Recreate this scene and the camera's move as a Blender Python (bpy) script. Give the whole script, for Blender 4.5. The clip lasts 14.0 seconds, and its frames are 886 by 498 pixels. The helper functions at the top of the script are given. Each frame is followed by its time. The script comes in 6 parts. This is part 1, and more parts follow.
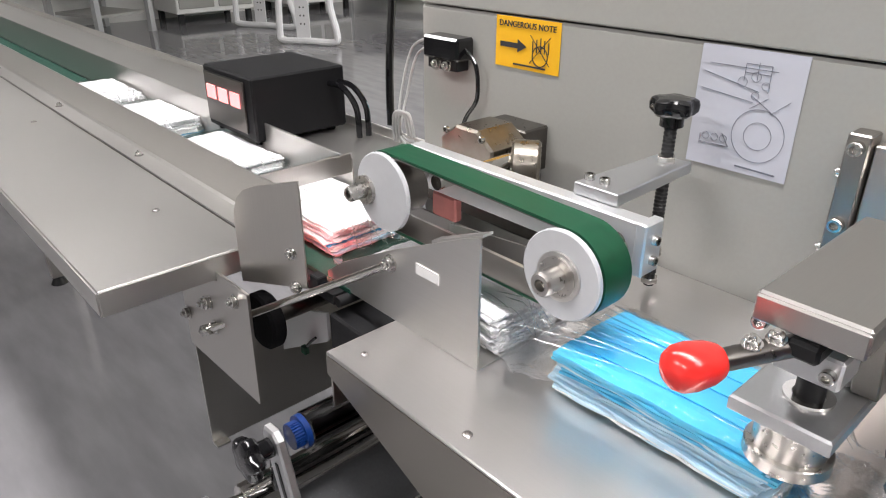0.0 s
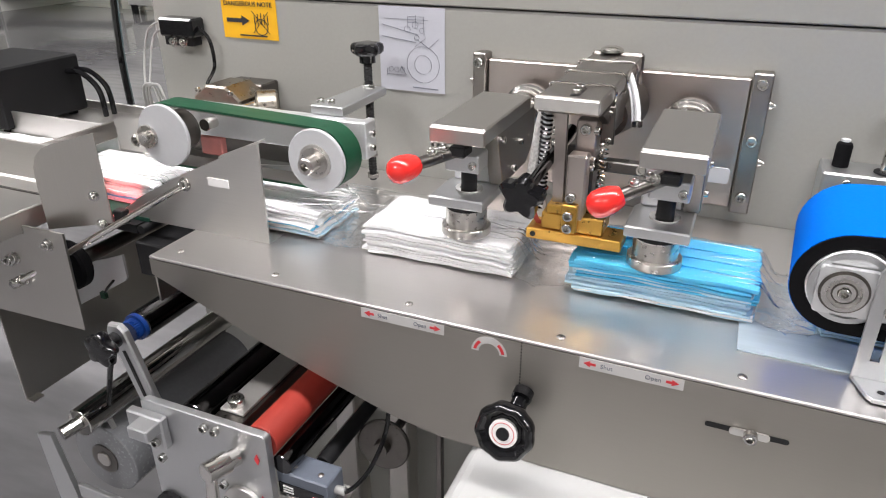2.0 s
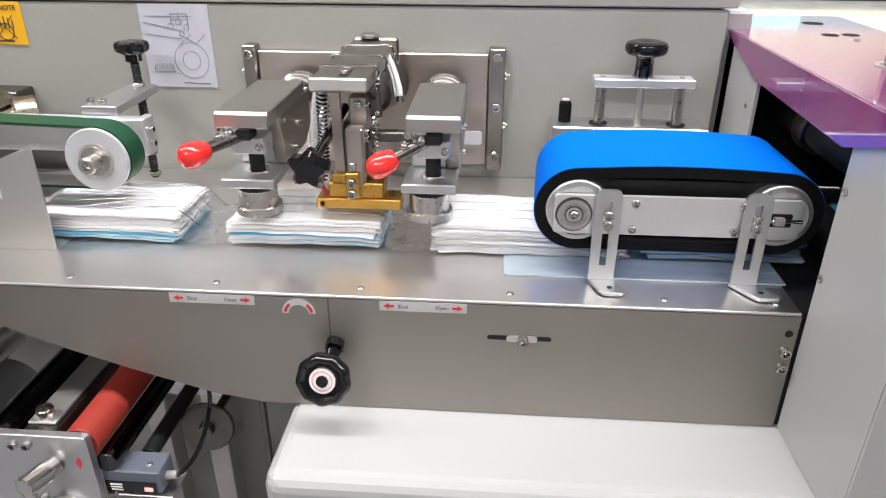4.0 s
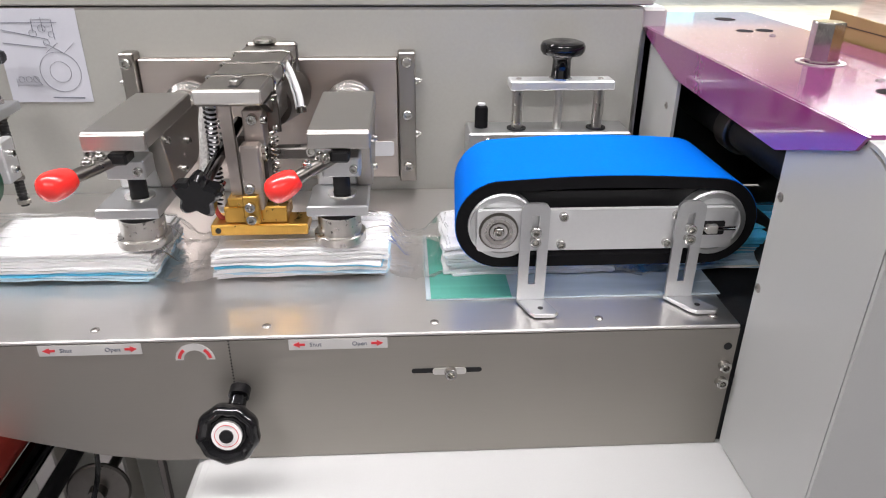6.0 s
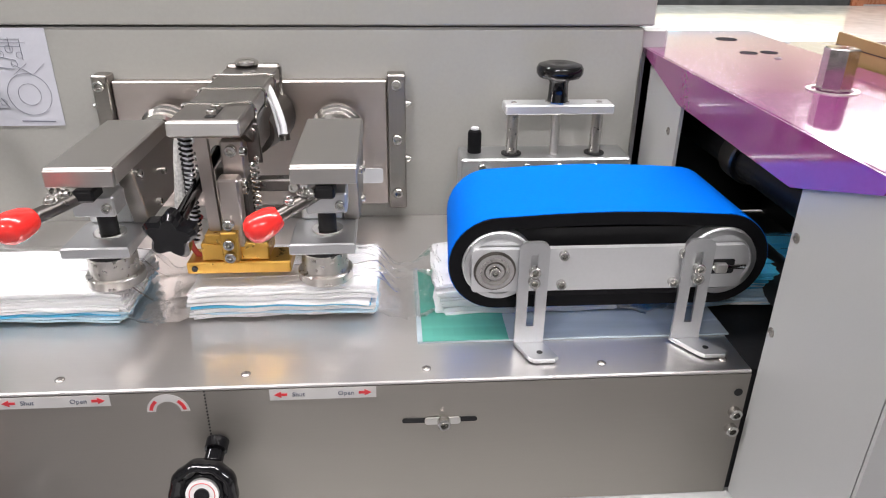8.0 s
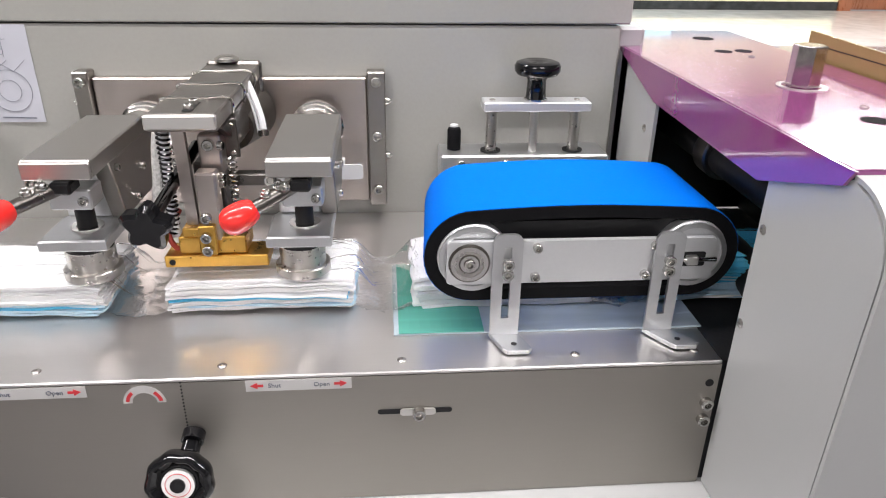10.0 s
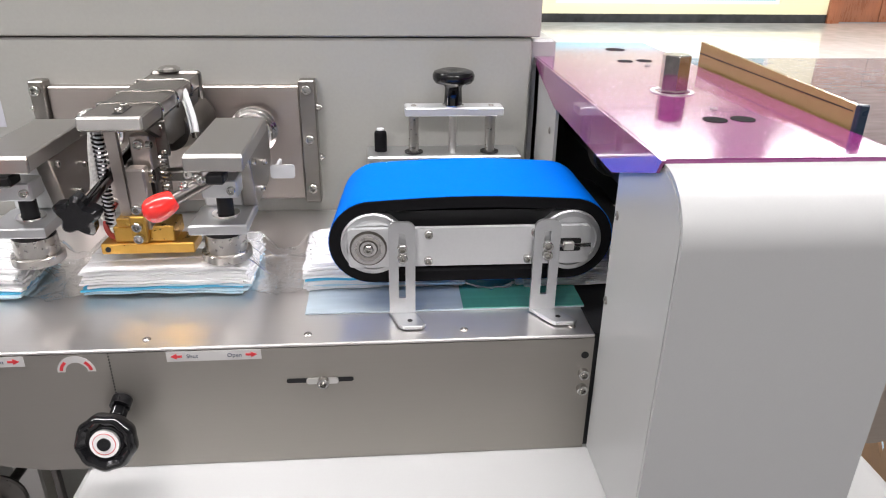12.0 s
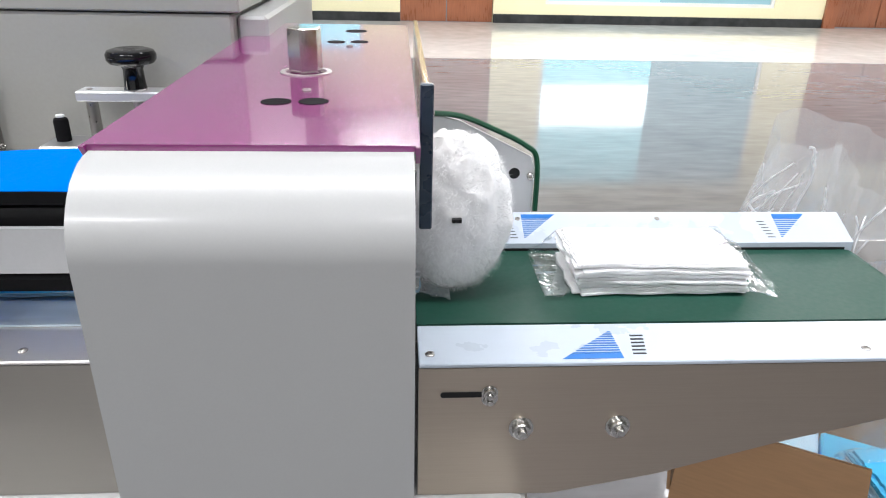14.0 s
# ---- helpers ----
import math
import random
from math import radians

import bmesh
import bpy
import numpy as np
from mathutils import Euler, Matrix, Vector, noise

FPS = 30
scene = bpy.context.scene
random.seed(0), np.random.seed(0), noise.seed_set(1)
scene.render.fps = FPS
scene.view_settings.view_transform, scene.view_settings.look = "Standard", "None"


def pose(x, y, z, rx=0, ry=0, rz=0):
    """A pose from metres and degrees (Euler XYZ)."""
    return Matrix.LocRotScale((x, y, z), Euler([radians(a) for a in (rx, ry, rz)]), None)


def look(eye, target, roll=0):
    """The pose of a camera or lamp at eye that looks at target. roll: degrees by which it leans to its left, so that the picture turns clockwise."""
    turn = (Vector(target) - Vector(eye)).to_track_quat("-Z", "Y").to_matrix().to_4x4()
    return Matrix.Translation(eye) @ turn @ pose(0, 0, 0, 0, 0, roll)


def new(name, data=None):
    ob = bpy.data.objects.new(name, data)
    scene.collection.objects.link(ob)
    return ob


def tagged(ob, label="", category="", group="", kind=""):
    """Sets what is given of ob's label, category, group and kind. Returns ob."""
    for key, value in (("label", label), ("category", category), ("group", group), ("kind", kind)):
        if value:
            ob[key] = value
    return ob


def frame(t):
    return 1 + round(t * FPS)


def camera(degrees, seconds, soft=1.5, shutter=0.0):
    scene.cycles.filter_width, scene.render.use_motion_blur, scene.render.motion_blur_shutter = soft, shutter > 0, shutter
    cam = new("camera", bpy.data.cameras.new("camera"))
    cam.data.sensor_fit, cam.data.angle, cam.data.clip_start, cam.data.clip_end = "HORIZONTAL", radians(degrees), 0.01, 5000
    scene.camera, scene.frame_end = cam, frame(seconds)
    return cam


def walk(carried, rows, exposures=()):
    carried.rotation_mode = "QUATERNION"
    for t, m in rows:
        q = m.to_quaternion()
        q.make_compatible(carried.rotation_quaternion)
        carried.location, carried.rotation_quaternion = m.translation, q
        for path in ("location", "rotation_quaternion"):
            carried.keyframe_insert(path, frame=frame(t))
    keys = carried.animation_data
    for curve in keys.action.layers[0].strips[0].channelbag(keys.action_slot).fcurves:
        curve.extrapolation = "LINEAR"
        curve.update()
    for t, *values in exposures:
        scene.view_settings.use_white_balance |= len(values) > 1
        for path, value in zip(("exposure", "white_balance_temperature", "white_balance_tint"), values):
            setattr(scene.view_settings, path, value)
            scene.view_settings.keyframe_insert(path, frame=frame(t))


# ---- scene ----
cam = camera(64.8, 14.0, soft=1.1)
PATH = [
    (0, (0.294, 0.14, 1.213), (-1.045, 1.346, 0.345), -0.0),
    (0.5, (0.354, 0.074, 1.212), (-0.882, 1.383, 0.34), 0.0),
    (1, (0.411, -0.002, 1.219), (-0.711, 1.405, 0.346), 0.2),
    (1.5, (0.429, -0.062, 1.218), (-0.514, 1.469, 0.342), -0.0),
    (2, (0.437, -0.12, 1.22), (-0.274, 1.533, 0.347), -0.2),
    (2.5, (0.442, -0.169, 1.221), (-0.046, 1.56, 0.344), 0.1),
    (3, (0.445, -0.203, 1.221), (0.113, 1.562, 0.341), 0.1),
    (3.5, (0.445, -0.214, 1.225), (0.232, 1.567, 0.339), 0.2),
    (4, (0.453, -0.21, 1.226), (0.326, 1.58, 0.343), 0.2),
    (4.2, (0.457, -0.207, 1.226), (0.358, 1.584, 0.341), 0.3),
    (6.3, (0.452, -0.115, 1.216), (0.567, 1.678, 0.336), 0.5),
    (6.5, (0.448, -0.1, 1.22), (0.567, 1.697, 0.349), 0.6),
    (7, (0.451, -0.082, 1.218), (0.577, 1.716, 0.35), 0.7),
    (7.5, (0.454, -0.085, 1.224), (0.585, 1.714, 0.359), 0.8),
    (8, (0.454, -0.084, 1.226), (0.587, 1.714, 0.359), 0.7),
    (10.5, (0.47, -0.108, 1.22), (0.629, 1.694, 0.367), 1.0),
    (11, (0.464, -0.13, 1.222), (0.618, 1.674, 0.373), 0.8),
    (11.5, (0.495, -0.161, 1.226), (0.653, 1.647, 0.387), 0.9),
    (12, (0.561, -0.186, 1.232), (0.717, 1.63, 0.407), 0.8),
    (12.5, (0.653, -0.201, 1.236), (0.81, 1.613, 0.41), 0.8),
    (13, (0.765, -0.211, 1.22), (0.913, 1.608, 0.402), 1.1),
    (13.5, (0.876, -0.19, 1.214), (0.999, 1.629, 0.393), 1.2),
    (14, (0.958, -0.103, 1.195), (1.086, 1.717, 0.375), 1.4),
]
walk(cam, [(t, look(eye, target, roll)) for t, eye, target, roll in PATH],
     exposures=((0.0, -0.06, 6470, 9), (4.2, -0.03, 6470, 8.5), (6.3, -0.05, 6470, 10.3), (12.2, -0.02, 6440, 9.5), (13.0, -0.08, 6360, 8), (14.0, -0.19, 6200, 6.5)))


# ---- world and lights ----
world = bpy.data.worlds.new("room_air")
world.use_nodes = True
world.node_tree.nodes["Background"].inputs[0].default_value = (0.75, 0.8, 0.85, 1)
world.node_tree.nodes["Background"].inputs[1].default_value = 0.35
scene.world = world
scene.view_settings.exposure = 0.0
LAMP_POWER = 50.0
LAMPS = [(-2.8, 0.25, 0.95), (-0.55, 0.25, 0.98), (1.2, 0.25, 0.98), (2.95, 0.25, 0.95), (-1.2, -2.8, 2.0), (1.6, -2.8, 1.1), (-3.2, 4.4, 1), (0.8, 4.6, 1), (4.2, 4.6, 1),
         (-5.0, 6.9, 1.0), (-2.0, 6.9, 1.2), (1.2, 7.6, 2.2), (3.6, 7.6, 2.6), (6.0, 7.6, 2.6), (8.4, 7.6, 2.6)]
CEILING = 3.5


# ---- materials ----
def mat(name, col, rough=0.5, metal=0.0, var=0.10, scale=40.0, bump=0.03, stretch=(1, 1, 1), coat=0.0, spec=0.5, blotch=3.0, rvar=0.08, piece=0.0):
    m = bpy.data.materials.new(name)
    m.use_nodes = True
    nt = m.node_tree
    N, L = nt.nodes, nt.links
    p = N["Principled BSDF"]
    tc = N.new("ShaderNodeTexCoord")
    mp = N.new("ShaderNodeMapping")
    mp.inputs["Scale"].default_value = stretch
    L.new(tc.outputs["Object"], mp.inputs["Vector"])
    fine = N.new("ShaderNodeTexNoise")
    fine.inputs["Scale"].default_value = scale
    fine.inputs["Detail"].default_value = 4
    L.new(mp.outputs[0], fine.inputs["Vector"])
    big = N.new("ShaderNodeTexNoise")
    big.inputs["Scale"].default_value = blotch
    big.inputs["Detail"].default_value = 3
    L.new(tc.outputs["Object"], big.inputs["Vector"])
    add = N.new("ShaderNodeMath")
    add.operation = "ADD"
    L.new(fine.outputs["Fac"], add.inputs[0])
    L.new(big.outputs["Fac"], add.inputs[1])
    last = add
    if piece:
        oi = N.new("ShaderNodeObjectInfo")
        pm = N.new("ShaderNodeMath")
        pm.operation = "MULTIPLY_ADD"
        pm.inputs[1].default_value = piece
        L.new(oi.outputs["Random"], pm.inputs[0])
        L.new(add.outputs[0], pm.inputs[2])
        last = pm
    ramp = N.new("ShaderNodeMapRange")
    ramp.inputs["From Min"].default_value = 0.6
    ramp.inputs["From Max"].default_value = 1.4 + piece
    ramp.inputs["To Min"].default_value = 1 - var
    ramp.inputs["To Max"].default_value = 1 + var
    L.new(last.outputs[0], ramp.inputs["Value"])
    mul = N.new("ShaderNodeVectorMath")
    mul.operation = "SCALE"
    mul.inputs[0].default_value = col
    L.new(ramp.outputs[0], mul.inputs["Scale"])
    L.new(mul.outputs[0], p.inputs["Base Color"])
    rr = N.new("ShaderNodeMapRange")
    rr.inputs["From Min"].default_value = 0.6
    rr.inputs["From Max"].default_value = 1.4
    rr.inputs["To Min"].default_value = max(0.02, rough - rvar)
    rr.inputs["To Max"].default_value = min(1.0, rough + rvar)
    L.new(add.outputs[0], rr.inputs["Value"])
    L.new(rr.outputs[0], p.inputs["Roughness"])
    p.inputs["Metallic"].default_value = metal
    p.inputs["Specular IOR Level"].default_value = spec
    p.inputs["Coat Weight"].default_value = coat
    p.inputs["Coat Roughness"].default_value = 0.08
    if bump:
        b = N.new("ShaderNodeBump")
        b.inputs["Strength"].default_value = bump
        b.inputs["Distance"].default_value = 0.002
        L.new(fine.outputs["Fac"], b.inputs["Height"])
        L.new(b.outputs[0], p.inputs["Normal"])
    return m


def glow(name, col, strength):
    m = bpy.data.materials.new(name)
    m.use_nodes = True
    p = m.node_tree.nodes["Principled BSDF"]
    p.inputs["Base Color"].default_value = (*col, 1)
    p.inputs["Emission Color"].default_value = (*col, 1)
    p.inputs["Emission Strength"].default_value = strength
    return m


def clear_film(name, tint=(0.96, 0.97, 0.98), gloss=0.9, rough=0.12, bump=0.5, scale=25.0):
    """Thin clear plastic: mostly see-through, with a sheen that Fresnel drives."""
    m = bpy.data.materials.new(name)
    m.use_nodes = True
    nt = m.node_tree
    N, L = nt.nodes, nt.links
    N.remove(N["Principled BSDF"])
    out = N["Material Output"]
    tr = N.new("ShaderNodeBsdfTransparent")
    tr.inputs["Color"].default_value = (*tint, 1)
    gl = N.new("ShaderNodeBsdfGlossy")
    gl.inputs["Color"].default_value = (1, 1, 1, 1)
    gl.inputs["Roughness"].default_value = rough
    tc = N.new("ShaderNodeTexCoord")
    mp = N.new("ShaderNodeMapping")
    mp.inputs["Scale"].default_value = (0.5, 1.0, 1.0)
    L.new(tc.outputs["Object"], mp.inputs["Vector"])
    nz = N.new("ShaderNodeTexNoise")
    nz.inputs["Scale"].default_value = scale
    nz.inputs["Detail"].default_value = 3
    nz.inputs["Distortion"].default_value = 1.2
    L.new(mp.outputs[0], nz.inputs["Vector"])
    bp = N.new("ShaderNodeBump")
    bp.inputs["Strength"].default_value = bump
    bp.inputs["Distance"].default_value = 0.012
    L.new(nz.outputs["Fac"], bp.inputs["Height"])
    L.new(bp.outputs[0], gl.inputs["Normal"])
    fr = N.new("ShaderNodeFresnel")
    fr.inputs["IOR"].default_value = 1.5
    L.new(bp.outputs[0], fr.inputs["Normal"])
    k = N.new("ShaderNodeMath")
    k.operation = "MULTIPLY"
    k.inputs[1].default_value = gloss
    L.new(fr.outputs[0], k.inputs[0])
    mix = N.new("ShaderNodeMixShader")
    L.new(k.outputs[0], mix.inputs[0])
    L.new(tr.outputs[0], mix.inputs[1])
    L.new(gl.outputs[0], mix.inputs[2])
    L.new(mix.outputs[0], out.inputs["Surface"])
    return m


def milky_film(name, clear, sheen):
    """Thin limp plastic: mostly clear, a little cloudy, with a broad sheen."""
    m = bpy.data.materials.new(name)
    m.use_nodes = True
    N, L = m.node_tree.nodes, m.node_tree.links
    N.remove(N["Principled BSDF"])
    tr = N.new("ShaderNodeBsdfTransparent")
    cloud = N.new("ShaderNodeBsdfTranslucent")
    cloud.inputs["Color"].default_value = (0.92, 0.93, 0.95, 1)
    dif = N.new("ShaderNodeBsdfDiffuse")
    dif.inputs["Color"].default_value = (0.92, 0.93, 0.95, 1)
    gl = N.new("ShaderNodeBsdfGlossy")
    gl.inputs["Roughness"].default_value = 0.22
    body, soft, top = (N.new("ShaderNodeMixShader") for _ in range(3))
    soft.inputs[0].default_value, body.inputs[0].default_value, top.inputs[0].default_value = 0.5, 1 - clear, sheen
    L.new(cloud.outputs[0], soft.inputs[1])
    L.new(dif.outputs[0], soft.inputs[2])
    L.new(tr.outputs[0], body.inputs[1])
    L.new(soft.outputs[0], body.inputs[2])
    L.new(body.outputs[0], top.inputs[1])
    L.new(gl.outputs[0], top.inputs[2])
    L.new(top.outputs[0], N["Material Output"].inputs["Surface"])
    return m


STEEL = mat("brushed_steel_lengthwise", (0.659, 0.645, 0.623), 0.37, 1.0, 0.045, 160, 0.03, (0.12, 8, 8), rvar=0.06)
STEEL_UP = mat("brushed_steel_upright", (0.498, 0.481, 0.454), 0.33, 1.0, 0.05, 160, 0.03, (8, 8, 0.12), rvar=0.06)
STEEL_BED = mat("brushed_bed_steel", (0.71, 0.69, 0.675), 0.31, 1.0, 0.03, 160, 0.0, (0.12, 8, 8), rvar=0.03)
STEEL_DULL = mat("brushed_infeed_steel", (0.587, 0.574, 0.552), 0.38, 1.0, 0.05, 160, 0.03, (0.12, 8, 8), rvar=0.06)
# bed steel again, its colour darkened for the dim floor the upright front mirrors
STEEL_FRONT = mat("shaded_brushed_steel_front", (0.325, 0.305, 0.28), 0.43, 1.0, 0.05, 160, 0.03, (0.12, 8, 8), rvar=0.06)
STEEL_COVER = mat("brushed_cover_steel", (0.49, 0.475, 0.455), 0.34, 1.0, 0.05, 160, 0.02, (8, 0.12, 8), rvar=0.06)
SATIN = mat("satin_turned_steel", (0.516, 0.498, 0.472), 0.30, 1.0, 0.06, 200, 0.02)
DARK_ROLL = mat("dark_polished_roller", (0.089, 0.089, 0.093), 0.12, 1.0, 0.1, 60, 0.01)
STEEL_PLATE = mat("ground_steel_plate", (0.50, 0.45, 0.42), 0.38, 1.0, 0.03, 160, 0.02, (0.12, 8, 8), rvar=0.08)
STEEL_DARK = mat("oiled_dark_steel", (0.15, 0.14, 0.13), 0.32, 1.0, 0.12, 120, 0.02)
STEEL_MID = mat("ground_grey_steel", (0.31, 0.29, 0.27), 0.34, 1.0, 0.08, 140, 0.02, (8, 0.3, 8))
CHROME = mat("bright_machined_steel", (0.659, 0.641, 0.614), 0.14, 1.0, 0.06, 120, 0.01)
SCREW = mat("zinc_screw", (0.52, 0.51, 0.49), 0.22, 1.0, 0.08, 150, 0.02)
ALU = mat("blasted_aluminium", (0.587, 0.596, 0.605), 0.42, 1.0, 0.05, 400, 0.04)
ALU_LIGHT = mat("anodised_aluminium", (0.712, 0.721, 0.73), 0.5, 0.85, 0.04, 300, 0.03)
GREY_PAINT = mat("grey_green_machine_paint", (0.335, 0.333, 0.308), 0.42, 0.0, 0.04, 220, 0.05, blotch=1.6)
CREAM_PAINT = mat("pale_grey_enamel", (0.415, 0.42, 0.418), 0.36, 0.0, 0.025, 700, 0.012, coat=0.15, blotch=2.0)
PURPLE = mat("purple_gloss_enamel", (0.235, 0.026, 0.165), 0.2, 0.0, 0.05, 200, 0.015, coat=1.0, blotch=2.5)
BLUE_BELT = mat("blue_rubber_belt", (0.0, 0.14, 0.66), 0.7, 0.0, 0.05, 300, 0.08, spec=0.05)
BLACK_RUBBER = mat("black_foam_rubber", (0.006, 0.006, 0.007), 0.75, 0.0, 0.3, 250, 0.15, spec=0.1)
BLACK_GLOSS = mat("black_bakelite", (0.006, 0.006, 0.007), 0.09, 0.0, 0.2, 90, 0.01, spec=0.5)
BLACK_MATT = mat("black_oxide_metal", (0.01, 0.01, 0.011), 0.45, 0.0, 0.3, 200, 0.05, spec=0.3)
BLACK_BOX = mat("black_powder_coat", (0.007, 0.007, 0.008), 0.55, 0.0, 0.3, 500, 0.12, spec=0.25)
GREEN_BELT = mat("green_pvc_belt", (0.007, 0.052, 0.034), 0.5, 0.0, 0.10, 160, 0.05)
GREEN_STRIP = mat("green_drive_belt", (0.004, 0.062, 0.027), 0.42, 0.0, 0.25, 30, 0.04, (0.4, 3, 3))
RED_PLASTIC = mat("red_dipped_vinyl", (0.80, 0.030, 0.025), 0.2, 0.0, 0.06, 60, 0.02, coat=0.4)
RED_ROLLER = mat("red_silicone_sleeve", (0.30, 0.032, 0.022), 0.45, 0.0, 0.12, 60, 0.03)
GOLD = mat("gold_anodised_aluminium", (0.641, 0.383, 0.089), 0.30, 1.0, 0.10, 120, 0.03)
WHITE_NYLON = mat("white_nylon", (0.659, 0.667, 0.685), 0.45, 0.0, 0.03, 150, 0.03)
PAPER = mat("printed_white_paper", (0.498, 0.507, 0.561), 0.6, 0.0, 0.03, 50, 0.04, (1, 1, 1))
WHITE_STICKER = mat("white_vinyl_label", (0.80, 0.79, 0.78), 0.35, 0.0, 0.03, 60, 0.01)
YELLOW_STICKER = mat("yellow_warning_vinyl", (0.86, 0.46, 0.015), 0.4, 0.0, 0.04, 60, 0.01)
INK = mat("black_print", (0.03, 0.03, 0.035), 0.6, 0.0, 0.1, 80, 0.0)
GREY_INK = mat("faded_grey_print", (0.151, 0.16, 0.196), 0.6, 0.0, 0.1, 80, 0.0)
RED_INK = mat("red_print", (0.587, 0.035, 0.045), 0.5, 0.0, 0.1, 80, 0.0)
BLUE_INK = mat("blue_print", (0.012, 0.15, 0.50), 0.4, 0.0, 0.1, 80, 0.0)
MASK_WHITE = mat("white_nonwoven_fabric", (0.93, 0.932, 0.95), 0.85, 0.0, 0.04, 700, 0.25, blotch=20, piece=0.5)
MASK_BLUE = mat("sky_blue_nonwoven_fabric", (0.09, 0.52, 0.86), 0.8, 0.0, 0.10, 700, 0.25, blotch=20, piece=0.8)
MASK_PALE = mat("pale_blue_nonwoven_fabric", (0.54, 0.76, 0.92), 0.82, 0.0, 0.06, 700, 0.25, blotch=20, piece=0.5)
MASK_PINK = mat("pink_nonwoven_fabric", (0.86, 0.42, 0.46), 0.82, 0.0, 0.08, 700, 0.25, blotch=20, piece=0.5)
for fabric in (MASK_WHITE, MASK_BLUE, MASK_PALE, MASK_PINK):
    shader = fabric.node_tree.nodes["Principled BSDF"]
    shader.inputs["Subsurface Weight"].default_value = 0.6
    shader.inputs["Subsurface Radius"].default_value = (1.0, 1.0, 1.0)
    shader.inputs["Subsurface Scale"].default_value = 0.006
PURPLE.node_tree.nodes["Principled BSDF"].inputs["Coat Roughness"].default_value = 0.05
PURPLE.node_tree.nodes["Principled BSDF"].inputs["Coat IOR"].default_value = 1.8
FLOOR = mat("polished_grey_epoxy", (0.215, 0.212, 0.22), 0.07, 0.0, 0.26, 5, 0.012, (0.8, 3.0, 1), rvar=0.05, blotch=0.6, spec=0.3)
TILE = mat("pale_polished_floor_tile", (0.58, 0.57, 0.54), 0.10, 0.0, 0.14, 5, 0.07, rvar=0.06, blotch=0.7)
WHITE_ENAMEL = mat("white_enamelled_tube", (0.82, 0.82, 0.82), 0.25, 0.0, 0.03, 60, 0.01)
WALL_WHITE = mat("white_wall_paint", (0.76, 0.76, 0.73), 0.6, 0.0, 0.04, 30, 0.03)
CEILING_GREY = mat("grey_ceiling_panels", (0.34, 0.34, 0.33), 0.7, 0.0, 0.06, 20, 0.03)
WALL_YELLOW = mat("cream_yellow_wall_paint", (0.86, 0.79, 0.52), 0.5, 0.0, 0.04, 30, 0.03)
DOOR_WOOD = mat("reddish_varnished_wood", (0.294, 0.102, 0.045), 0.3, 0.0, 0.25, 12, 0.03, (6, 6, 0.5), coat=0.3)
SKIRT_BLACK = mat("black_marble_skirting", (0.03, 0.032, 0.033), 0.15, 0.0, 0.6, 9, 0.0)
AMBER = mat("bronze_acrylic_sheet", (0.409, 0.294, 0.125), 0.16, 0.35, 0.06, 20, 0.0)
NAVY_EDGE = mat("dark_blue_edge_strip", (0.015, 0.03, 0.053), 0.3, 0.0, 0.2, 60, 0.02)
BLUE_PLASTIC = mat("blue_knurled_plastic", (0.004, 0.028, 0.15), 0.3, 0.0, 0.12, 90, 0.03)
SLATE = mat("grey_blue_sensor_case", (0.116, 0.134, 0.169), 0.4, 0.1, 0.1, 200, 0.04)
LABEL_WHITE = mat("scuffed_white_label", (0.552, 0.543, 0.534), 0.35, 0.0, 0.05, 60, 0.01)
FROST = mat("pale_green_plastic_strip", (0.085, 0.34, 0.27), 0.16, 0.0, 0.22, 14, 0.02, (0.6, 5, 5), blotch=9)
FILM = clear_film("clear_wrapping_film", (0.99, 0.99, 0.992), 0.5, 0.09, 0.3, 26)
BAG = milky_film("crumpled_clear_polybag", 0.76, 0.12)
# nearly opaque white, for the glints along the bag's folds
BAG_GLINT = milky_film("white_polybag_glint", 0.10, 0.25)
CREASE = clear_film("film_crease", (0.95, 0.96, 0.97), 6.0, 0.25, 0.2, 30)
# the panes glow by themselves in place of daylight behind the glass
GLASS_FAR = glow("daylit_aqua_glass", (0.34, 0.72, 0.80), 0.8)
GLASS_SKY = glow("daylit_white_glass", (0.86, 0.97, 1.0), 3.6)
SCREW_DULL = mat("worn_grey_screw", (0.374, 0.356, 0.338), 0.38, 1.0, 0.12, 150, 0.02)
# the aqua glass once more, colour and glow turned down for shaded panes
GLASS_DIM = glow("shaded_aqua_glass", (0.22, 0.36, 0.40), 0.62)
ROLL_FILM = mat("wound_film_roll", (0.17, 0.175, 0.185), 0.22, 0.0, 0.10, 220, 0.02, coat=0.5)
LAMP_GLOW = glow("lit_lamp_diffuser", (1.0, 0.98, 0.94), 9.0)
LED_RED = glow("red_digit_window", (1.0, 0.30, 0.30), 1.5)
CARD = mat("brown_corrugated_card", (0.40, 0.235, 0.12), 0.75, 0.0, 0.12, 30, 0.06, (1, 1, 8))
BRISTLE = mat("white_brush_bristle", (0.92, 0.92, 0.925), 0.8, 0.0, 0.06, 200, 0.2)
RAIL_FILM = mat("pale_blue_white_protective_film", (0.50, 0.56, 0.64), 0.3, 0.0, 0.04, 25, 0.06)
STEEL_WARM = mat("warm_brushed_steel_front", (0.436, 0.378, 0.316), 0.34, 1.0, 0.06, 160, 0.03, (0.12, 8, 8), rvar=0.06)
NYLON_GREY = mat("worn_white_nylon", (0.507, 0.516, 0.534), 0.42, 0.0, 0.04, 150, 0.03)
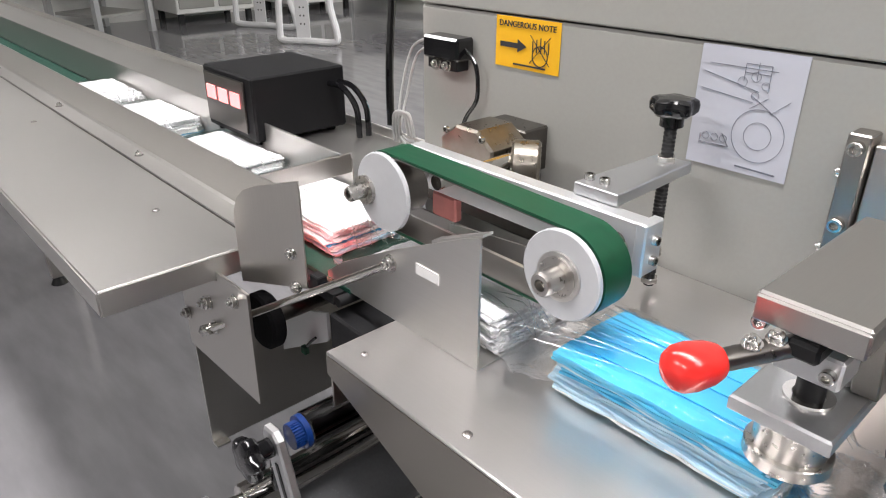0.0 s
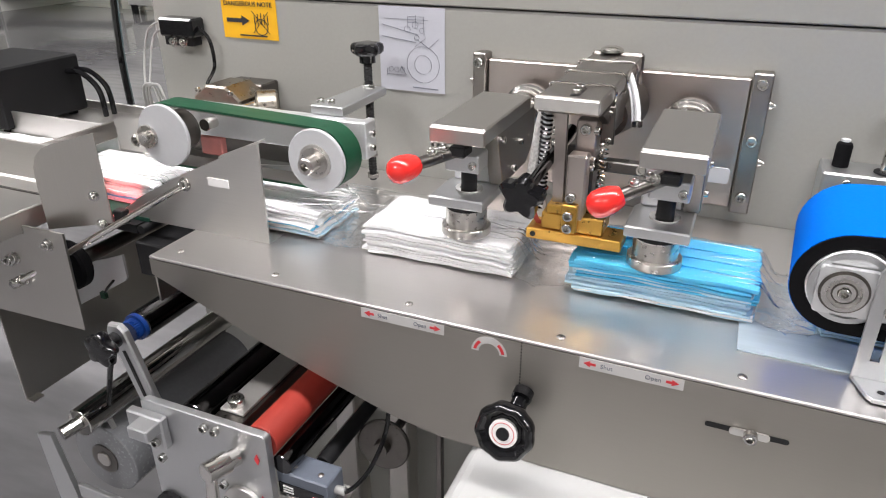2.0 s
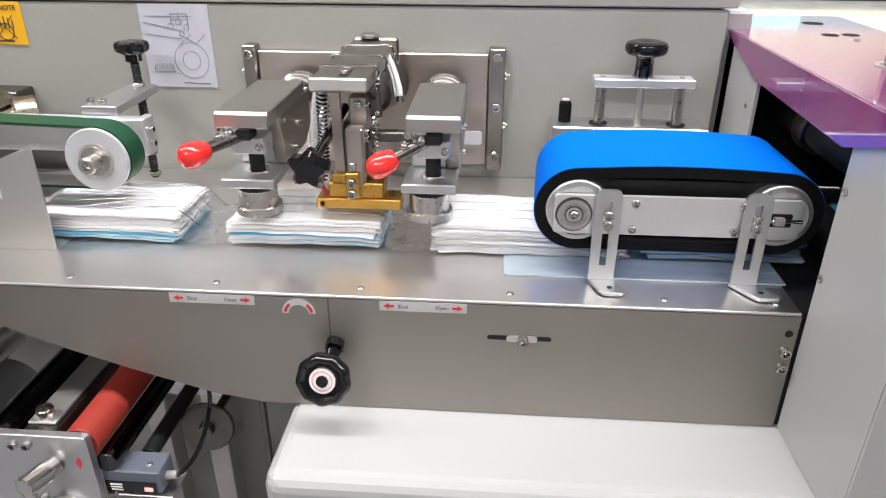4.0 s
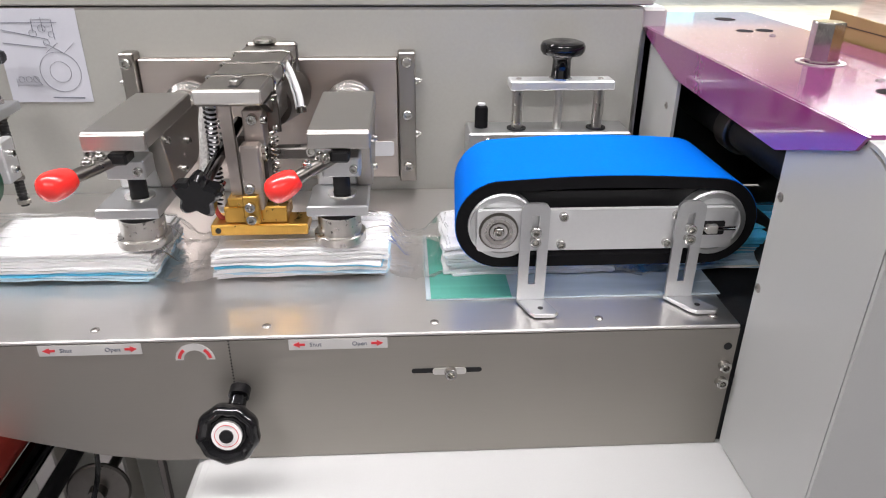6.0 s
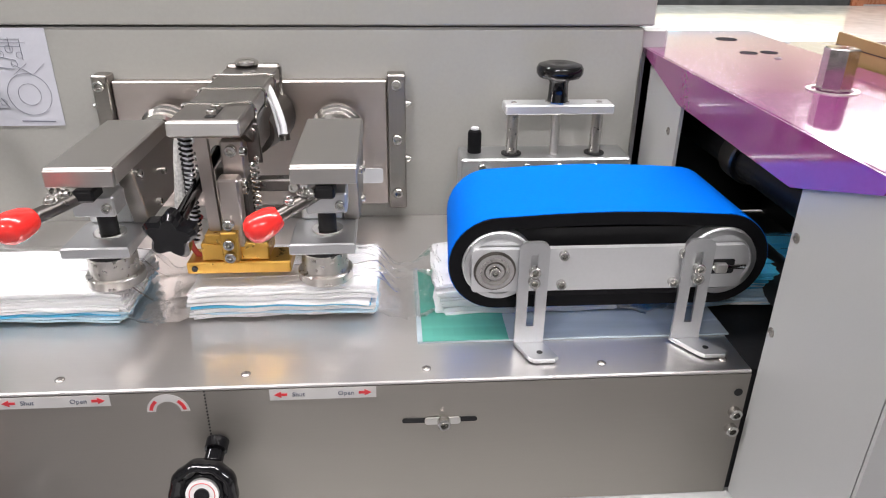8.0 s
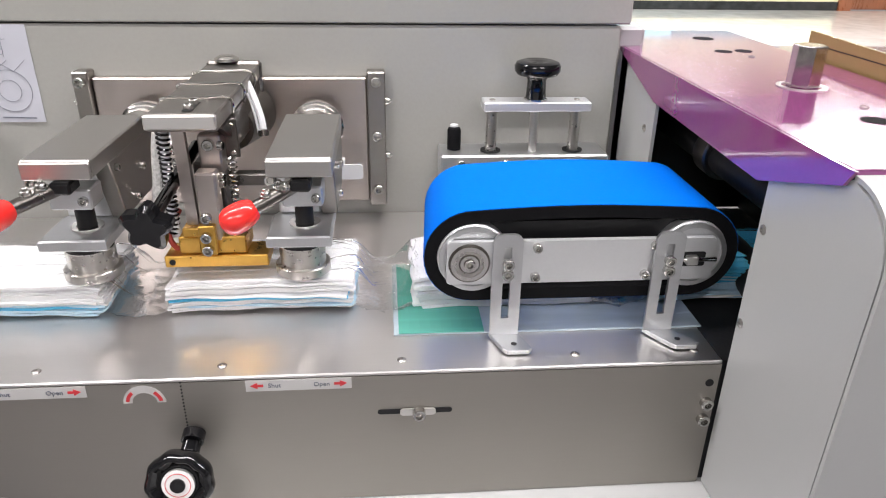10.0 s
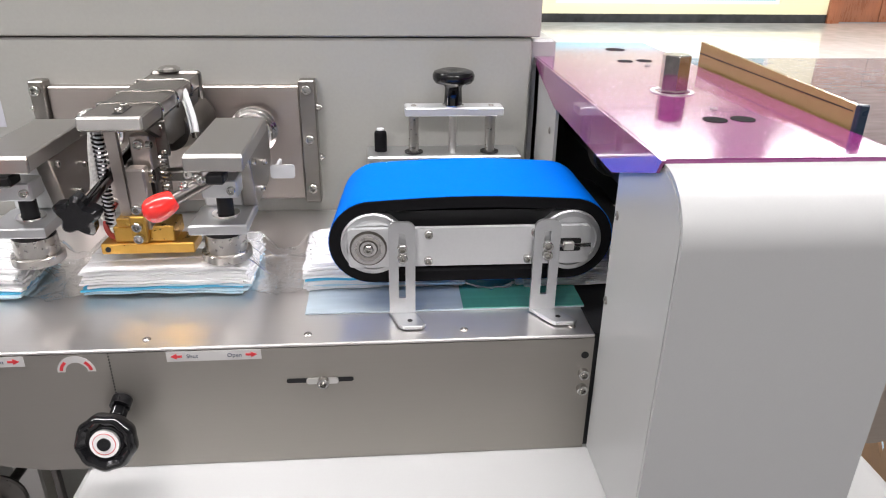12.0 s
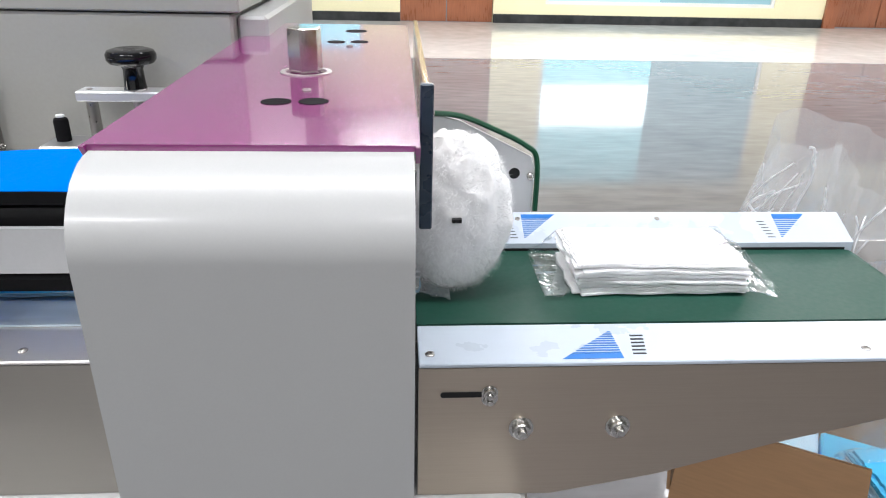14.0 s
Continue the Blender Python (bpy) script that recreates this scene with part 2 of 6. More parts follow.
BRONZE = mat("yellowish_cast_steel", (0.30, 0.275, 0.235), 0.3, 1.0, 0.15, 90, 0.04)
DULL_RED = mat("dusty_red_plastic", (0.409, 0.142, 0.125), 0.5, 0.0, 0.2, 60, 0.03)
FROST_BLUE = mat("milky_blue_plastic_strip", (0.44, 0.52, 0.57), 0.2, 0.0, 0.2, 14, 0.02, (0.6, 5, 5), blotch=9)
CABLE_GREY = mat("grey_cable_sheath", (0.303, 0.303, 0.294), 0.45, 0.0, 0.1, 60, 0.02)
BRAID = mat("braided_glass_sleeve", (0.587, 0.579, 0.561), 0.5, 0.0, 0.5, 420, 0.4)
# brushing runs lengthwise, so highlights smear across it
for brushed, spread in ((STEEL_BED, 0.66), (STEEL_FRONT, 0.6), (STEEL_WARM, 0.7), (STEEL, 0.5)):
    shader = brushed.node_tree.nodes["Principled BSDF"]
    shader.inputs["Anisotropic"].default_value = spread
    grain = brushed.node_tree.nodes.new("ShaderNodeTangent")
    grain.direction_type, grain.axis = "RADIAL", "X"
    brushed.node_tree.links.new(grain.outputs[0], shader.inputs["Tangent"])


# ---- building helpers ----
def box(bm, x0, x1, y0, y1, z0, z1, bev=0.0, seg=1):
    vs = [bm.verts.new((x, y, z)) for x in (x0, x1) for y in (y0, y1) for z in (z0, z1)]
    fs = [bm.faces.new([vs[i] for i in q]) for q in ((0, 1, 3, 2), (4, 6, 7, 5), (0, 4, 5, 1), (2, 3, 7, 6), (0, 2, 6, 4), (1, 5, 7, 3))]
    if bev:
        es = list({e for f in fs for e in f.edges})
        bmesh.ops.bevel(bm, geom=es, offset=bev, segments=seg, affect="EDGES", profile=0.5)
    return bm


def frame_of(axis):
    a = Vector(axis).normalized()
    u = a.orthogonal().normalized()
    return a, u, a.cross(u)


def cyl(bm, p0, p1, r, seg=24, r1=None, bev=0.0):
    """A closed cylinder or cone from p0 to p1; bev chamfers both rims."""
    p0, p1 = Vector(p0), Vector(p1)
    r1 = r if r1 is None else r1
    a, u, w = frame_of(p1 - p0)
    rows = [(p0, r), (p1, r1)]
    if bev:
        rows = [(p0, r - bev), (p0 + a * bev, r), (p1 - a * bev, r1), (p1, r1 - bev)]
    return lathe(bm, rows, a, u, w, seg)


def lathe(bm, rows, a, u, w, seg=24):
    rings = []
    for c, r in rows:
        rings.append([bm.verts.new(c + (u * math.cos(t) + w * math.sin(t)) * r) for t in (2 * math.pi * k / seg for k in range(seg))])
    for i in range(len(rings) - 1):
        for k in range(seg):
            bm.faces.new((rings[i][k], rings[i][(k + 1) % seg], rings[i + 1][(k + 1) % seg], rings[i + 1][k])).smooth = True
    bm.faces.new(rings[0][::-1])
    bm.faces.new(rings[-1])
    return bm


def turned(bm, p, axis, prof, seg=28):
    """A turned shape: (distance along axis, radius) rows from p."""
    a, u, w = frame_of(axis)
    return lathe(bm, [(Vector(p) + a * d, r) for d, r in prof], a, u, w, seg)


def ring(bm, p, axis, r_in, r_out, depth, seg=32):
    a, u, w = frame_of(axis)
    p = Vector(p)
    rows = [(0, r_in), (0, r_out), (depth, r_out), (depth, r_in)]
    rings = [[bm.verts.new(p + a * d + (u * math.cos(t) + w * math.sin(t)) * r) for t in (2 * math.pi * k / seg for k in range(seg))] for d, r in rows]
    for i in range(4):
        for k in range(seg):
            bm.faces.new((rings[i][k], rings[i][(k + 1) % seg], rings[(i + 1) % 4][(k + 1) % seg], rings[(i + 1) % 4][k]))
    return bm


def slab(bm, pts, axis, a0, a1, bev=0.0):
    """A flat polygon, given in the two other axes, made thick from a0 to a1 along axis."""
    def at(p, a):
        return {"x": (a, p[0], p[1]), "y": (p[0], a, p[1]), "z": (p[0], p[1], a)}[axis]
    lo = [bm.verts.new(at(p, a0)) for p in pts]
    hi = [bm.verts.new(at(p, a1)) for p in pts]
    n = len(pts)
    fs = [bm.faces.new(lo[::-1]), bm.faces.new(hi)] + [bm.faces.new((lo[i], lo[(i + 1) % n], hi[(i + 1) % n], hi[i])) for i in range(n)]
    if bev:
        es = list({e for f in fs[:2] for e in f.edges})
        bmesh.ops.bevel(bm, geom=es, offset=bev, segments=1, affect="EDGES")
    return bm


def arc(cx, cy, r, a0, a1, n=8):
    return [(cx + r * math.cos(radians(a0 + (a1 - a0) * k / n)), cy + r * math.sin(radians(a0 + (a1 - a0) * k / n))) for k in range(n + 1)]


def round_rect(x0, x1, y0, y1, r, n=5):
    return arc(x1 - r, y1 - r, r, 0, 90, n) + arc(x0 + r, y1 - r, r, 90, 180, n) + arc(x0 + r, y0 + r, r, 180, 270, n) + arc(x1 - r, y0 + r, r, 270, 360, n)


def tube(bm, pts, r, seg=8, steps=6):
    """A cable or bent rod through pts, smoothed."""
    P = [Vector(p) for p in pts]
    path = []
    for i in range(len(P) - 1):
        a, b, c, d = P[max(i - 1, 0)], P[i], P[i + 1], P[min(i + 2, len(P) - 1)]
        for k in range(steps):
            t = k / steps
            path.append(0.5 * (2 * b + (c - a) * t + (2 * a - 5 * b + 4 * c - d) * t * t + (3 * b - a - 3 * c + d) * t ** 3))
    path.append(P[-1])
    rings, u = [], None
    for i, p in enumerate(path):
        a = (path[min(i + 1, len(path) - 1)] - path[max(i - 1, 0)]).normalized()
        u = a.orthogonal().normalized() if u is None else (u - a * u.dot(a)).normalized()
        w = a.cross(u)
        rings.append([bm.verts.new(p + (u * math.cos(2 * math.pi * k / seg) + w * math.sin(2 * math.pi * k / seg)) * r) for k in range(seg)])
    for i in range(len(rings) - 1):
        for k in range(seg):
            bm.faces.new((rings[i][k], rings[i][(k + 1) % seg], rings[i + 1][(k + 1) % seg], rings[i + 1][k])).smooth = True
    bm.faces.new(rings[0][::-1])
    bm.faces.new(rings[-1])
    return bm


def lobed(bm, p, axis, r, amp, lobes, rows, seg=100):
    """A lobed hand knob: (distance along axis, share of the radius) rows from p."""
    a, u, w = frame_of(axis)
    rings = []
    for d, f in rows:
        rings.append([bm.verts.new(Vector(p) + a * d + (u * math.cos(t) + w * math.sin(t)) * f * (r + amp * math.cos(lobes * t) * f)) for t in (2 * math.pi * k / seg for k in range(seg))])
    for i in range(len(rings) - 1):
        for k in range(seg):
            bm.faces.new((rings[i][k], rings[i][(k + 1) % seg], rings[i + 1][(k + 1) % seg], rings[i + 1][k])).smooth = True
    bm.faces.new(rings[0][::-1])
    bm.faces.new(rings[-1])
    return bm


def base_of(ob):
    off = Vector((0, 0, 0))
    while ob is not None:
        off += ob.location
        ob = ob.parent
    return off


def thing(name, at, label, category, group="", kind=""):
    ob = new(name)
    ob.location = at
    ob.empty_display_size = 0.02
    return tagged(ob, label, category, group, kind)


def mesh_of(name, bm, material):
    bmesh.ops.recalc_face_normals(bm, faces=bm.faces[:])
    for e in bm.edges:
        if len(e.link_faces) == 2 and e.calc_face_angle(0.0) > 0.6:
            e.smooth = False
    me = bpy.data.meshes.new(name)
    bm.to_mesh(me)
    bm.free()
    me.materials.append(material)
    return me


def part(name, bm, material, parent, label=""):
    """Links a bmesh, drawn in world places, as one mesh object under a thing or part."""
    bmesh.ops.translate(bm, verts=bm.verts[:], vec=-base_of(parent))
    ob = new(name, mesh_of(name, bm, material))
    ob.parent = parent
    if label:
        ob["label"] = label
    return ob


def structure(name, bm, material, label, category):
    return tagged(new(name, mesh_of(name, bm, material)), label, category, kind="structure")


def B():
    return bmesh.new()


# shared screw meshes, head towards +z, radius 1
def screw_mesh(kind):
    bm = B()
    z = Vector((0, 0, 1))
    if kind == "socket":
        turned(bm, (0, 0, 0), z, [(0, 1.0), (1.0, 1.0), (1.15, 0.88), (1.15, 0.58), (0.12, 0.54)], 14)
    elif kind == "pan":
        turned(bm, (0, 0, 0), z, [(0, 1.0), (0.16, 0.98), (0.34, 0.74), (0.40, 0.42), (0.12, 0.34)], 14)
    else:
        turned(bm, (0, 0, 0), z, [(0, 1.35), (0.18, 1.35), (0.2, 1.0), (0.9, 1.0), (1.0, 0.85), (1.0, 0.5), (1.5, 0.48), (1.6, 0.4)], 12)
    return mesh_of("screw_" + kind, bm, SCREW_DULL if kind == "pan" else SCREW)


SCREWS = {k: screw_mesh(k) for k in ("socket", "pan", "hex")}


def screw(parent, p, axis=(0, -1, 0), r=0.005, kind="socket", name="screw"):
    ob = new(name, SCREWS[kind])
    ob.parent = parent
    ob.location = Vector(p) - base_of(parent)
    ob.rotation_mode = "QUATERNION"
    ob.rotation_quaternion = Vector(axis).to_track_quat("Z", "Y")
    ob.scale = (r, r, r)
    return ob


def letters(name, text, size, p, material, parent, rx=90.0, rz=0.0, flat=0.0004, align="LEFT"):
    cu = bpy.data.curves.new(name, "FONT")
    cu.body, cu.size, cu.extrude, cu.align_x = text, size, flat, align
    cu.resolution_u = 3
    tmp = bpy.data.objects.new(name, cu)
    me = bpy.data.meshes.new_from_object(tmp)
    bpy.data.objects.remove(tmp)
    me.materials.clear()
    me.materials.append(material)
    ob = new(name, me)
    ob.parent = parent
    ob.location = Vector(p) - base_of(parent)
    ob.rotation_euler = (radians(rx), 0, radians(rz))
    return ob


# ---- the hall ----
X0, X1, Y0, Y1 = -9.0, 11.0, -6.0, 10.9
structure("floor", box(B(), X0, X1, Y0, 7.5, -0.1, 0.0), FLOOR, "polished grey epoxy factory floor", "floor")
structure("floor_aisle", box(B(), X0, X1, 7.5, Y1, -0.1, 0.002), TILE, "pale polished tiled aisle along the far wall", "floor")
structure("wall_west", box(B(), X0 - 0.2, X0, Y0, Y1, 0, CEILING), WALL_WHITE, "white painted hall wall", "wall")
structure("wall_east", box(B(), X1, X1 + 0.2, Y0, Y1, 0, CEILING), WALL_WHITE, "white painted hall wall", "wall")
structure("wall_south", box(B(), X0, X1, Y0 - 0.2, Y0, 0, CEILING), WALL_WHITE, "white painted hall wall", "wall")
structure("ceiling", box(B(), X0, X1, Y0, Y1 + 0.3, CEILING, CEILING + 0.1), CEILING_GREY, "grey hall ceiling", "ceiling")


def far_wall():
    """The cream wall with a low glazed band, doors and a black skirting."""
    bays = [(-4.6, -1.3), (-0.95, 0.45), (3.19, 6.76)]
    door, side_door = (1.0, 2.4), (7.76, 9.3)
    bm = B()
    edges = [X0] + [v for b in bays[:2] for v in b] + [door[0], door[1]] + [v for b in bays[2:] for v in b] + [side_door[0], side_door[1]] + [X1]
    for k in range(0, len(edges), 2):
        box(bm, edges[k], edges[k + 1], Y1, Y1 + 0.25, 0, CEILING)
    for a, b in bays:
        box(bm, a, b, Y1, Y1 + 0.25, 0, 0.28)
        box(bm, a, b, Y1, Y1 + 0.25, 2.6, CEILING)
    for a, b in (door, side_door):
        box(bm, a, b, Y1, Y1 + 0.25, 2.2, CEILING)
    structure("wall_north", bm, WALL_YELLOW, "cream yellow wall with a glazed band", "wall")
    sk = B()
    for a, b in ((X0, door[0]), (door[1], 7.555), (side_door[1], X1)):
        box(sk, a, b, Y1 - 0.02, Y1 - 0.002, 0, 0.13)
    structure("baseboard", sk, SKIRT_BLACK, "black marble skirting along the far wall", "skirting")
    for i, (a, b) in enumerate(bays):
        w = thing(f"window_{i + 1}", (a, Y1, 0.28), "aqua glazed window in a brown frame", "window", kind="structure")
        fr = B()
        for x in (a, b - 0.05):
            box(fr, x, x + 0.05, Y1 + 0.02, Y1 + 0.1, 0.28, 2.6)
        for z in (0.28, 2.55):
            box(fr, a + 0.05, b - 0.05, Y1 + 0.02, Y1 + 0.1, z, z + 0.05)
        part("window_frame", fr, WALL_WHITE, w)
        n = max(1, round((b - a) / 1.7))
        for k in range(n):
            s = (b - a - 0.1) / n
            xa, xb = a + 0.05 + k * s + 0.006, a + 0.05 + (k + 1) * s - 0.006
            # first column glows as daylit with a white band, the others as shaded
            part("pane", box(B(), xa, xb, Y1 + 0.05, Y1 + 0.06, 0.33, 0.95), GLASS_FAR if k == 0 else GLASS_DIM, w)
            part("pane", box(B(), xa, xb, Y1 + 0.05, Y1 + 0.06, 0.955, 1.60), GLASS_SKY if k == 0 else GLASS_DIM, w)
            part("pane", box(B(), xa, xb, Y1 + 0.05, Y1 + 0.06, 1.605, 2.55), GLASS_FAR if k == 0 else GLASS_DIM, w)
    d = thing("door_1", (door[0], Y1, 0), "reddish varnished wooden double door, closed", "door", kind="structure")
    for a in (door[0], (door[0] + door[1]) / 2 + 0.002):
        part("leaf", box(B(), a + 0.004, a + 0.692, Y1 + 0.05, Y1 + 0.1, 0.004, 2.19, 0.004), DOOR_WOOD, d)
    d = thing("door_2", (side_door[0], Y1, 0), "dark reddish wooden double door, closed", "door", kind="structure")
    for a in (side_door[0], (side_door[0] + side_door[1]) / 2 + 0.002):
        part("leaf", box(B(), a + 0.004, a + 0.762, Y1 + 0.12, Y1 + 0.17, 0.004, 2.19, 0.004), DOOR_WOOD, d)
    post = B()
    box(post, 7.56, 7.755, Y1 - 0.06, Y1 - 0.002, 0, CEILING - 0.01)
    structure("trim", post, DOOR_WOOD, "reddish wooden door post on the far wall", "trim")


def ceiling_lamps():
    for x, y, tubes in LAMPS:
        la = thing("ceiling_light", (x, y, CEILING), "white ceiling light with a bright diffuser, switched on", "ceiling light", "lights under the ceiling")
        part("housing", box(B(), x - 0.82, x + 0.82, y - 0.17, y + 0.17, CEILING - 0.06, CEILING - 0.002, 0.004), WHITE_NYLON, la)
        part("diffuser", box(B(), x - 0.8, x + 0.8, y - 0.15, y + 0.15, CEILING - 0.066, CEILING - 0.0605), LAMP_GLOW, la)
        data = bpy.data.lights.new("lamp", "AREA")
        data.shape, data.size, data.size_y, data.energy, data.color = "RECTANGLE", 1.6, 0.3, LAMP_POWER * tubes, (1.0, 0.945, 0.955)
        lo = new("lamp", data)
        lo.location = (x, y, CEILING - 0.075)


# ---- the packing machine: fixed bodies ----
def main_cabinet():
    c = thing("machine_cabinet", (0.15, 1.05, 0), "grey-green painted upright cabinet of a packing machine", "machine cabinet")
    part("lower_panel", box(B(), -0.457, 0.762, 0.778, 1.30, 0.02, 1.103, 0.003), GREY_PAINT, c)
    part("upper_door", box(B(), -0.457, 0.772, 0.7765, 1.30, 1.1055, 1.62, 0.002), GREY_PAINT, c)
    part("corner_strip", box(B(), 0.7625, 0.80, 0.80, 1.28, 0.60, 1.10, 0.004), CREAM_PAINT, c)
    return c


def warning_label():
    s = thing("warning_label", (-0.265, 0.7775, 1.072), "yellow warning sticker with an arrow, on the grey cabinet", "sticker")
    y = 0.7772
    x0, x1, z0, z1 = -0.316, -0.216, 1.044, 1.103
    part("sheet", box(B(), x0, x1, y - 0.0004, y, z0, z1), YELLOW_STICKER, s)
    letters("writing", "DANGEROUS NOTE", 0.0098, (x0 + 0.005, y - 0.0008, z1 - 0.0115), INK, s)
    part("arrow", slab(B(), [(x0 + 0.008, 1.0675), (x0 + 0.036, 1.0675), (x0 + 0.036, 1.063), (x0 + 0.05, 1.0705), (x0 + 0.036, 1.078), (x0 + 0.036, 1.0735), (x0 + 0.008, 1.0735)], "y", y - 0.0012, y - 0.0006), INK, s)
    pic = B()
    cx, cz = x0 + 0.072, 1.069
    for k in range(5):
        box(pic, cx - 0.013 + k * 0.006, cx - 0.0119 + k * 0.006, y - 0.0012, y - 0.0006, cz - 0.003, cz + 0.014 - 0.002 * abs(k - 2))
    ring(pic, (cx - 0.001, y - 0.0006, cz - 0.007), (0, -1, 0), 0.0110, 0.0121, 0.0006, 20)
    for a, b in (((cx - 0.016, cz - 0.016), (cx + 0.014, cz + 0.016)), ((cx - 0.016, cz + 0.016), (cx + 0.014, cz - 0.016))):
        dx, dz = b[0] - a[0], b[1] - a[1]
        n = math.hypot(dx, dz)
        ox, oz = -dz / n * 0.0004, dx / n * 0.0004
        slab(pic, [(a[0] + ox, a[1] + oz), (b[0] + ox, b[1] + oz), (b[0] - ox, b[1] - oz), (a[0] - ox, a[1] - oz)], "y", y - 0.0018, y - 0.0013)
    part("pictogram", pic, INK, s)
    part("footnote", box(B(), x0 + 0.03, x1 - 0.02, y - 0.0012, y - 0.0006, z0 + 0.004, z0 + 0.006), INK, s)


def drawing_sheet():
    s = thing("drawing_sheet", (0.005, 0.7775, 1.045), "white paper sheet with a faint machine drawing, stuck on the cabinet", "paper")
    y = 0.7774
    x0, x1, z0, z1 = -0.045, 0.055, 0.988, 1.1025
    part("sheet", box(B(), x0, x1, y - 0.0005, y, z0, z1), PAPER, s)
    ln = B()
    cx, cz = 0.022, 1.026
    ring(ln, (cx, y - 0.0006, cz), (0, -1, 0), 0.0246, 0.0250, 0.0004, 48)
    ring(ln, (cx, y - 0.0006, cz), (0, -1, 0), 0.0127, 0.0130, 0.0004, 40)
    for k in range(2):
        ring(ln, (-0.001 + k * 0.012, y - 0.0006, 1.073 + k * 0.006), (0, -1, 0), 0.0043, 0.0046, 0.0004, 18)
        ring(ln, (0.013 + k * 0.008, y - 0.0006, 1.062 + k * 0.01), (0, -1, 0), 0.0034, 0.0037, 0.0004, 18)
    for k in range(3):
        ring(ln, (-0.028 + k * 0.009, y - 0.0006, 1.017), (0, -1, 0), 0.0034, 0.0037, 0.0004, 18)

    def line(xa, za, xb, zb, w=0.0003):
        dx, dz = xb - xa, zb - za
        n = math.hypot(dx, dz)
        ox, oz = -dz / n * w, dx / n * w
        slab(ln, [(xa + ox, za + oz), (xb + ox, zb + oz), (xb - ox, zb - oz), (xa - ox, za - oz)], "y", y - 0.0010, y - 0.0006)
    for xa, za, xb, zb in ((0.0, 1.090, 0.0, 1.074), (0.012, 1.092, 0.012, 1.076), (0.024, 1.090, 0.024, 1.066), (0.0, 1.090, 0.024, 1.090), (0.0, 1.082, 0.024, 1.082), (0.010, 1.062, 0.030, 1.050), (0.010, 1.050, 0.026, 1.062), (-0.034, 1.018, -0.034, 1.008), (-0.012, 1.022, -0.004, 1.010)):
        line(xa, za, xb, zb, 0.00022)
    line(-0.040, 1.078, 0.016, 1.066)
    line(-0.040, 1.062, 0.012, 1.056)
    line(-0.036, 1.086, 0.03, 1.086, 0.00022)
    line(0.03, 1.048, 0.046, 1.062, 0.00022)
    line(-0.034, 1.010, -0.004, 1.010, 0.00022)
    line(0.006, 0.994, 0.045, 0.993, 0.0008)
    part("drawing", ln, GREY_INK, s)


def wall_sensor():
    s = thing("photo_sensor", (-0.385, 0.76, 1.055), "black amplifier box of a fibre sensor on the cabinet, with cables", "sensor")
    part("case", box(B(), -0.418, -0.352, 0.745, 0.776, 1.044, 1.072, 0.003), BLACK_GLOSS, s)
    part("bracket", box(B(), -0.415, -0.36, 0.752, 0.774, 1.030, 1.0435, 0.001), BLACK_MATT, s)
    for x in (-0.397, -0.377):
        screw(s, (x, 0.752, 1.036), (0, -1, 0.2), 0.006, "hex", "nut")
    part("cable", tube(B(), [(-0.352, 0.76, 1.058), (-0.335, 0.762, 1.04), (-0.335, 0.765, 1.0), (-0.352, 0.765, 0.975), (-0.36, 0.765, 0.96)], 0.0028), BLACK_GLOSS, s, "black cable")
    part("fibre", tube(B(), [(-0.418, 0.76, 1.066), (-0.45, 0.755, 1.05), (-0.455, 0.74, 1.0), (-0.44, 0.72, 0.955), (-0.40, 0.70, 0.945), (-0.37, 0.69, 0.95)], 0.0018), CABLE_GREY, s, "thin grey cable")
    part("fibre", tube(B(), [(-0.418, 0.758, 1.056), (-0.437, 0.75, 1.04), (-0.44, 0.735, 0.99), (-0.425, 0.71, 0.95), (-0.395, 0.695, 0.94)], 0.0018), CABLE_GREY, s, "thin grey cable")
    for k in range(3):
        part("coil", tube(B(), [(-0.43 + 0.006 * k, 0.705, 0.935), (-0.425 + 0.006 * k, 0.70, 0.972), (-0.405 + 0.006 * k, 0.70, 0.978), (-0.395 + 0.006 * k, 0.70, 0.95)], 0.0022), CABLE_GREY, s)


